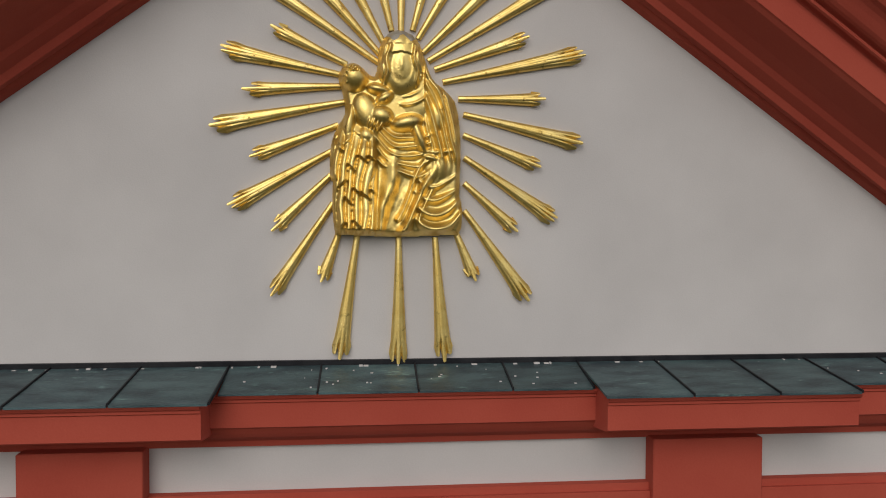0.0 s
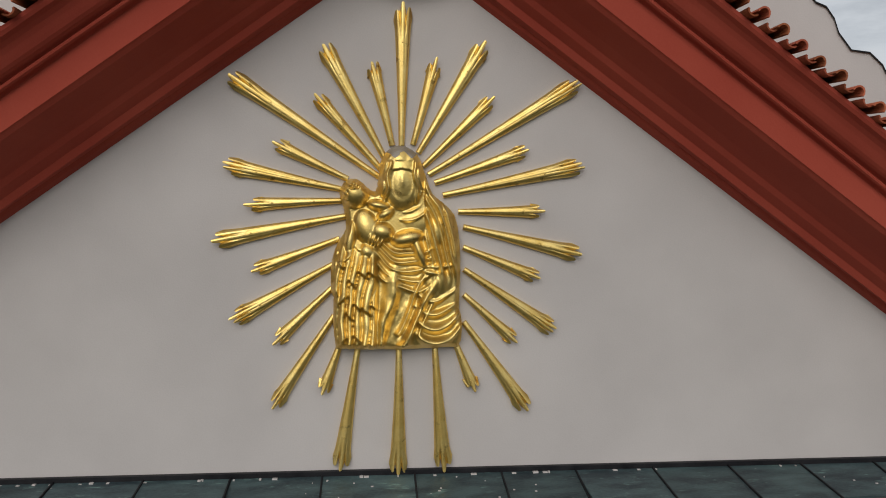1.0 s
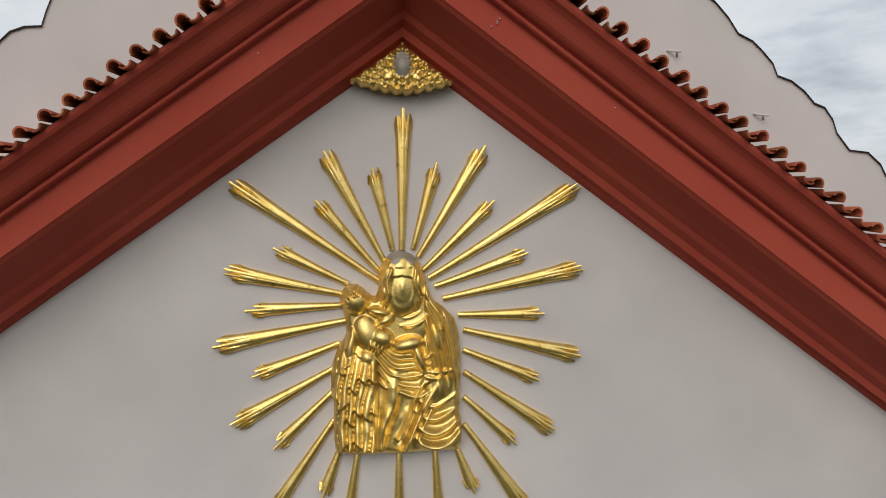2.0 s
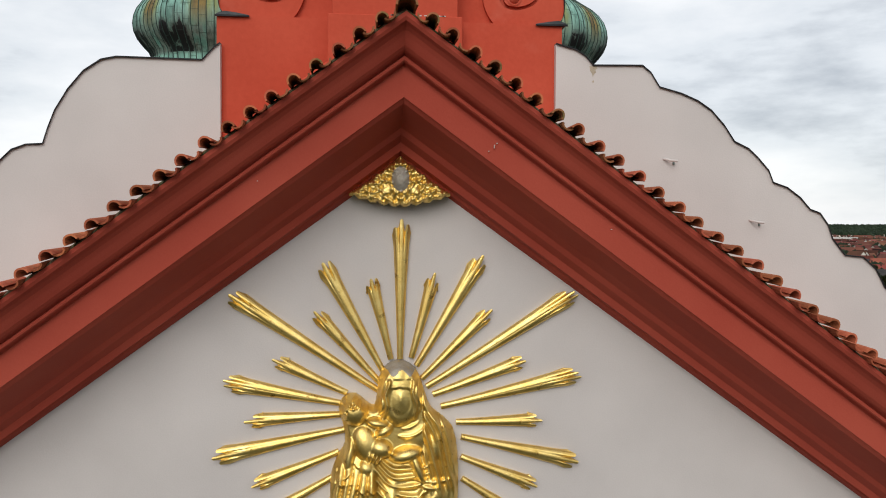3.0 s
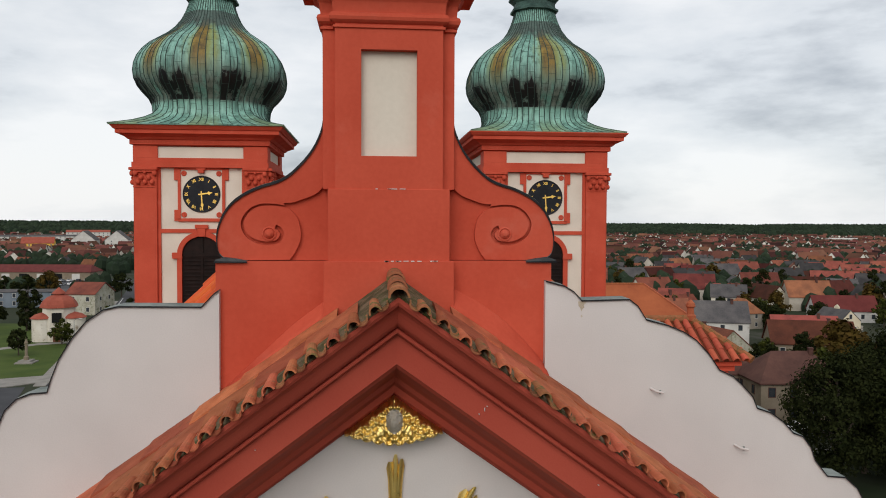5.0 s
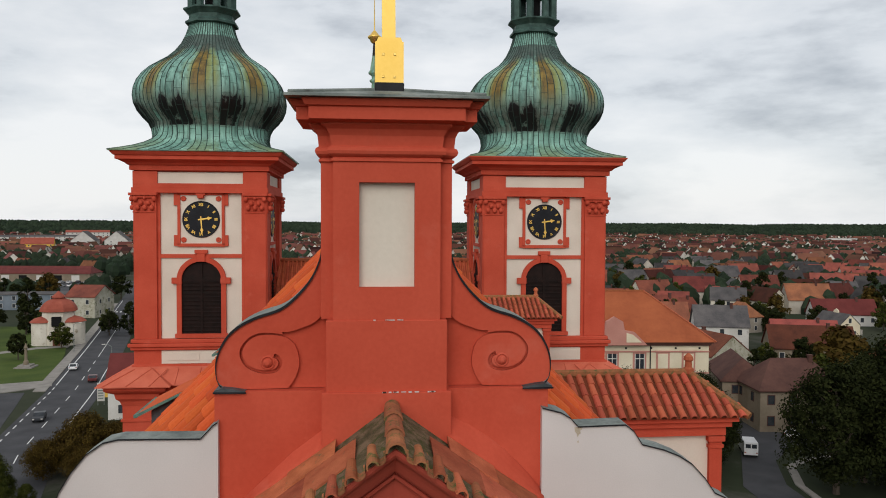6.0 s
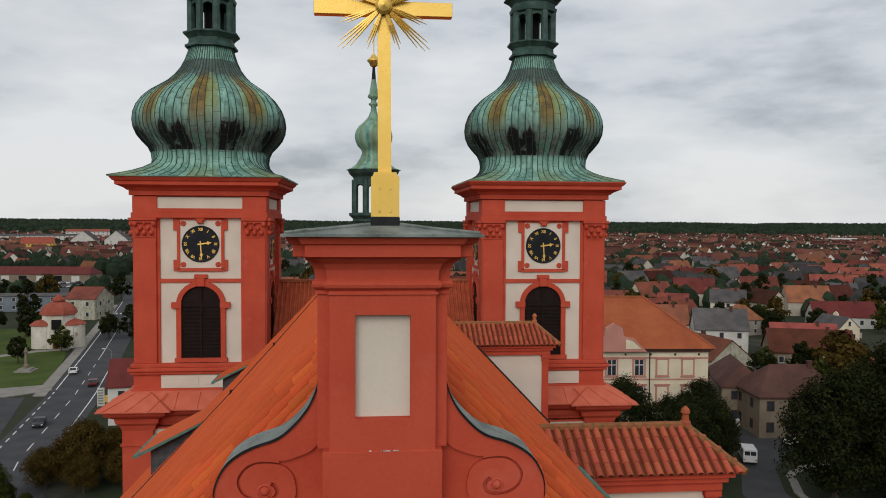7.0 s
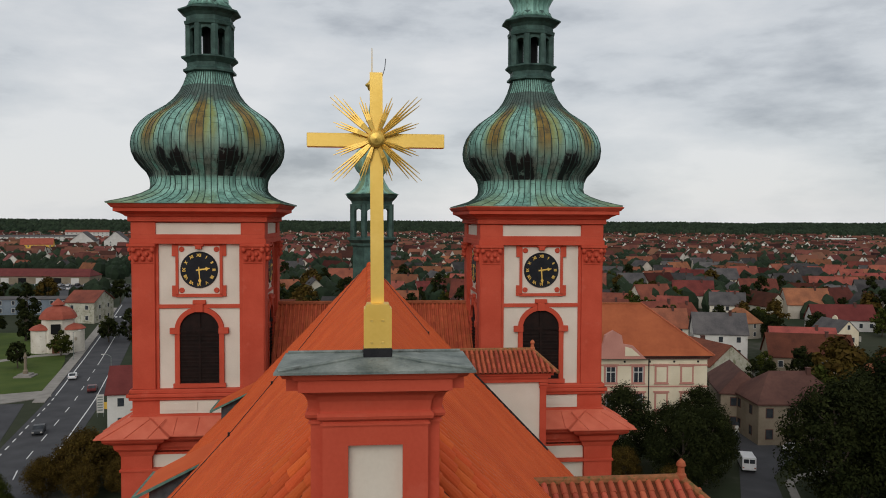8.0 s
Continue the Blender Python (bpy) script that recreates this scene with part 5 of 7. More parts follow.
        face("mid_keystone", [(-0.32, 0.32, -3.26, -3.0, 33.66, 33.86), (-0.2, 0.2, -3.30, -3.0, 33.25, 33.66)], RED2, bevel=0.02)
        arch_in = [(0.98 * math.cos(math.pi * i / 14), 32.35 + 0.92 * math.sin(math.pi * i / 14)) for i in range(15)]
        arch_out = [(1.22 * math.cos(math.pi * i / 14), 32.35 + 1.17 * math.sin(math.pi * i / 14)) for i in range(15)]
        bm = sweep([[(xo, -3.22, zo), (xi, -3.22, zi), (xi, -3.0, zi), (xo, -3.0, zo)] for (xi, zi), (xo, zo) in zip(arch_in, arch_out)], None, True, True)
        B((-1.22, -0.98, -3.22, -3.0, 29.5, 32.36), (0.98, 1.22, -3.22, -3.0, 29.5, 32.36), (-1.45, -0.96, -3.28, -3.0, 32.15, 32.45), (0.96, 1.45, -3.28, -3.0, 32.15, 32.45), (-1.3, 1.3, -3.26, -3.0, 29.4, 29.6), bm=bm)
        bm.transform(rot)
        part("arch_frame", bm, RED2, t)
        bm = prism([(-0.98, 29.6), (0.98, 29.6)] + arch_in, -3.094, -3.06)
        bm.transform(rot)
        op = part("louvred_opening", bm, SHUTTER, t, "dark louvred wooden shutters")
        for k in range(15):
            z = 29.72 + k * 0.19
            face("louvre", [(-0.95, -0.04, -3.15, -3.09, z, z + 0.05), (0.04, 0.95, -3.15, -3.09, z, z + 0.05)], SHUTTER, op)
        face("shutter_rail", [(-0.05, 0.05, -3.16, -3.09, 29.6, 33.2), (-0.98, 0.98, -3.17, -3.09, 32.25, 32.38)], SHUTTER, op)
    part("eave_cornice", rings([(3.1, 37.78), (3.42, 37.85), (3.42, 38.08), (3.5, 38.10), (3.6, 38.2), (3.85, 38.32), (3.95, 38.35), (3.95, 38.52), (4.02, 38.55), (4.14, 38.70), (4.14, 38.74)]), RED2, t)
    # dome: square at the eave, eight-sided above
    prof = [(4.22, 38.74, 1.0), (4.22, 38.80, 1.0), (3.85, 38.92, 0.95), (3.45, 39.08, 0.85), (3.15, 39.28, 0.7), (3.0, 39.5, 0.5), (2.98, 39.75, 0.32), (3.05, 40.1, 0.16), (3.22, 40.42, 0.06), (3.52, 40.72, 0.0), (3.78, 41.05, 0.0), (3.95, 41.45, 0.0), (4.0, 41.85, 0.0), (3.95, 42.25, 0.0), (3.80, 42.65, 0.0), (3.52, 43.05, 0.0), (3.15, 43.4, 0.0), (2.70, 43.7, 0.0), (2.25, 44.0, 0.0), (1.88, 44.35, 0.0), (1.58, 44.75, 0.0), (1.36, 45.2, 0.0), (1.22, 45.6, 0.0), (1.18, 45.8, 0.0)]
    N = 64

    def radius(h, sq, th):
        c, s = abs(math.cos(th)), abs(math.sin(th))
        square = h / max(c, s)
        d8 = (th + math.pi / 8) % (math.pi / 4) - math.pi / 8
        octa = h * math.cos(math.pi / 8) ** 0.35 / math.cos(d8) ** 0.75 * 0.99
        return sq * square + (1 - sq) * octa

    rows = []
    for h, z, sq in prof:
        rows.append([(radius(h, sq, 2 * math.pi * k / N) * math.cos(2 * math.pi * k / N), radius(h, sq, 2 * math.pi * k / N) * math.sin(2 * math.pi * k / N), z) for k in range(N)])
    part("dome", sweep(rows, None, True, True), DOME, t, "streaked green copper with torn black patches", smooth=True)
    seams = bmesh.new()
    for k in range(N):
        th = 2 * math.pi * k / N
        tube([(radius(h, sq, th) * math.cos(th) * 1.002, radius(h, sq, th) * math.sin(th) * 1.002, z) for h, z, sq in prof[1:]], 0.022, 4, seams)
    # welts across the sheets, staggered from one to the next
    heights = [z for h, z, sq in prof]
    for k in range(N):
        for q in range(9):
            z = 39.2 + 0.8 * q - 0.8 * ((0.37 * k) % 1.0)
            i = max(a for a in range(len(prof) - 1) if heights[a] <= max(z, heights[1]))
            f = (max(z, heights[1]) - heights[i]) / (heights[i + 1] - heights[i])
            ends = []
            for th in (2 * math.pi * k / N, 2 * math.pi * (k + 1) / N):
                rr = (1 - f) * radius(prof[i][0], prof[i][2], th) + f * radius(prof[i + 1][0], prof[i + 1][2], th)
                ends.append((1.002 * rr * math.cos(th), 1.002 * rr * math.sin(th), max(z, heights[1])))
            tube(ends, 0.007, 3, seams)
    tagged(part("dome_seams", seams, SEAM, t), kind="stuff")
    t8 = radians(22.5)
    part("dome_ring", lathe([(1.2, 45.78), (1.42, 45.84), (1.42, 45.95), (1.28, 46.02), (1.22, 46.1), (1.22, 46.3), (1.35, 46.42), (1.52, 46.55), (1.52, 46.63), (1.1, 46.7)], 8, turn=t8), COPPER_DARK, t)
    for k in range(8):
        a = radians(22.5 + 45 * k)
        part("lantern_post", tube([(1.1 * math.cos(a), 1.1 * math.sin(a), 46.6), (1.1 * math.cos(a), 1.1 * math.sin(a), 48.4)], 0.2, 6), COPPER_DARK, t)
        b = radians(45 * k)
        c, tg, nn = Vector((1.02 * math.cos(b), 1.02 * math.sin(b), 0)), Vector((-math.sin(b), math.cos(b), 0)), Vector((math.cos(b), math.sin(b), 0)) * 0.05
        rws = []
        for i in range(9):
            an = math.pi * i / 8
            u, z = 0.30 * math.cos(an), 47.85 + 0.28 * math.sin(an)
            rws.append([c + tg * u + Vector((0, 0, z)) + nn, c + tg * u + Vector((0, 0, 48.35)) + nn, c + tg * u + Vector((0, 0, 48.35)) - nn, c + tg * u + Vector((0, 0, z)) - nn])
        part("lantern_arch", sweep(rws, None, True, True), COPPER_DARK, t)
    # added black core: the lantern's dark inside put into a solid
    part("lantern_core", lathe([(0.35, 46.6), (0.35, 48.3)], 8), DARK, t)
    part("lantern_cornice", lathe([(1.15, 48.25), (1.32, 48.32), (1.36, 48.5), (1.25, 48.55), (1.25, 48.75), (1.4, 48.9), (1.68, 49.05), (1.68, 49.12), (1.2, 49.3), (1.08, 49.6)], 8, turn=t8), COPPER_DARK, t)
    part("lantern_onion", lathe([(1.25, 49.3), (1.02, 49.6), (0.98, 49.9), (1.1, 50.15), (1.3, 50.5), (1.38, 50.9), (1.3, 51.3), (1.0, 51.8), (0.6, 52.3), (0.3, 52.9), (0.15, 53.8), (0.1, 55.5)], 24), DOME, t, smooth=True)
    return t


left_tower = tower()
TY0 = 39.75 + HW
right_tower = copy_thing(left_tower, pose(9.05, TY0, -0.06, 0, 0, 90 * 0))
left_tower.location = (-8.60, TY0, 0)
for o in right_tower.children:
    if o.name.startswith("dome"):
        o.scale = (0.965, 0.965, 1)
# ---- ground, road and town ----
GRASSY = surface("town_ground", (0.016, 0.026, 0.010), (0.038, 0.042, 0.024), 0.95, 0.02, 0.3, 0.0, contrast=1.2, dirt=(0.085, 0.078, 0.068), dirt_at=0.54)
LAWN = surface("mown_lawn", (0.038, 0.064, 0.010), (0.068, 0.094, 0.018), 0.95, 0.15, 4, 0.3)
ASPHALT = surface("grey_asphalt", (0.045, 0.045, 0.049), (0.07, 0.07, 0.074), 0.9, 0.25, 8, 0.1)
PAVING = surface("pale_paving", (0.20, 0.185, 0.165), (0.28, 0.26, 0.235), 0.9, 0.5, 8, 0.1)
MARK = surface("road_marking", (0.55, 0.55, 0.54), (0.68, 0.68, 0.66), 0.8, 2, 10, 0.0)
HOUSE_WALL = surface("house_render", (0.36, 0.32, 0.25), (0.56, 0.51, 0.43), 0.9, 0.2, 3, 0.0, rand=0.4)
HOUSE_ROOF = surface("house_tiles", (0.10, 0.033, 0.024), (0.20, 0.060, 0.038), 0.9, 0.3, 3, 0.1, rand=0.75)
HOUSE_ROOF_GREY = surface("house_roof_grey", (0.04, 0.038, 0.040), (0.085, 0.078, 0.075), 0.9, 0.3, 3, 0.1, rand=0.5)
FAR_ROOF = surface("far_roofs", (0.075, 0.030, 0.024), (0.135, 0.048, 0.034), 0.9, 0.05, 0.5, 0.0, rand=0.75, island=True)
FAR_WALL = surface("far_house_render", (0.40, 0.37, 0.31), (0.72, 0.69, 0.62), 0.9, 0.05, 0.5, 0.0, rand=0.4, island=True)
GLASS_DARK = surface("dark_window_glass", (0.02, 0.024, 0.03), (0.05, 0.055, 0.06), 0.15, 1, 5, 0.0)
MAROON_ROOF = surface("maroon_roof", (0.10, 0.02, 0.018), (0.14, 0.03, 0.026), 0.7, 0.4, 3, 0.0)
CREAM = surface("cream_render", (0.60, 0.52, 0.37), (0.70, 0.62, 0.46), 0.9, 0.4, 4, 0.0)
PINK = surface("dusty_pink_trim", (0.42, 0.19, 0.15), (0.50, 0.24, 0.19), 0.9, 0.4, 4, 0.0)
SCHOOL_ROOF = surface("orange_school_tiles", (0.26, 0.068, 0.029), (0.36, 0.102, 0.042), 0.9, 0.3, 2, 0.1)
BROWN_ROOF = surface("brown_tiles", (0.065, 0.032, 0.027), (0.115, 0.055, 0.043), 0.9, 0.3, 2, 0.1)
GABLE_PLASTER = surface("stained_gable_plaster", (0.30, 0.28, 0.21), (0.48, 0.46, 0.38), 0.95, 0.5, 4, 0.0, dirt=(0.17, 0.17, 0.10), dirt_at=0.52)
OCHRE = surface("ochre_render", (0.17, 0.135, 0.095), (0.25, 0.205, 0.15), 0.9, 0.3, 3, 0.0, dirt=(0.11, 0.09, 0.065))
YELLOW = surface("yellow_render", (0.60, 0.36, 0.06), (0.68, 0.44, 0.09), 0.9, 0.2, 2, 0.0)
PALE_H = surface("white_render", (0.46, 0.44, 0.40), (0.58, 0.56, 0.52), 0.9, 0.3, 3, 0.0, dirt=(0.34, 0.31, 0.27))
CHAPEL_WALL = surface("stained_chapel_stucco", (0.50, 0.45, 0.37), (0.64, 0.60, 0.52), 0.95, 0.3, 3, 0.0, dirt=(0.30, 0.25, 0.18), dirt_at=0.58)
DOOR_BROWN = surface("brown_door_boards", (0.10, 0.04, 0.025), (0.16, 0.07, 0.04), 0.8, 1, 6, 0.0)
CHAPEL_ROOF = surface("faded_red_roof", (0.24, 0.055, 0.035), (0.32, 0.085, 0.055), 0.8, 0.4, 3, 0.0)
LEAF = [surface("foliage_%s" % w, a, b, 0.8, 0.6, 4, 0.0, rand=0.35, island=True, gloss=0.03) for w, a, b in (("dark", (0.005, 0.008, 0.003), (0.026, 0.030, 0.009)), ("green", (0.013, 0.020, 0.004), (0.062, 0.067, 0.014)), ("autumn", (0.030, 0.020, 0.006), (0.085, 0.055, 0.012)))]
BARK = surface("grey_bark", (0.05, 0.04, 0.03), (0.09, 0.07, 0.055), 0.95, 2, 12, 0.2)
FOREST = surface("far_forest", (0.010, 0.019, 0.010), (0.024, 0.036, 0.019), 0.95, 0.01, 0.1, 0.0, rand=0.25, island=True)


def rise(x, y):
    d = math.hypot(x, y)
    if d < 1500:
        return 0.0
    k = min(1.0, (d - 1500) / 1700)
    a = math.atan2(x, y)
    return k * k * (3 - 2 * k) * (15 + 5 * max(0.0, -a) * 2 + 1.2 * math.sin(a * 23) + 0.9 * math.sin(a * 51))


bm = bmesh.new()
radii = [0, 60, 150, 300, 600, 1000, 1500, 1900, 2300, 2700, 3100, 3500, 4100, 4800]
rows = []
for r in radii[1:]:
    rows.append([(r * math.sin(2 * math.pi * k / 120), r * math.cos(2 * math.pi * k / 120), rise(r * math.sin(2 * math.pi * k / 120), r * math.cos(2 * math.pi * k / 120))) for k in range(120)])
sweep(rows, bm, True, False)
bm.verts.ensure_lookup_table()
bm.faces.new(bm.verts[:120][::-1])
ground = part("ground", bm, GRASSY)
tagged(ground, "green and brown ground of gardens reaching the horizon", "ground", kind="structure")


def flat(name, pts, z, mat, label, cat, parent=None, thick=0.3):
    bm = bmesh.new()
    a = [bm.verts.new((x, y, z)) for x, y in pts]
    b = [bm.verts.new((x, y, z - thick)) for x, y in pts]
    bm.faces.new(a)
    bm.faces.new(b[::-1])
    for i in range(len(pts)):
        j = (i + 1) % len(pts)
        bm.faces.new((a[i], b[i], b[j], a[j]))
    ob = part(name, bm, mat, parent)
    return tagged(ob, label, cat, kind="structure") if not parent else ob


def along(pts, y):
    for (x0, y0), (x1, y1) in zip(pts, pts[1:]):
        if y0 <= y <= y1:
            return x0 + (x1 - x0) * (y - y0) / (y1 - y0)
    return pts[-1][0]


ROAD = [(-30, 40), (-44, 90), (-52.7, 121), (-60.5, 164.6), (-72, 217), (-85.6, 276.6), (-100, 337.7), (-124, 440), (-150, 560)]
road = flat("road", [(x - 5.6, y) for x, y in ROAD] + [(x + 5.6, y) for x, y in ROAD[::-1]], 0.05, ASPHALT, "grey asphalt road with white lane markings", "road")
flat("road", [(-70, 164), (-66, 150), (-60, 128), (-56, 100), (-90, 90), (-130, 120), (-130, 158)], 0.046, ASPHALT, "wide grey asphalt junction beside a lawn", "road")


def stripe(p, q, w):
    (x0, y0), (x1, y1) = p, q
    d = Vector((x1 - x0, y1 - y0, 0)).normalized()
    n = Vector((-d.y, d.x, 0)) * w / 2
    return [(x0 + n.x, y0 + n.y), (x1 + n.x, y1 + n.y), (x1 - n.x, y1 - n.y), (x0 - n.x, y0 - n.y)]


y = 96.0
while y < 330:
    if y > 196:
        flat("lane_line", stripe((along(ROAD, y), y), (along(ROAD, y + 8), y + 8), 0.16), 0.075, MARK, "", "", road, 0.02)
        y += 8.0
    else:
        flat("lane_line", stripe((along(ROAD, y), y), (along(ROAD, y + 4.2), y + 4.2), 0.16), 0.075, MARK, "", "", road, 0.02)
        y += 10.0
y = 96.0
while y < 350:
    ln = 2.2 if y < 168 else 9.0
    flat("edge_line", stripe((along(ROAD, y) - 4.6, y), (along(ROAD, y + ln) - 4.6, y + ln), 0.22), 0.075, MARK, "", "", road, 0.02)
    y += 4.4 if y < 168 else 9.0
for y in range(122, 196, 9):
    flat("edge_line", stripe((along(ROAD, y) + 4.0, y), (along(ROAD, y + 9) + 4.0, y + 9), 0.2), 0.075, MARK, "", "", road, 0.02)
for k in range(6):
    flat("crossing_bar", stripe((-97.5 + k * 1.5, 305), (-98.5 + k * 1.5, 309), 0.7), 0.075, MARK, "", "", road, 0.02)
flat("pavement", [(x - 5.7, y) for x, y in ROAD[3:7]] + [(x - 8.2, y) for x, y in ROAD[3:7][::-1]], 0.17, PAVING, "pale paved footway beside the road", "pavement")
flat("lawn", [(-74, 172), (-69.5, 176), (-80, 212), (-90, 240), (-93, 262), (-140, 270), (-150, 190), (-100, 172)], 0.10, LAWN, "mown green lawn round a small chapel", "lawn")
flat("pavement", [(-74, 164), (-67, 170), (-69.5, 176), (-80, 172), (-98, 168), (-98, 164)], 0.16, PAVING, "pale paved corner by the lawn", "pavement")
flat("path", [(-115, 200), (-97, 211), (-90, 219), (-83, 222), (-83.5, 225), (-91, 222.5), (-99, 214), (-117, 203)], 0.14, PAVING, "pale footpath across the lawn", "path")
flat("road", [(48, 60), (49.9, 98), (59, 117), (61, 134), (66, 150), (72, 150), (67.5, 133), (69, 120), (92, 117), (92, 106), (67, 116), (60, 108), (56, 98), (54, 60)], 0.05, ASPHALT, "grey asphalt side street", "road")
kerb = [(56.6, 92), (57.2, 98), (60.2, 105.5), (64, 108.5), (70, 110)]
flat("pavement", kerb + [(x + 0.9, y - 0.9) for x, y in kerb[::-1]], 0.17, PAVING, "pale kerb round the street corner", "pavement")
flat("lawn", [(x + 0.9, y - 0.9) for x, y in kerb] + [(75, 100), (62, 86)], 0.12, GRASSY, "worn grass under the street trees", "lawn")
flat("car_park", [(-215, 470), (-135, 462), (-128, 390), (-190, 392), (-240, 410)], 0.06, ASPHALT, "asphalt car park full of vehicles", "car park")
# ---- buildings ----


def window(parent, x, y, z, w, h, ny=-1, cross_bar=False, trim=None):
    """Window on a wall facing -y (ny=-1) or +-x (ny=+-2): frame and dark pane."""
    def bx(u0, u1, d0, d1, z0, z1):
        if abs(ny) == 1:
            return (x + u0, x + u1, *sorted((y + ny * d0, y + ny * d1)), z + z0, z + z1)
        s = ny // 2
        return (*sorted((x + s * d0, x + s * d1)), y + u0, y + u1, z + z0, z + z1)
    win = part("window", B(bx(-w / 2 - 0.12, w / 2 + 0.12, -0.05, 0.05, -0.12, h + 0.12)), trim or PALE_H, parent)
    part("pane", B(bx(-w / 2, w / 2, 0.02, 0.058, 0, h)), GLASS_DARK, win)
    if cross_bar:
        part("glazing_bar", B(bx(-0.05, 0.05, 0.05, 0.09, 0, h), bx(-w / 2, w / 2, 0.05, 0.09, h * 0.66, h * 0.66 + 0.09)), PALE_H, win)
    return win


def gable_house(w, d, h, rh, wall, roofm, n_win=3, chimney=True, hipped=0.0, label="", cat="house", group="", storeys=1, name="house", overhang=0.4, trim=None):
    """Ridge along x; origin at the middle of the base."""
    t = thing(name, (0, 0, 0), label, cat, group)
    bm = B((-w / 2, w / 2, -d / 2, d / 2, 0, h))
    if not hipped:
        sweep([[(x, -d / 2, h), (x, d / 2, h), (x, 0, h + rh)] for x in (-w / 2, w / 2)], bm, True, True)
    part("wall", bm, wall, t)
    bm = bmesh.new()
    o = overhang
    hx = w / 2 + o
    rx = hx - hipped
    e = h - o * rh / (d / 2)
    k = 0.22
    for dz in (0,):
        v = [bm.verts.new(p) for p in ((-hx, -d / 2 - o, e), (hx, -d / 2 - o, e), (hx, d / 2 + o, e), (-hx, d / 2 + o, e), (-rx, 0, h + rh + 0.05), (rx, 0, h + rh + 0.05), (-hx, -d / 2 - o, e + k), (hx, -d / 2 - o, e + k), (hx, d / 2 + o, e + k), (-hx, d / 2 + o, e + k), (-rx, 0, h + rh + k + 0.05), (rx, 0, h + rh + k + 0.05))]
        for q in ((6, 7, 11, 10), (8, 9, 10, 11), (0, 1, 7, 6), (2, 3, 9, 8), (1, 0, 4, 5), (3, 2, 5, 4)):
            bm.faces.new([v[i] for i in q])
        if hipped:
            for q in ((7, 8, 11), (9, 6, 10), (1, 2, 8, 7), (3, 0, 6, 9)):
                bm.faces.new([v[i] for i in q])
        else:
            for q in ((1, 7, 11, 5), (2, 5, 11, 8), (0, 4, 10, 6), (3, 9, 10, 4)):
                bm.faces.new([v[i] for i in q])
    roof_part = part("roof", bm, roofm, t)
    if chimney:
        cx = w * 0.22
        part("chimney", B((cx - 0.35, cx + 0.35, -0.9, -0.2, h + rh * 0.55, h + rh + 0.9), (cx - 0.42, cx + 0.42, -0.97, -0.13, h + rh + 0.75, h + rh + 0.95)), BROWN_ROOF, roof_part)
    for s in range(storeys):
        z = h / storeys * s + h / storeys * 0.32
        for i in range(n_win):
            x = -w / 2 + w * (i + 0.5) / n_win
            window(t, x, -d / 2, z, 1.1, min(1.5, h / storeys * 0.5), -1, trim=trim)
        for sx in (-2, 2):
            for yy in (-d * 0.22, d * 0.22):
                window(t, sx / 2 * w / 2, yy, z, 1.0, min(1.4, h / storeys * 0.5), sx, trim=trim)
    return t


def place(ob, x, y, rz, z=0.0, s=1.0):
    ob.matrix_basis = pose(x, y, z, 0, 0, rz) @ Matrix.Diagonal((s, s, s, 1))
    return ob


# long cream house with orange hipped roof beyond the towers
school = thing("town_house", (0, 0, 0), "large cream house with pink window frames and orange roof", "house")
part("wall", B((-19, 12.5, -6.5, 6.5, -1.4, 13.4)), CREAM, school)
part("string_course", B((-19.06, 12.56, -6.58, 6.58, 12.0, 12.25), (-19.06, 12.56, -6.58, 6.58, 8.35, 8.6)), PINK, school)
part("eaves_cornice", B((-19.3, 12.8, -6.9, 6.9, 13.2, 13.6), (-19.6, 13.1, -7.2, 7.2, 13.6, 13.85)), BROWN_ROOF, school)
bm = bmesh.new()
v = [bm.verts.new(p) for p in ((-19.9, -7.5, 13.85), (13.4, -7.5, 13.85), (13.4, 7.5, 13.85), (-19.9, 7.5, 13.85), (-13, 0, 21.9), (3.0, 0, 21.9))]
for q in ((0, 1, 5, 4), (1, 2, 5), (2, 3, 4, 5), (3, 0, 4), (3, 2, 1, 0)):
    bm.faces.new([v[i] for i in q])
part("roof", bm, SCHOOL_ROOF, school)
part("hip_ridge", tube([(13.4, -7.5, 13.9), (3, 0, 21.95)], 0.16, 6), TILE, school)
part("roof_ridge", tube([(3, 0, 21.95), (-13, 0, 21.95)], 0.16, 6), TILE, school)
for i, x in enumerate((-12.5, -8.3, -4.1, 0.6, 4.6, 9.0)):
    for z in (9.2, 4.6, 0.9):
        blind = i >= 4
        win = part("window", B((x - 1.15, x + 1.15, -6.62, -6.4, z - 0.2, z + 3.0), (x - 1.35, x + 1.35, -6.78, -6.4, z + 2.85, z + 3.1), (x - 1.25, x + 1.25, -6.7, -6.4, z - 0.35, z - 0.15)), PINK, school)
        part("pane", B((x - 0.85, x + 0.85, -6.66, -6.6, z + 0.05, z + 2.6)), CREAM if blind else GLASS_DARK, win)
        if not blind:
            part("glazing_bar", B((x - 0.85, x + 0.85, -6.72, -6.655, z + 1.7, z + 1.85), (x - 0.06, x + 0.06, -6.72, -6.655, z + 0.05, z + 2.6), (x - 0.85, x - 0.72, -6.72, -6.655, z + 0.05, z + 2.6), (x + 0.72, x + 0.85, -6.72, -6.655, z + 0.05, z + 2.6)), PALE_H, win)
for x in (-10.4, -6.2, -1.7, 2.6, 6.8, 10.9):
    part("attic_vent", B((x - 0.18, x + 0.18, -6.56, -6.4, 12.55, 12.9), bevel=0.05), DARK, school)
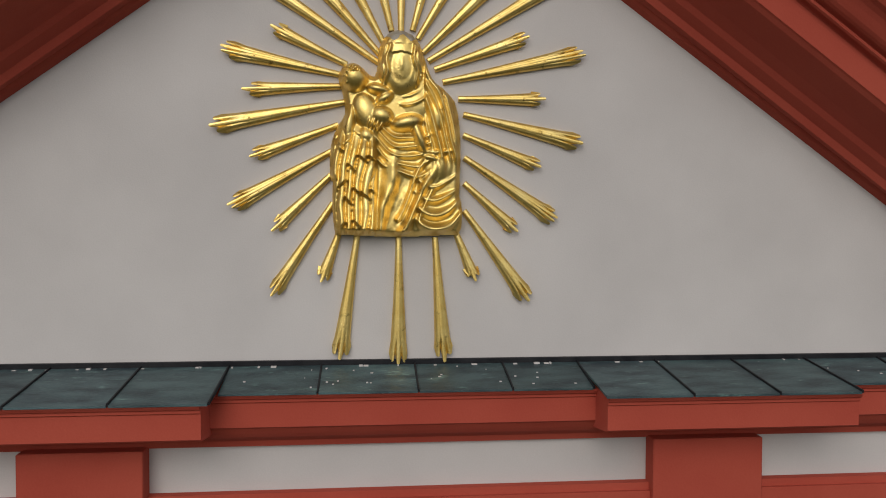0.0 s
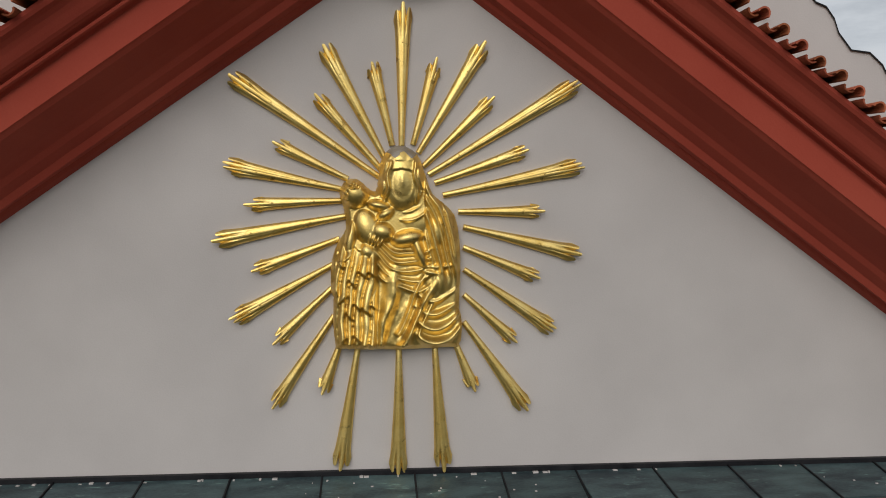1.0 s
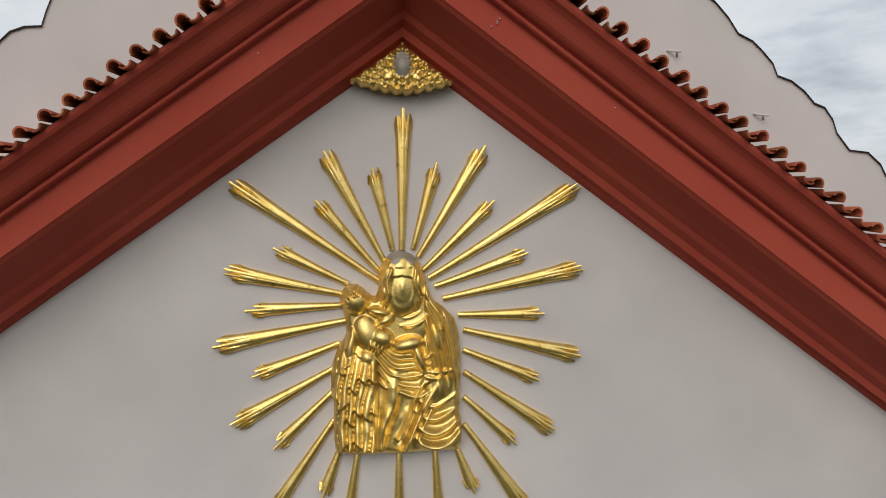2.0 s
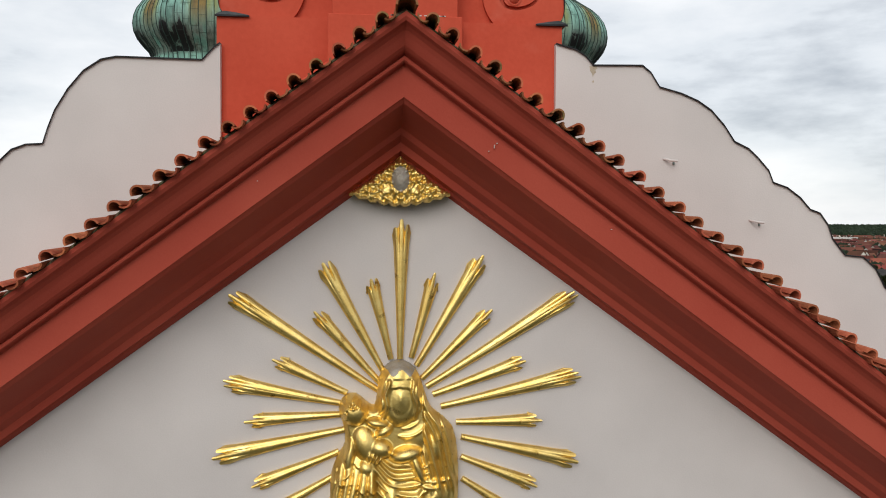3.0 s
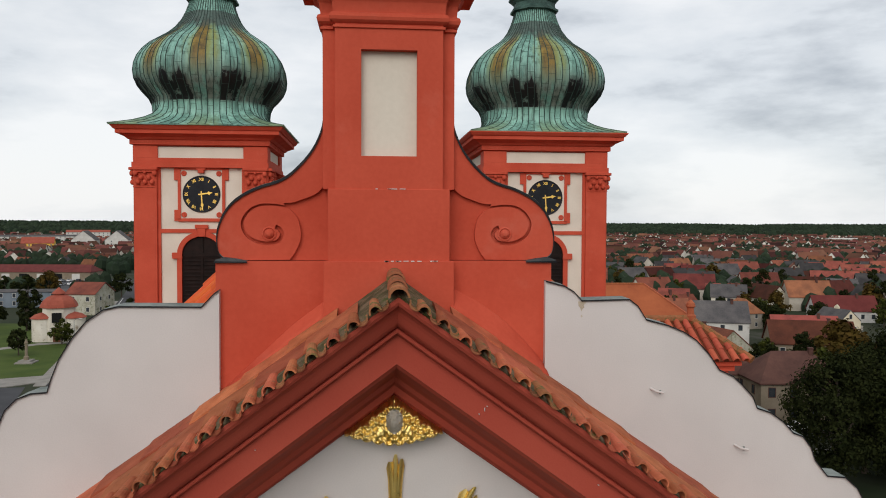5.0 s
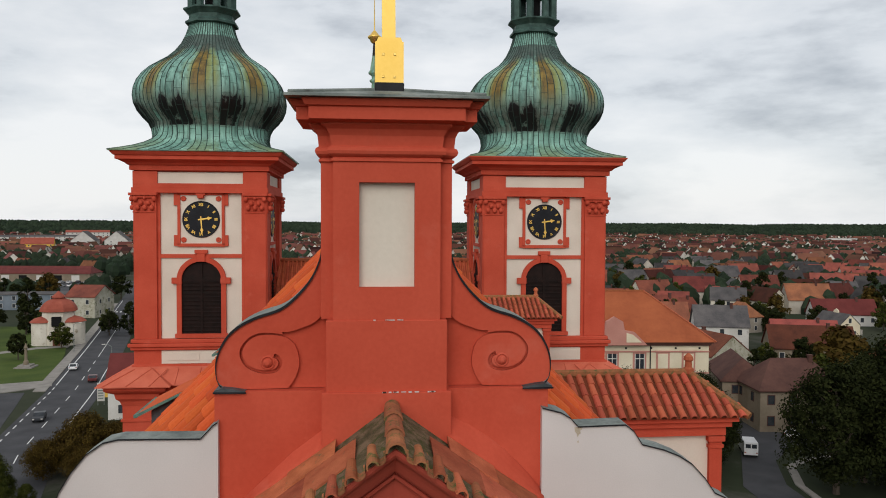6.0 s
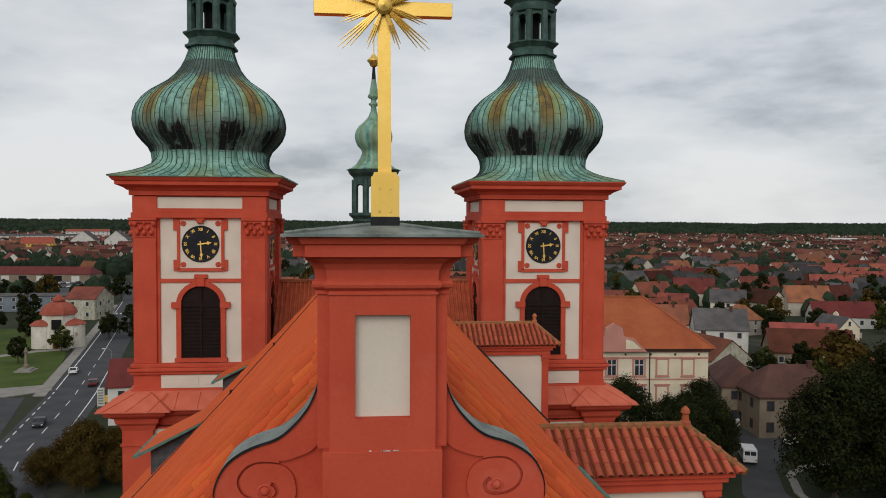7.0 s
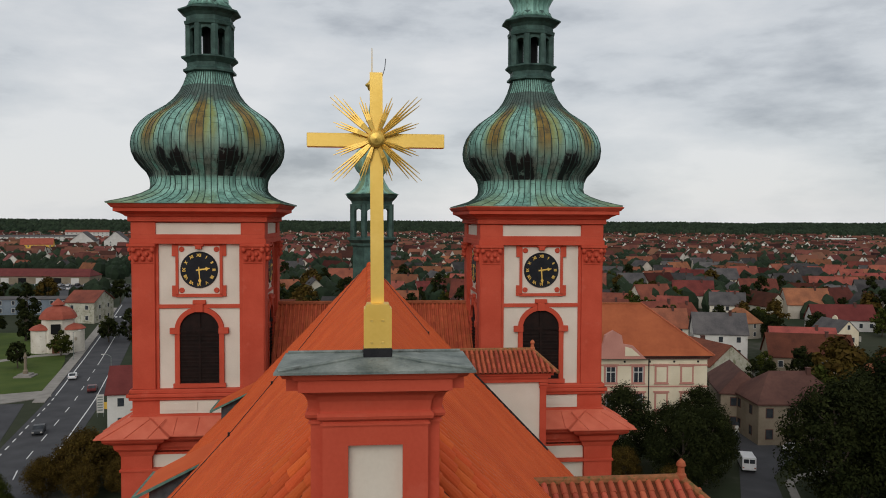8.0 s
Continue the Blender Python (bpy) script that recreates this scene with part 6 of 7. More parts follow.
part("gablet", prism([(-9.5, 13.4), (1.6, 13.4), (-0.6, 15.6), (-2.3, 15.9), (-2.6, 17.4), (-4.0, 18.2), (-5.4, 17.4), (-5.7, 15.9), (-7.4, 15.6)], -7.75, -6.9), PINK, school)
part("gablet_panel", prism([(-2.0, 13.9), (0.6, 13.9), (-0.9, 15.2), (-2.0, 15.5)], -7.82, -7.74), CREAM, school)
part("downpipe", tube([(2.4, -6.7, 13.4), (2.4, -6.7, 0.0)], 0.09, 6), BLACK, school)
place(school, 45.4, 133, -3.5, 1.3)

# corner house with brown roof
corner = gable_house(15, 11, 7.2, 4.2, OCHRE, BROWN_ROOF, 4, True, 4.5, "two-storey ochre corner house with brown hipped roof", "house", storeys=2, trim=BROWN_ROOF)
place(corner, 73.5, 128.5, -4)
wing_h = gable_house(16, 8, 7.0, 3.4, OCHRE, BROWN_ROOF, 5, False, 3.0, "ochre side range of the corner house", "house", storeys=2, trim=BROWN_ROOF)
place(wing_h, 69.5, 140, 75)
h2 = gable_house(15, 11.5, 5.2, 4.4, GABLE_PLASTER, HOUSE_ROOF, 0, True, 0, "house with a bare stained plaster gable end", "house", overhang=0.15)
part("gable_pilaster", B((-7.62, -7.4, -0.5, 0.5, 0, 9.0)), GABLE_PLASTER, h2)
place(h2, 80, 174, 104)
h3 = gable_house(14, 10, 7.0, 5.0, PALE_H, HOUSE_ROOF_GREY, 3, True, 0, "pale house with a dark grey roof", "house", storeys=2)
place(h3, 98, 208, -16)
h4 = gable_house(21, 8, 4.2, 4.6, PALE_H, MAROON_ROOF, 6, True, 0, "long low white house with dark red roof", "house")
place(h4, 164, 254, -9)
h5 = gable_house(12, 9, 7.5, 0.6, PALE_H, HOUSE_ROOF_GREY, 3, False, 0, "white house with a flat grey roof", "house", storeys=2)
place(h5, 212, 346, -10)
h6 = gable_house(17, 9, 3.6, 4.5, HOUSE_WALL, HOUSE_ROOF, 4, True, 0, "low house with red tile roof", "house")
place(h6, 121, 205, -17)
h7 = gable_house(20, 10, 4.0, 5.0, OCHRE, HOUSE_ROOF, 4, True, 0, "low barn with faded tile roof", "house")
place(h7, 112, 187, -16)
h8 = gable_house(11, 7.5, 4.6, 3.2, CREAM, HOUSE_ROOF_GREY, 0, False, 0, "small house with a curved cream gable", "house", overhang=0.1)
part("curved_gable", prism([(-3.9, 4.4), (-3.9, 5.4), (-3.0, 5.7), (-2.2, 6.8), (-1.2, 7.6), (-0.9, 8.6), (0.0, 9.2), (0.9, 8.6), (1.2, 7.6), (2.2, 6.8), (3.0, 5.7), (3.9, 5.4), (3.9, 4.4)], -0.15, 0.15), CREAM, h8)
h8.children[-1].matrix_basis = pose(-5.6, 0, 0, 0, 0, -90)
window(h8, -5.52, 0.0, 5.4, 0.9, 1.3, -2)
place(h8, 143, 224, 100)
# white gatehouse by the road
gate = gable_house(9, 10, 7.0, 3.8, PALE_H, MAROON_ROOF, 2, False, 0, "white house with deep red roof beside the road", "house", storeys=2)
place(gate, -42.2, 146, 8)
gate2 = gable_house(10, 7, 4.5, 3.0, PALE_H, MAROON_ROOF, 2, False, 0, "low outbuilding with red roof", "house")
place(gate2, -47, 170, 80)
beige = gable_house(11, 14, 7.6, 3.6, GABLE_PLASTER, HOUSE_ROOF, 2, False, 0, "beige house with orange tile roof", "house", storeys=2)
place(beige, -102.5, 296, -10)
yellow = gable_house(30, 14, 11, 6, YELLOW, CHAPEL_ROOF, 6, False, 0, "large yellow house with red roof", "house", storeys=3)
place(yellow, -337, 828, 14)
for k, (x, y) in enumerate(((-312, 890), (-280, 900))):
    place(gable_house(34, 24, 13, 10, PALE_H, HOUSE_ROOF_GREY, 6, False, 0, "white apartment house with steep grey roof", "house", "apartment houses", storeys=4), x, y, 100)
place(gable_house(150, 14, 12, 2, PALE_H, HOUSE_ROOF_GREY, 24, False, 0, "long pale apartment block", "apartment block", storeys=4), -480, 1130, 16)
place(gable_house(60, 16, 17, 3, PALE_H, CHAPEL_ROOF, 10, False, 0, "pale block with pinkish roof", "apartment block", storeys=5), -420, 1210, 16)
shop = gable_house(75, 16, 4.8, 3.6, OCHRE, MAROON_ROOF, 0, False, 3, "long low shop with dull maroon roof", "shop")
for k in range(7):
    part("loading_door", B((-33 + 10 * k, -28.5 + 10 * k, -8.08, -7.9, 0.2, 3.8)), DARK if k % 2 else PALE_H, shop)
place(shop, -194.5, 468, -5.5)
lowb = gable_house(38, 12, 6, 0.5, surface("blue_grey_panels", (0.12, 0.15, 0.18), (0.18, 0.21, 0.24), 0.6, 0.3, 2, 0.0), HOUSE_ROOF_GREY, 8, False, 0, "blue-grey office building with flat roof", "office", storeys=2)
place(lowb, -136, 322, 2)

place(gable_house(70, 24, 8, 1.5, PALE_H, PALE_H, 0, False, 0, "long white warehouse at the edge of town", "warehouse"), 140, 1780, 0)
place(gable_house(58, 22, 9, 1.5, PALE_H, PALE_H, 0, False, 0, "wide white hall among the far houses", "hall"), 770, 1185, -10)

# small round-cornered chapel on the lawn
chapel = thing("chapel", (0, 0, 0), "weathered white chapel with faded red domed roof", "chapel")
part("wall", lathe([(6.6, 0), (6.6, 9.4)], 8, turn=radians(22.5)), CHAPEL_WALL, chapel)
for ax_ in (-5.4, 5.4):
    part("apse", lathe([(4.3, 0), (4.3, 8.7), (4.5, 8.8), (4.5, 9.1)], 16, (ax_, -1.5)), CHAPEL_WALL, chapel)
    part("apse_roof", lathe([(4.85, 9.05), (4.85, 9.2), (3.2, 10.5), (0.2, 11.4)], 16, (ax_, -1.5)), CHAPEL_ROOF, chapel)
part("drum", lathe([(6.1, 9.3), (6.1, 12.8), (6.4, 13.0), (6.4, 13.3)], 8, turn=radians(22.5)), CHAPEL_WALL, chapel)
part("roof", lathe([(7.1, 13.2), (7.1, 13.4), (6.7, 14.6), (5.8, 16.0), (4.4, 17.2), (2.6, 17.9), (2.2, 18.0)], 8, turn=radians(22.5)), CHAPEL_ROOF, chapel)
part("lantern", lathe([(2.0, 17.9), (2.0, 18.5), (2.7, 18.5), (2.4, 19.0), (1.0, 20.2), (0.1, 21.0)], 8, turn=radians(22.5)), CHAPEL_ROOF, chapel)
part("doorway", prism([(-1.3, 0.1)] + arc_pts(0, 4.4, 1.3, 180, 0, 8) + [(1.3, 0.1)], -6.75, -5.5), DOOR_BROWN, chapel, "brown arched door")
part("upper_opening", B((-1.7, 1.7, -6.6, -5.0, 7.6, 11.4), bevel=0.15), DARK, chapel)
place(chapel, -88.0, 229, 12, 0, 0.72)

# monument on the paved corner
mon = thing("stone_monument", (0, 0, 0), "small grey stone monument on the lawn edge", "monument")
part("steps", B((-2, 2, -2, 2, 0.05, 0.4), (-1.4, 1.4, -1.4, 1.4, 0.4, 0.8)), PAVING, mon)
part("column", lathe([(0.6, 0.8), (0.6, 1.6), (0.35, 1.8), (0.3, 4.6), (0.5, 4.8), (0.3, 5.2), (0.1, 5.9)], 10), OCHRE, mon)
place(mon, -81.5, 192, 0)

# generic houses of the town, copied from a few built ones
kinds = []
for i, (w, d, h, rh, wall, roofm, st, hip) in enumerate(((12, 9, 4.0, 5.0, HOUSE_WALL, HOUSE_ROOF, 1, 0), (15, 10, 5.8, 5.5, HOUSE_WALL, HOUSE_ROOF, 2, 0), (10, 10, 5.6, 4.4, HOUSE_WALL, HOUSE_ROOF, 2, 3.2), (18, 9, 3.8, 4.8, HOUSE_WALL, HOUSE_ROOF, 1, 0), (12, 10, 6.0, 4.0, HOUSE_WALL, HOUSE_ROOF_GREY, 2, 0), (14, 9, 3.6, 5.2, HOUSE_WALL, HOUSE_ROOF, 1, 1.8))):
    kinds.append(gable_house(w, d, h, rh, wall, roofm, 3, True, hip, "plain rendered house with pitched %s roof" % ("grey" if roofm is HOUSE_ROOF_GREY else "red tile"), "house", "houses of the town", storeys=st))
plain = []
for i, (w, d, h, rh, roofm) in enumerate(((12, 9, 4.5, 5.0, HOUSE_ROOF), (16, 10, 5.5, 5.5, HOUSE_ROOF), (13, 10, 6.0, 4.2, HOUSE_ROOF_GREY), (11, 9, 5.0, 4.5, HOUSE_ROOF_GREY), (20, 10, 4.5, 5.0, HOUSE_ROOF))):
    plain.append(gable_house(w, d, h, rh, HOUSE_WALL, roofm, 0, True, 0, "distant rendered house with pitched roof", "house", "distant houses of the town"))
    for o in [c for c in plain[-1].children if c.name.startswith("window")]:
        for c in list(o.children):
            bpy.data.objects.remove(c)
        bpy.data.objects.remove(o)

KEEP_OFF = [(46, 133, 26), (74, 128, 20), (70, 142, 17), (80, 174, 14), (98, 208, 13), (164, 254, 17), (212, 346, 12), (121, 205, 13), (112, 187, 16), (143, 224, 10), (-42, 146, 16), (-47, 170, 12), (-102, 296, 18), (-337, 828, 45), (-296, 895, 60), (-195, 468, 48), (-175, 430, 62), (-136, 322, 32), (-88, 231, 30), (-110, 215, 48), (-480, 1130, 85), (-420, 1210, 50), (58, 118, 14)]


def is_free(x, y, pad):
    if any(math.hypot(x - a, y - b) < r + pad for a, b, r in KEEP_OFF):
        return False
    if y < 600 and abs(x - along(ROAD, max(y, 40))) < 17 + pad:
        return False
    return True


rng2 = random.Random(11)
used = set()
spots = []
r = 165.0
while r < 620:
    stepa = (15 + r * 0.006) / r
    a = radians(-33) + rng2.uniform(0, stepa)
    while a < radians(42):
        x, y = (r + rng2.uniform(-6, 6)) * math.sin(a), (r + rng2.uniform(-6, 6)) * math.cos(a)
        if rng2.random() < (0.86 if a > 0 else 0.62) and is_free(x, y, 8):
            spots.append((x, y, r))
        a += stepa * rng2.uniform(0.85, 1.5)
    r += 17 + r * 0.018
for x, y, r in spots:
    pool = kinds if r < 330 else plain
    src = rng2.choice(pool)
    ang = rng2.choice((0, 90, 0, 180)) + rng2.choice((-22, 14, -8)) + rng2.uniform(-6, 6)
    sc = rng2.uniform(0.85, 1.12)
    if src.name not in used:
        used.add(src.name)
        place(src, x, y, ang, 0, sc)
    else:
        copy_thing(src, pose(x, y, 0, 0, 0, ang) @ Matrix.Diagonal((sc, sc, sc, 1)))
for o in kinds + plain:
    if o.name not in used:
        place(o, rng2.uniform(300, 350), rng2.uniform(420, 460), 0)

# farther roofs, beyond counting
far_bm_w, far_bm_r = bmesh.new(), bmesh.new()
rng3 = random.Random(23)
for k in range(2600):
    a = radians(rng3.uniform(-34, 42))
    r = 630 + 1150 * rng3.random() ** 0.85
    x, y = r * math.sin(a), r * math.cos(a)
    w, d, h, rh = rng3.uniform(9, 18), rng3.uniform(8, 11), rng3.uniform(4, 7), rng3.uniform(4, 6)
    m = Matrix.Translation((x, y, rise(x, y))) @ Matrix.Rotation(rng3.uniform(0, 3.14), 4, "Z")
    vs = [far_bm_w.verts.new(m @ Vector(p)) for p in ((-w / 2, -d / 2, 0), (w / 2, -d / 2, 0), (w / 2, d / 2, 0), (-w / 2, d / 2, 0), (-w / 2, -d / 2, h), (w / 2, -d / 2, h), (w / 2, d / 2, h), (-w / 2, d / 2, h), (-w / 2, 0, h + rh), (w / 2, 0, h + rh))]
    for q in ((0, 1, 5, 4), (1, 2, 6, 9, 5), (2, 3, 7, 6), (3, 0, 4, 8, 7)):
        far_bm_w.faces.new([vs[i] for i in q])
    vs = [far_bm_r.verts.new(m @ Vector(p)) for p in ((-w / 2 - 0.4, -d / 2 - 0.5, h - 0.3), (w / 2 + 0.4, -d / 2 - 0.5, h - 0.3), (w / 2 + 0.4, d / 2 + 0.5, h - 0.3), (-w / 2 - 0.4, d / 2 + 0.5, h - 0.3), (-w / 2 - 0.4, 0, h + rh + 0.2), (w / 2 + 0.4, 0, h + rh + 0.2))]
    for q in ((0, 1, 5, 4), (2, 3, 4, 5)):
        far_bm_r.faces.new([vs[i] for i in q])
ft = thing("far_town", (0, 1200, 0), "far rooftops of the town among trees", "town", kind="stuff")
tagged(part("far_walls", far_bm_w, FAR_WALL, ft, recalc=False), kind="stuff")
tagged(part("far_roofs", far_bm_r, FAR_ROOF, ft, recalc=False), kind="stuff")
# ---- trees ----


def tree(height, spread, seed, leaf_mat, n_clump=46, leaves=46, size=0.42, name="tree", label="", low=0.18):
    """Tapered trunk, forked limbs and a crown of many leaf clumps with gaps."""
    r = random.Random(seed)
    t = thing(name, (0, 0, 0), label, "tree", "trees of the town")
    th = height * 0.45
    bm = tube([(0, 0, 0), (0.1 * r.uniform(-1, 1), 0.1, th * 0.5), (0.2 * r.uniform(-1, 1), 0, th), (0, 0, height * 0.8)], [height * 0.03, height * 0.022, height * 0.016, 0.03], 7)
    tips = []
    for k in range(9):
        a = 2.4 * k + r.uniform(-0.3, 0.3)
        z0 = height * (low + 0.06 * k)
        reach = spread * r.uniform(0.5, 0.9) * (1 - 0.5 * k / 9)
        tip = Vector((reach * math.cos(a), reach * math.sin(a), z0 + height * r.uniform(0.15, 0.32)))
        tube([(0, 0, z0), (tip.x * 0.5, tip.y * 0.5, z0 + (tip.z - z0) * 0.7), tip], [height * 0.012, height * 0.008, 0.03], 5, bm)
        tips.append(tip)
    part("trunk", bm, BARK, t)
    verts, faces = [], []
    for c in range(n_clump):
        u = r.uniform(0, 2 * math.pi)
        q = r.random() ** 0.6
        zz = low + (1 - low) * r.random() ** 0.85
        prof = math.sin(math.pi * min(1, max(0.0, (zz - low) / (1 - low)) ** 0.8 * 0.92 + 0.07)) ** 0.6
        rad = spread * prof * (0.35 + 0.65 * q)
        ctr = Vector((rad * math.cos(u), rad * math.sin(u), height * zz)) if c >= len(tips) else tips[c]
        cr = spread * r.uniform(0.20, 0.36)
        for _ in range(leaves):
            d = Vector((r.gauss(0, 1), r.gauss(0, 1), r.gauss(0, 0.75))).normalized() * cr * r.uniform(0.55, 1.05)
            p = ctr + d
            if p.z < height * low * 0.6:
                continue
            nrm_ = (d.normalized() + Vector((r.uniform(-0.6, 0.6), r.uniform(-0.6, 0.6), r.uniform(-0.2, 0.8)))).normalized()
            ta = nrm_.orthogonal().normalized()
            ta.rotate(Matrix.Rotation(r.uniform(0, 6.28), 3, nrm_))
            tb_ = nrm_.cross(ta)
            s = size * r.uniform(0.6, 1.3)
            i = len(verts)
            verts.extend((p - ta * s, p - tb_ * s * 0.55 + nrm_ * 0.05, p + ta * s, p + tb_ * s * 0.55 + nrm_ * 0.05))
            faces.append((i, i + 1, i + 2, i + 3))
    me = bpy.data.meshes.new("crown")
    me.from_pydata(verts, [], faces)
    me.materials.append(leaf_mat)
    o = new("crown", me)
    o.parent = t
    return t


BIG = [tree(15, 6.2, 1, LEAF[0], 95, 150, 0.23, label="tall dark green broadleaf tree"), tree(14, 5.8, 2, LEAF[1], 90, 150, 0.23, label="broad green tree with uneven crown"), tree(12, 5.6, 3, LEAF[2], 90, 150, 0.22, label="tree turning brown and olive in autumn")]
SMALL = [tree(8, 3.4, 4, LEAF[0], 40, 40, 0.42, label="small dark green garden tree"), tree(9, 3.8, 5, LEAF[1], 40, 40, 0.44, label="small leafy green garden tree"), tree(11, 3.0, 6, LEAF[0], 44, 40, 0.42, label="narrow dark green upright tree", low=0.08), tree(7, 3.2, 7, LEAF[2], 36, 40, 0.42, label="small olive brown garden tree")]
placed = set()


def plant(src, x, y, s=1.0, rz=0.0, z=0.0):
    m = pose(x, y, z, 0, 0, rz) @ Matrix.Diagonal((s, s, s, 1))
    if src.name in placed:
        return copy_thing(src, m)
    placed.add(src.name)
    src.matrix_basis = m
    return src


# the near trees round the church square
for k, x, y, s in ((2, -39.5, 110, 0.7), (2, -34.5, 112, 0.7), (2, -44, 108, 0.62), (1, -47, 99, 0.45), (1, -42, 98, 0.45), (1, -53, 99, 0.42), (2, -38, 106, 0.6), (2, -33.5, 108, 0.6), (1, -44, 97, 0.46), (1, -50, 95, 0.44), (2, -41.5, 113, 0.74), (2, -36.5, 115, 0.72), (2, -33, 118, 0.62), (2, -45, 111, 0.56), (1, -46, 102, 0.44), (1, -51, 102, 0.40), (1, -56, 100, 0.38), (2, -39, 119, 0.55), (0, 67, 98, 1.05), (0, 73, 101, 1.15), (0, 68, 92, 1.05), (1, 80, 104, 1.05), (0, 80, 96, 1.2), (0, 60.5, 94, 1.02), (0, 44.5, 110, 0.64), (0, 39, 114, 0.76), (2, 36, 106, 0.66), (0, 49.5, 112, 0.58), (1, 31, 112, 0.6), (0, 43, 101, 0.72), (0, 54, 121, 0.64), (0, 58.5, 136, 0.66), (1, 38, 119, 0.72), (2, 40, 98, 0.62), (0, 86, 116, 0.9), (0, 48.5, 106, 0.66), (0, 52, 112, 0.55), (0, 75, 92, 1.1)):
    plant(BIG[k], x, y, s, k * 70 + x * 13)
# trees of the lawn and the road
for k, x, y, s in ((0, -88, 203, 0.8), (1, -84, 220, 0.75), (0, -112, 236, 1.15), (2, -105, 248, 0.9), (0, -118, 226, 1.2), (0, -106, 216, 0.8), (2, -73.5, 246, 1.0), (0, -79, 244, 1.1), (1, -82, 252, 1.0), (0, -120, 262, 1.1), (1, -104, 258, 0.95), (0, -112, 206, 0.7), (0, -77, 330, 1.5), (1, -84, 352, 1.6), (0, -72, 308, 1.5), (1, -68, 290, 1.5), (0, -60, 262, 1.5), (0, -58, 238, 1.4), (1, -97, 370, 1.5), (0, -104, 395, 1.6), (0, -66, 270, 1.3), (0, -110, 356, 1.6)):
    plant(SMALL[k], x, y, s, x * 31)
rng4 = random.Random(31)
count = 0
while count < 300:
    a = radians(rng4.uniform(-33, 42))
    r = 150 + 300 * rng4.random() ** 0.9
    x, y = r * math.sin(a), r * math.cos(a)
    if not is_free(x, y, -3):
        continue
    plant(SMALL[rng4.choice((0, 0, 1, 2, 3))], x, y, rng4.uniform(0.7, 1.5), rng4.uniform(0, 360))
    count += 1


def canopy(bm_v, bm_f, x, y, z, rad, hgt, r):
    """A rough low tree shape for far woods."""
    i = len(bm_v)
    ringn = 6
    bm_v.append((x + r.uniform(-1, 1), y, z + hgt))
    for lev, (f, hh) in enumerate(((0.62, 0.78), (1.0, 0.4), (0.8, 0.0))):
        for k in range(ringn):
            a = 2 * math.pi * k / ringn + r.uniform(-0.3, 0.3)
            q = rad * f * r.uniform(0.8, 1.2)
            bm_v.append((x + q * math.cos(a), y + q * math.sin(a), z + hgt * hh * r.uniform(0.9, 1.1)))
    for k in range(ringn):
        n_ = (k + 1) % ringn
        bm_f.append((i, i + 1 + k, i + 1 + n_))
        for lev in (0, 1):
            b0 = i + 1 + lev * ringn
            bm_f.append((b0 + k, b0 + ringn + k, b0 + ringn + n_, b0 + n_))


def woods(name, n, r0, r1, hgt, mat, label, seed, power=1.0, a0=-35, a1=44):
    r = random.Random(seed)
    vs, fs = [], []
    for k in range(n):
        a = radians(r.uniform(a0, a1))
        d = r0 + (r1 - r0) * r.random() ** power
        x, y = d * math.sin(a), d * math.cos(a)
        if d < 1000 and not is_free(x, y, -2):
            continue
        h = hgt * r.uniform(0.7, 1.15)
        canopy(vs, fs, x, y, rise(x, y) - 0.3, h * r.uniform(0.32, 0.55), h, r)
    me = bpy.data.meshes.new(name)
    me.from_pydata(vs, [], fs)
    me.materials.append(mat)
    return tagged(new(name, me), label, "woods", kind="stuff")


woods("garden_trees", 5200, 330, 980, 9.5, FOREST, "dark garden trees between the houses", 47)
woods("far_trees", 13000, 850, 1900, 10, FOREST, "dark trees between the far rooftops", 41)
woods("forest", 12000, 1700, 3500, 17, FOREST, "dark pine forest along the horizon", 43, 0.9)

# ---- vehicles ----
PAINTS = {k: surface("car_paint_" + k, a, b, 0.3, 2, 10, 0.0) for k, a, b in (("white", (0.62, 0.62, 0.62), (0.7, 0.7, 0.7)), ("black", (0.02, 0.022, 0.026), (0.035, 0.037, 0.04)), ("maroon", (0.09, 0.02, 0.022), (0.12, 0.03, 0.03)), ("yellow", (0.7, 0.45, 0.02), (0.75, 0.5, 0.04)), ("silver", (0.35, 0.36, 0.37), (0.42, 0.43, 0.44)))}
RUBBER = surface("tyre_rubber", (0.015, 0.015, 0.015), (0.03, 0.03, 0.03), 0.9, 5, 30, 0.0)


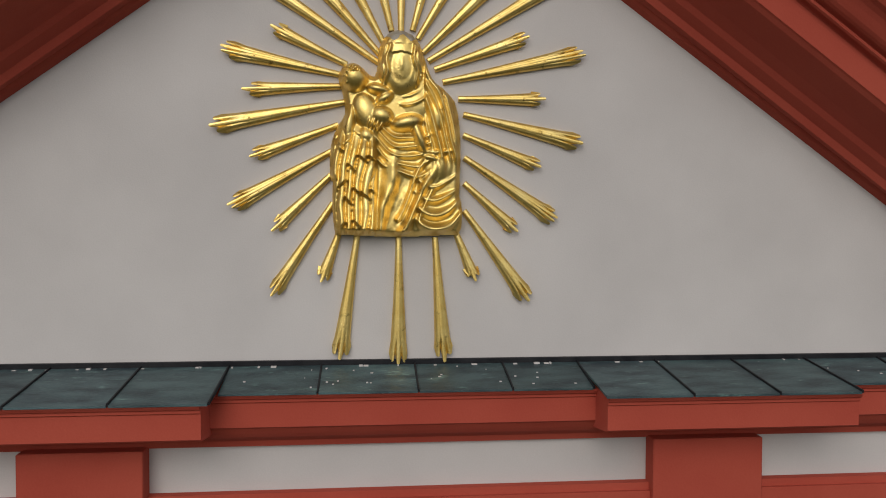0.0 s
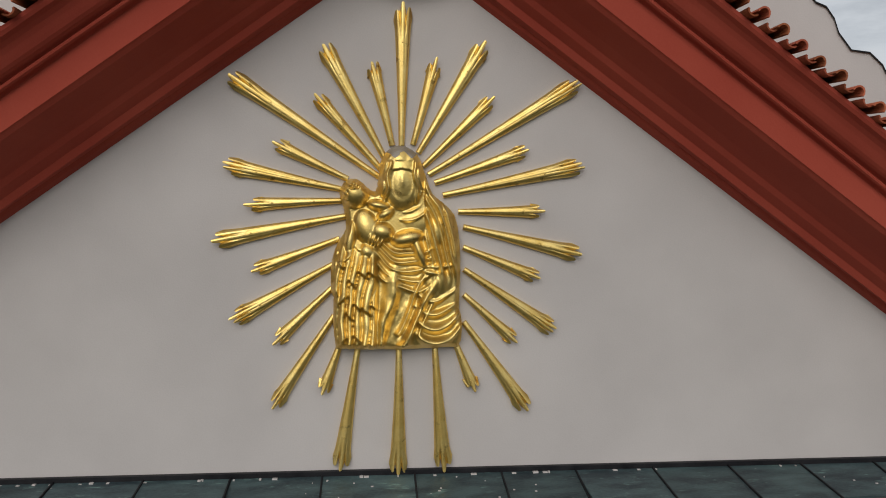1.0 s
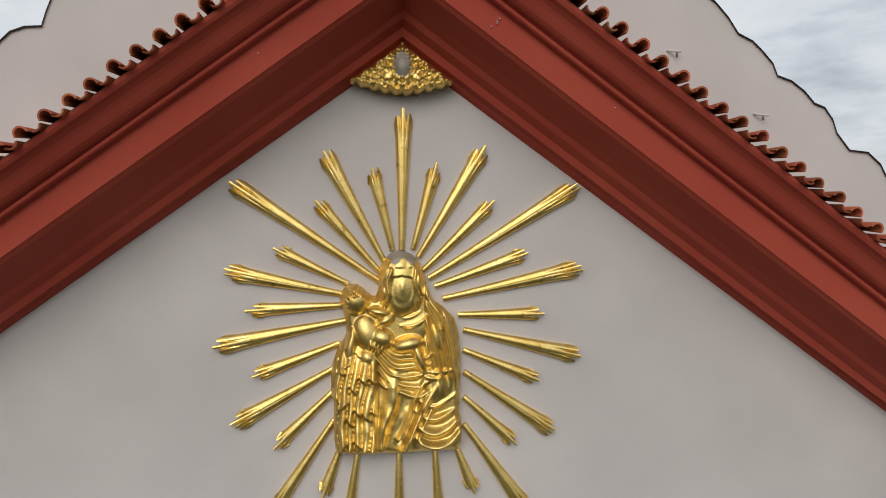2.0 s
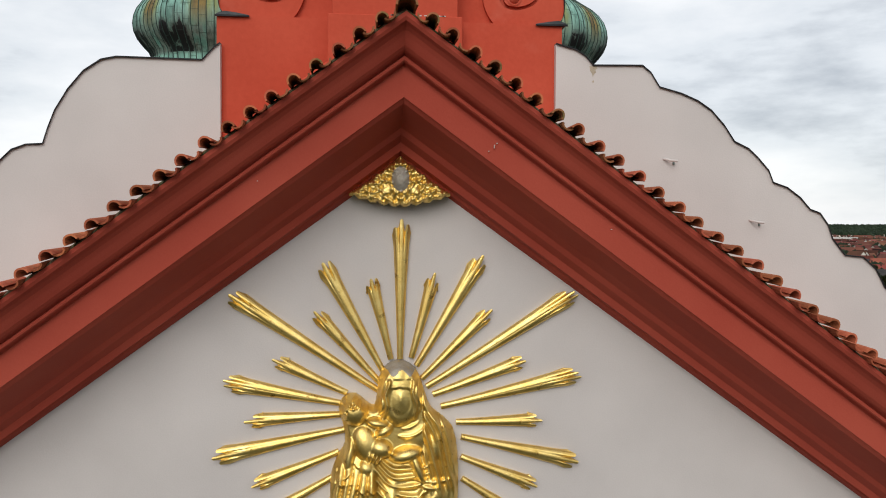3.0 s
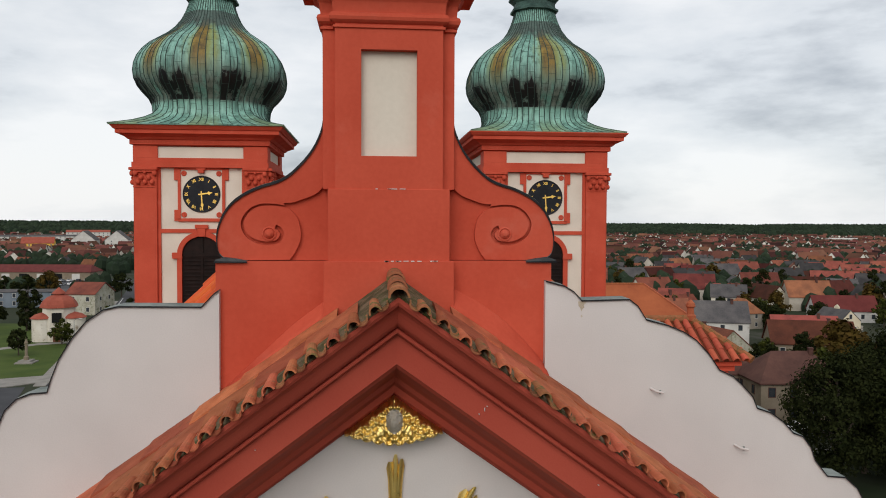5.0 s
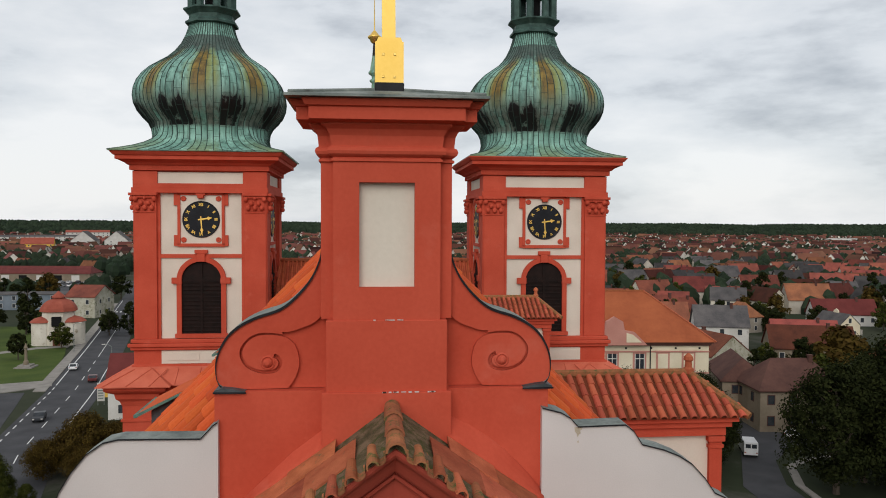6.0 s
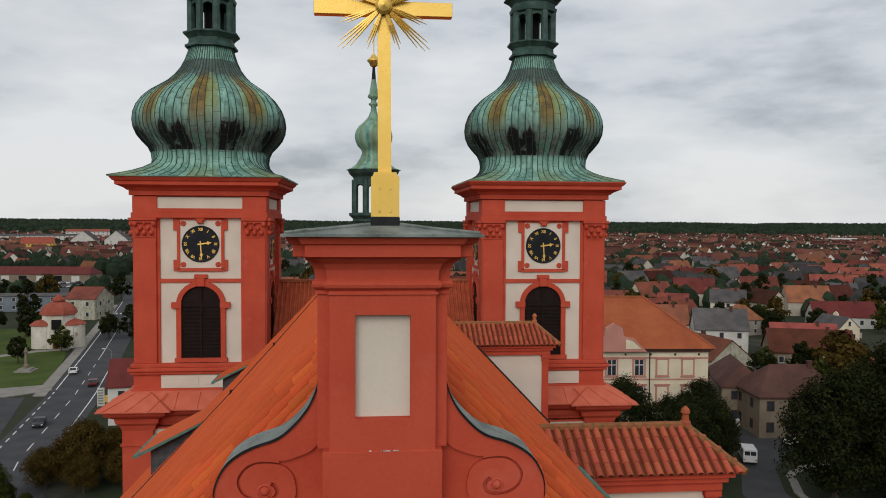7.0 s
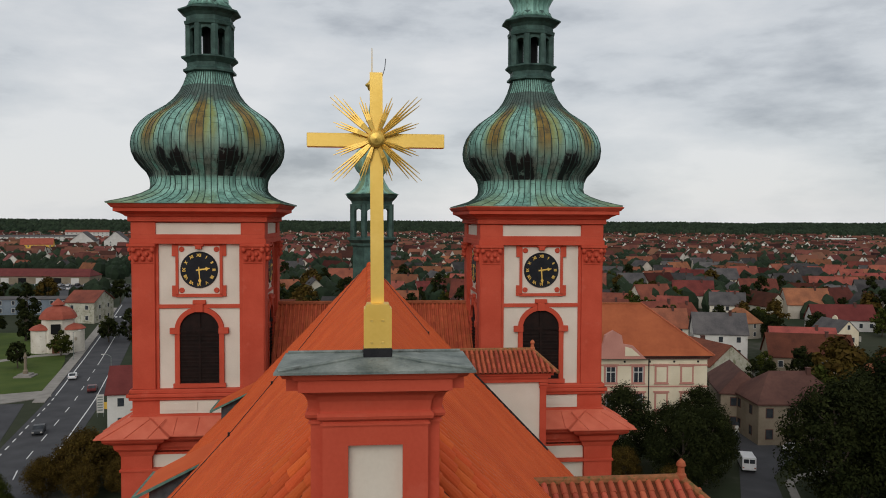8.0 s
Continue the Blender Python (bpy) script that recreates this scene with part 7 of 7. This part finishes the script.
def car(paint, label, van=False, length=4.4, width=1.8):
    t = thing("van" if van else "car", (0, 0, 0), label, "van" if van else "car", "vehicles")
    hl, hw = length / 2, width / 2
    if van:
        side = [(-hl, 0.45), (hl, 0.45), (hl, 1.0), (hl - 0.9, 1.25), (hl - 1.5, 2.25), (-hl + 0.05, 2.4), (-hl, 1.2)]
        glass = [(hl - 0.95, 1.28), (hl - 1.48, 2.1), (hl - 2.3, 2.1), (hl - 2.3, 1.28)]
    else:
        side = [(-hl, 0.4), (hl, 0.4), (hl, 0.75), (hl - 0.3, 0.88), (hl - 1.3, 0.98), (hl - 2.0, 1.42), (-hl + 1.0, 1.46), (-hl + 0.2, 1.0), (-hl, 0.85)]
        glass = [(hl - 1.4, 1.0), (hl - 2.02, 1.38), (-hl + 1.02, 1.40), (-hl + 0.4, 1.02)]
    bm = prism(side, -hw, hw)
    bmesh.ops.bevel(bm, geom=bm.edges[:], offset=0.06, segments=1, affect="EDGES")
    part("body", bm, PAINTS[paint], t)
    part("side_glass", prism(glass, -hw - 0.01, hw + 0.01), GLASS_DARK, t)
    if not van:
        part("windscreen", sweep([[(hl - 1.28, -hw + 0.15, 1.0), (hl - 1.28, hw - 0.15, 1.0)], [(hl - 1.98, -hw + 0.25, 1.44), (hl - 1.98, hw - 0.25, 1.44)]]), GLASS_DARK, t)
        part("rear_glass", sweep([[(-hl + 0.18, -hw + 0.15, 1.03), (-hl + 0.18, hw - 0.15, 1.03)], [(-hl + 0.95, -hw + 0.25, 1.47), (-hl + 0.95, hw - 0.25, 1.47)]]), GLASS_DARK, t)
    else:
        part("rear_glass", B((-hl - 0.01, -hl + 0.05, -hw + 0.2, -0.05, 1.5, 2.1), (-hl - 0.01, -hl + 0.05, 0.05, hw - 0.2, 1.5, 2.1)), GLASS_DARK, t)
    for x in (-hl + 0.85, hl - 0.85):
        for yy in (-hw + 0.1, hw - 0.1):
            bm = lathe([(0.32, -0.1), (0.32, 0.1)], 14)
            bm.transform(Matrix.Translation((x, yy, 0.38)) @ Matrix.Rotation(radians(90), 4, "X"))
            part("wheel", bm, RUBBER, t)
    lamp = CHAPEL_ROOF
    part("tail_lamps", B((-hl - 0.015, -hl + 0.05, -hw + 0.05, -hw + 0.3, 0.75, 0.9), (-hl - 0.015, -hl + 0.05, hw - 0.3, hw - 0.05, 0.75, 0.9)), lamp, t)
    part("headlamps", B((hl - 0.05, hl + 0.015, -hw + 0.08, -hw + 0.4, 0.62, 0.78), (hl - 0.05, hl + 0.015, hw - 0.4, hw - 0.08, 0.62, 0.78)), PALE_H, t)
    return t


W, K_, M_ = car("white", "white car driving along the asphalt road"), car("black", "black car driving along the asphalt road"), car("maroon", "dark maroon estate car on the asphalt road", length=4.7)
place(W, -69.5, 189, 104.5, 0.05)
place(K_, -57.8, 141, -76, 0.05)
place(M_, -60.3, 175, 104, 0.05)
V = car("white", "white delivery van in the side street", True, 5.4, 2.0)
place(V, 57.8, 112.2, 72, 0.05)
place(car("white", "white car parked beside the corner house"), 70.0, 119.5, 20, 0.05)
place(car("silver", "silver car parked under the street trees"), 60.5, 133, 75, 0.05)
park = [car("silver", "silver car parked on the asphalt"), car("white", "white car parked on the asphalt"), car("black", "black car parked on the asphalt")]
for k in range(26):
    x, y = -198 + (k % 13) * 4.6 + rng4.uniform(-1, 1), 448 - (k // 13) * 24 + rng4.uniform(-2, 2)
    src = park[k % 3]
    if k < 3:
        place(src, x, y, 85 + rng4.uniform(-6, 6), 0.06)
    else:
        copy_thing(src, pose(x, y, 0.06, 0, 0, 85 + rng4.uniform(-6, 6)))
place(car("yellow", "yellow lorry trailer in the car park", True, 13.0, 2.6), -140, 398, 2, 0.06)

# roadside board and street lamps
board = thing("advertising_board", (0, 0, 0), "tall white advertising board with yellow patch by the road", "sign")
part("panel", B((-0.15, 0.15, -1.3, 1.3, 1.6, 8.6)), PALE_H, board)
part("bars", B(*[(0.155, 0.165, -1.0, 0.9, 2.4 + k, 2.9 + k) for k in range(0, 6)]), LEAD, board)
part("yellow_patch", B((-0.2, 0.2, 1.35, 2.6, 3.0, 5.6)), YELLOW, board)
part("post", tube([(0, -1.1, 0), (0, -1.1, 1.7)], 0.1, 6), LEAD, board)
part("post", tube([(0, 1.1, 0), (0, 1.1, 1.7)], 0.1, 6), LEAD, board)
place(board, -51.0, 152, -80, 0, 0.5)
sign = thing("traffic_sign", (0, 0, 0), "traffic sign with three round plates on a pole", "sign")
part("pole", tube([(0, 0, 0), (0, 0, 3.6)], 0.05, 6), LEAD, sign)
for z in (2.0, 2.7, 3.3):
    bm = lathe([(0.33, -0.02), (0.33, 0.02)], 16)
    bm.transform(Matrix.Translation((0, -0.07, z)) @ Matrix.Rotation(radians(90), 4, "X"))
    part("plate", bm, PALE_H if z < 3 else GLASS_DARK, sign)
place(sign, 62.8, 125.5, 0)


def street_lamp():
    t = thing("street_lamp", (0, 0, 0), "grey street lamp with a short arm", "street lamp", "street lamps")
    part("pole", tube([(0, 0, 0), (0, 0, 7.5)], [0.1, 0.06], 7), LEAD, t)
    part("arm", tube([(0, 0, 7.4), (0.8, 0, 7.9), (1.6, 0, 7.95)], 0.05, 6), LEAD, t)
    part("head", B((1.3, 2.1, -0.15, 0.15, 7.85, 8.0), bevel=0.04), PALE_H, t)
    return t


lamp0 = street_lamp()
place(lamp0, -78.5, 214, 0)
for y in (176, 246, 280, 318):
    copy_thing(lamp0, pose(along(ROAD, y) + 6.4, y, 0, 0, 0, 180))
copy_thing(lamp0, pose(60.5, 140, 0, 0, 0, 200))
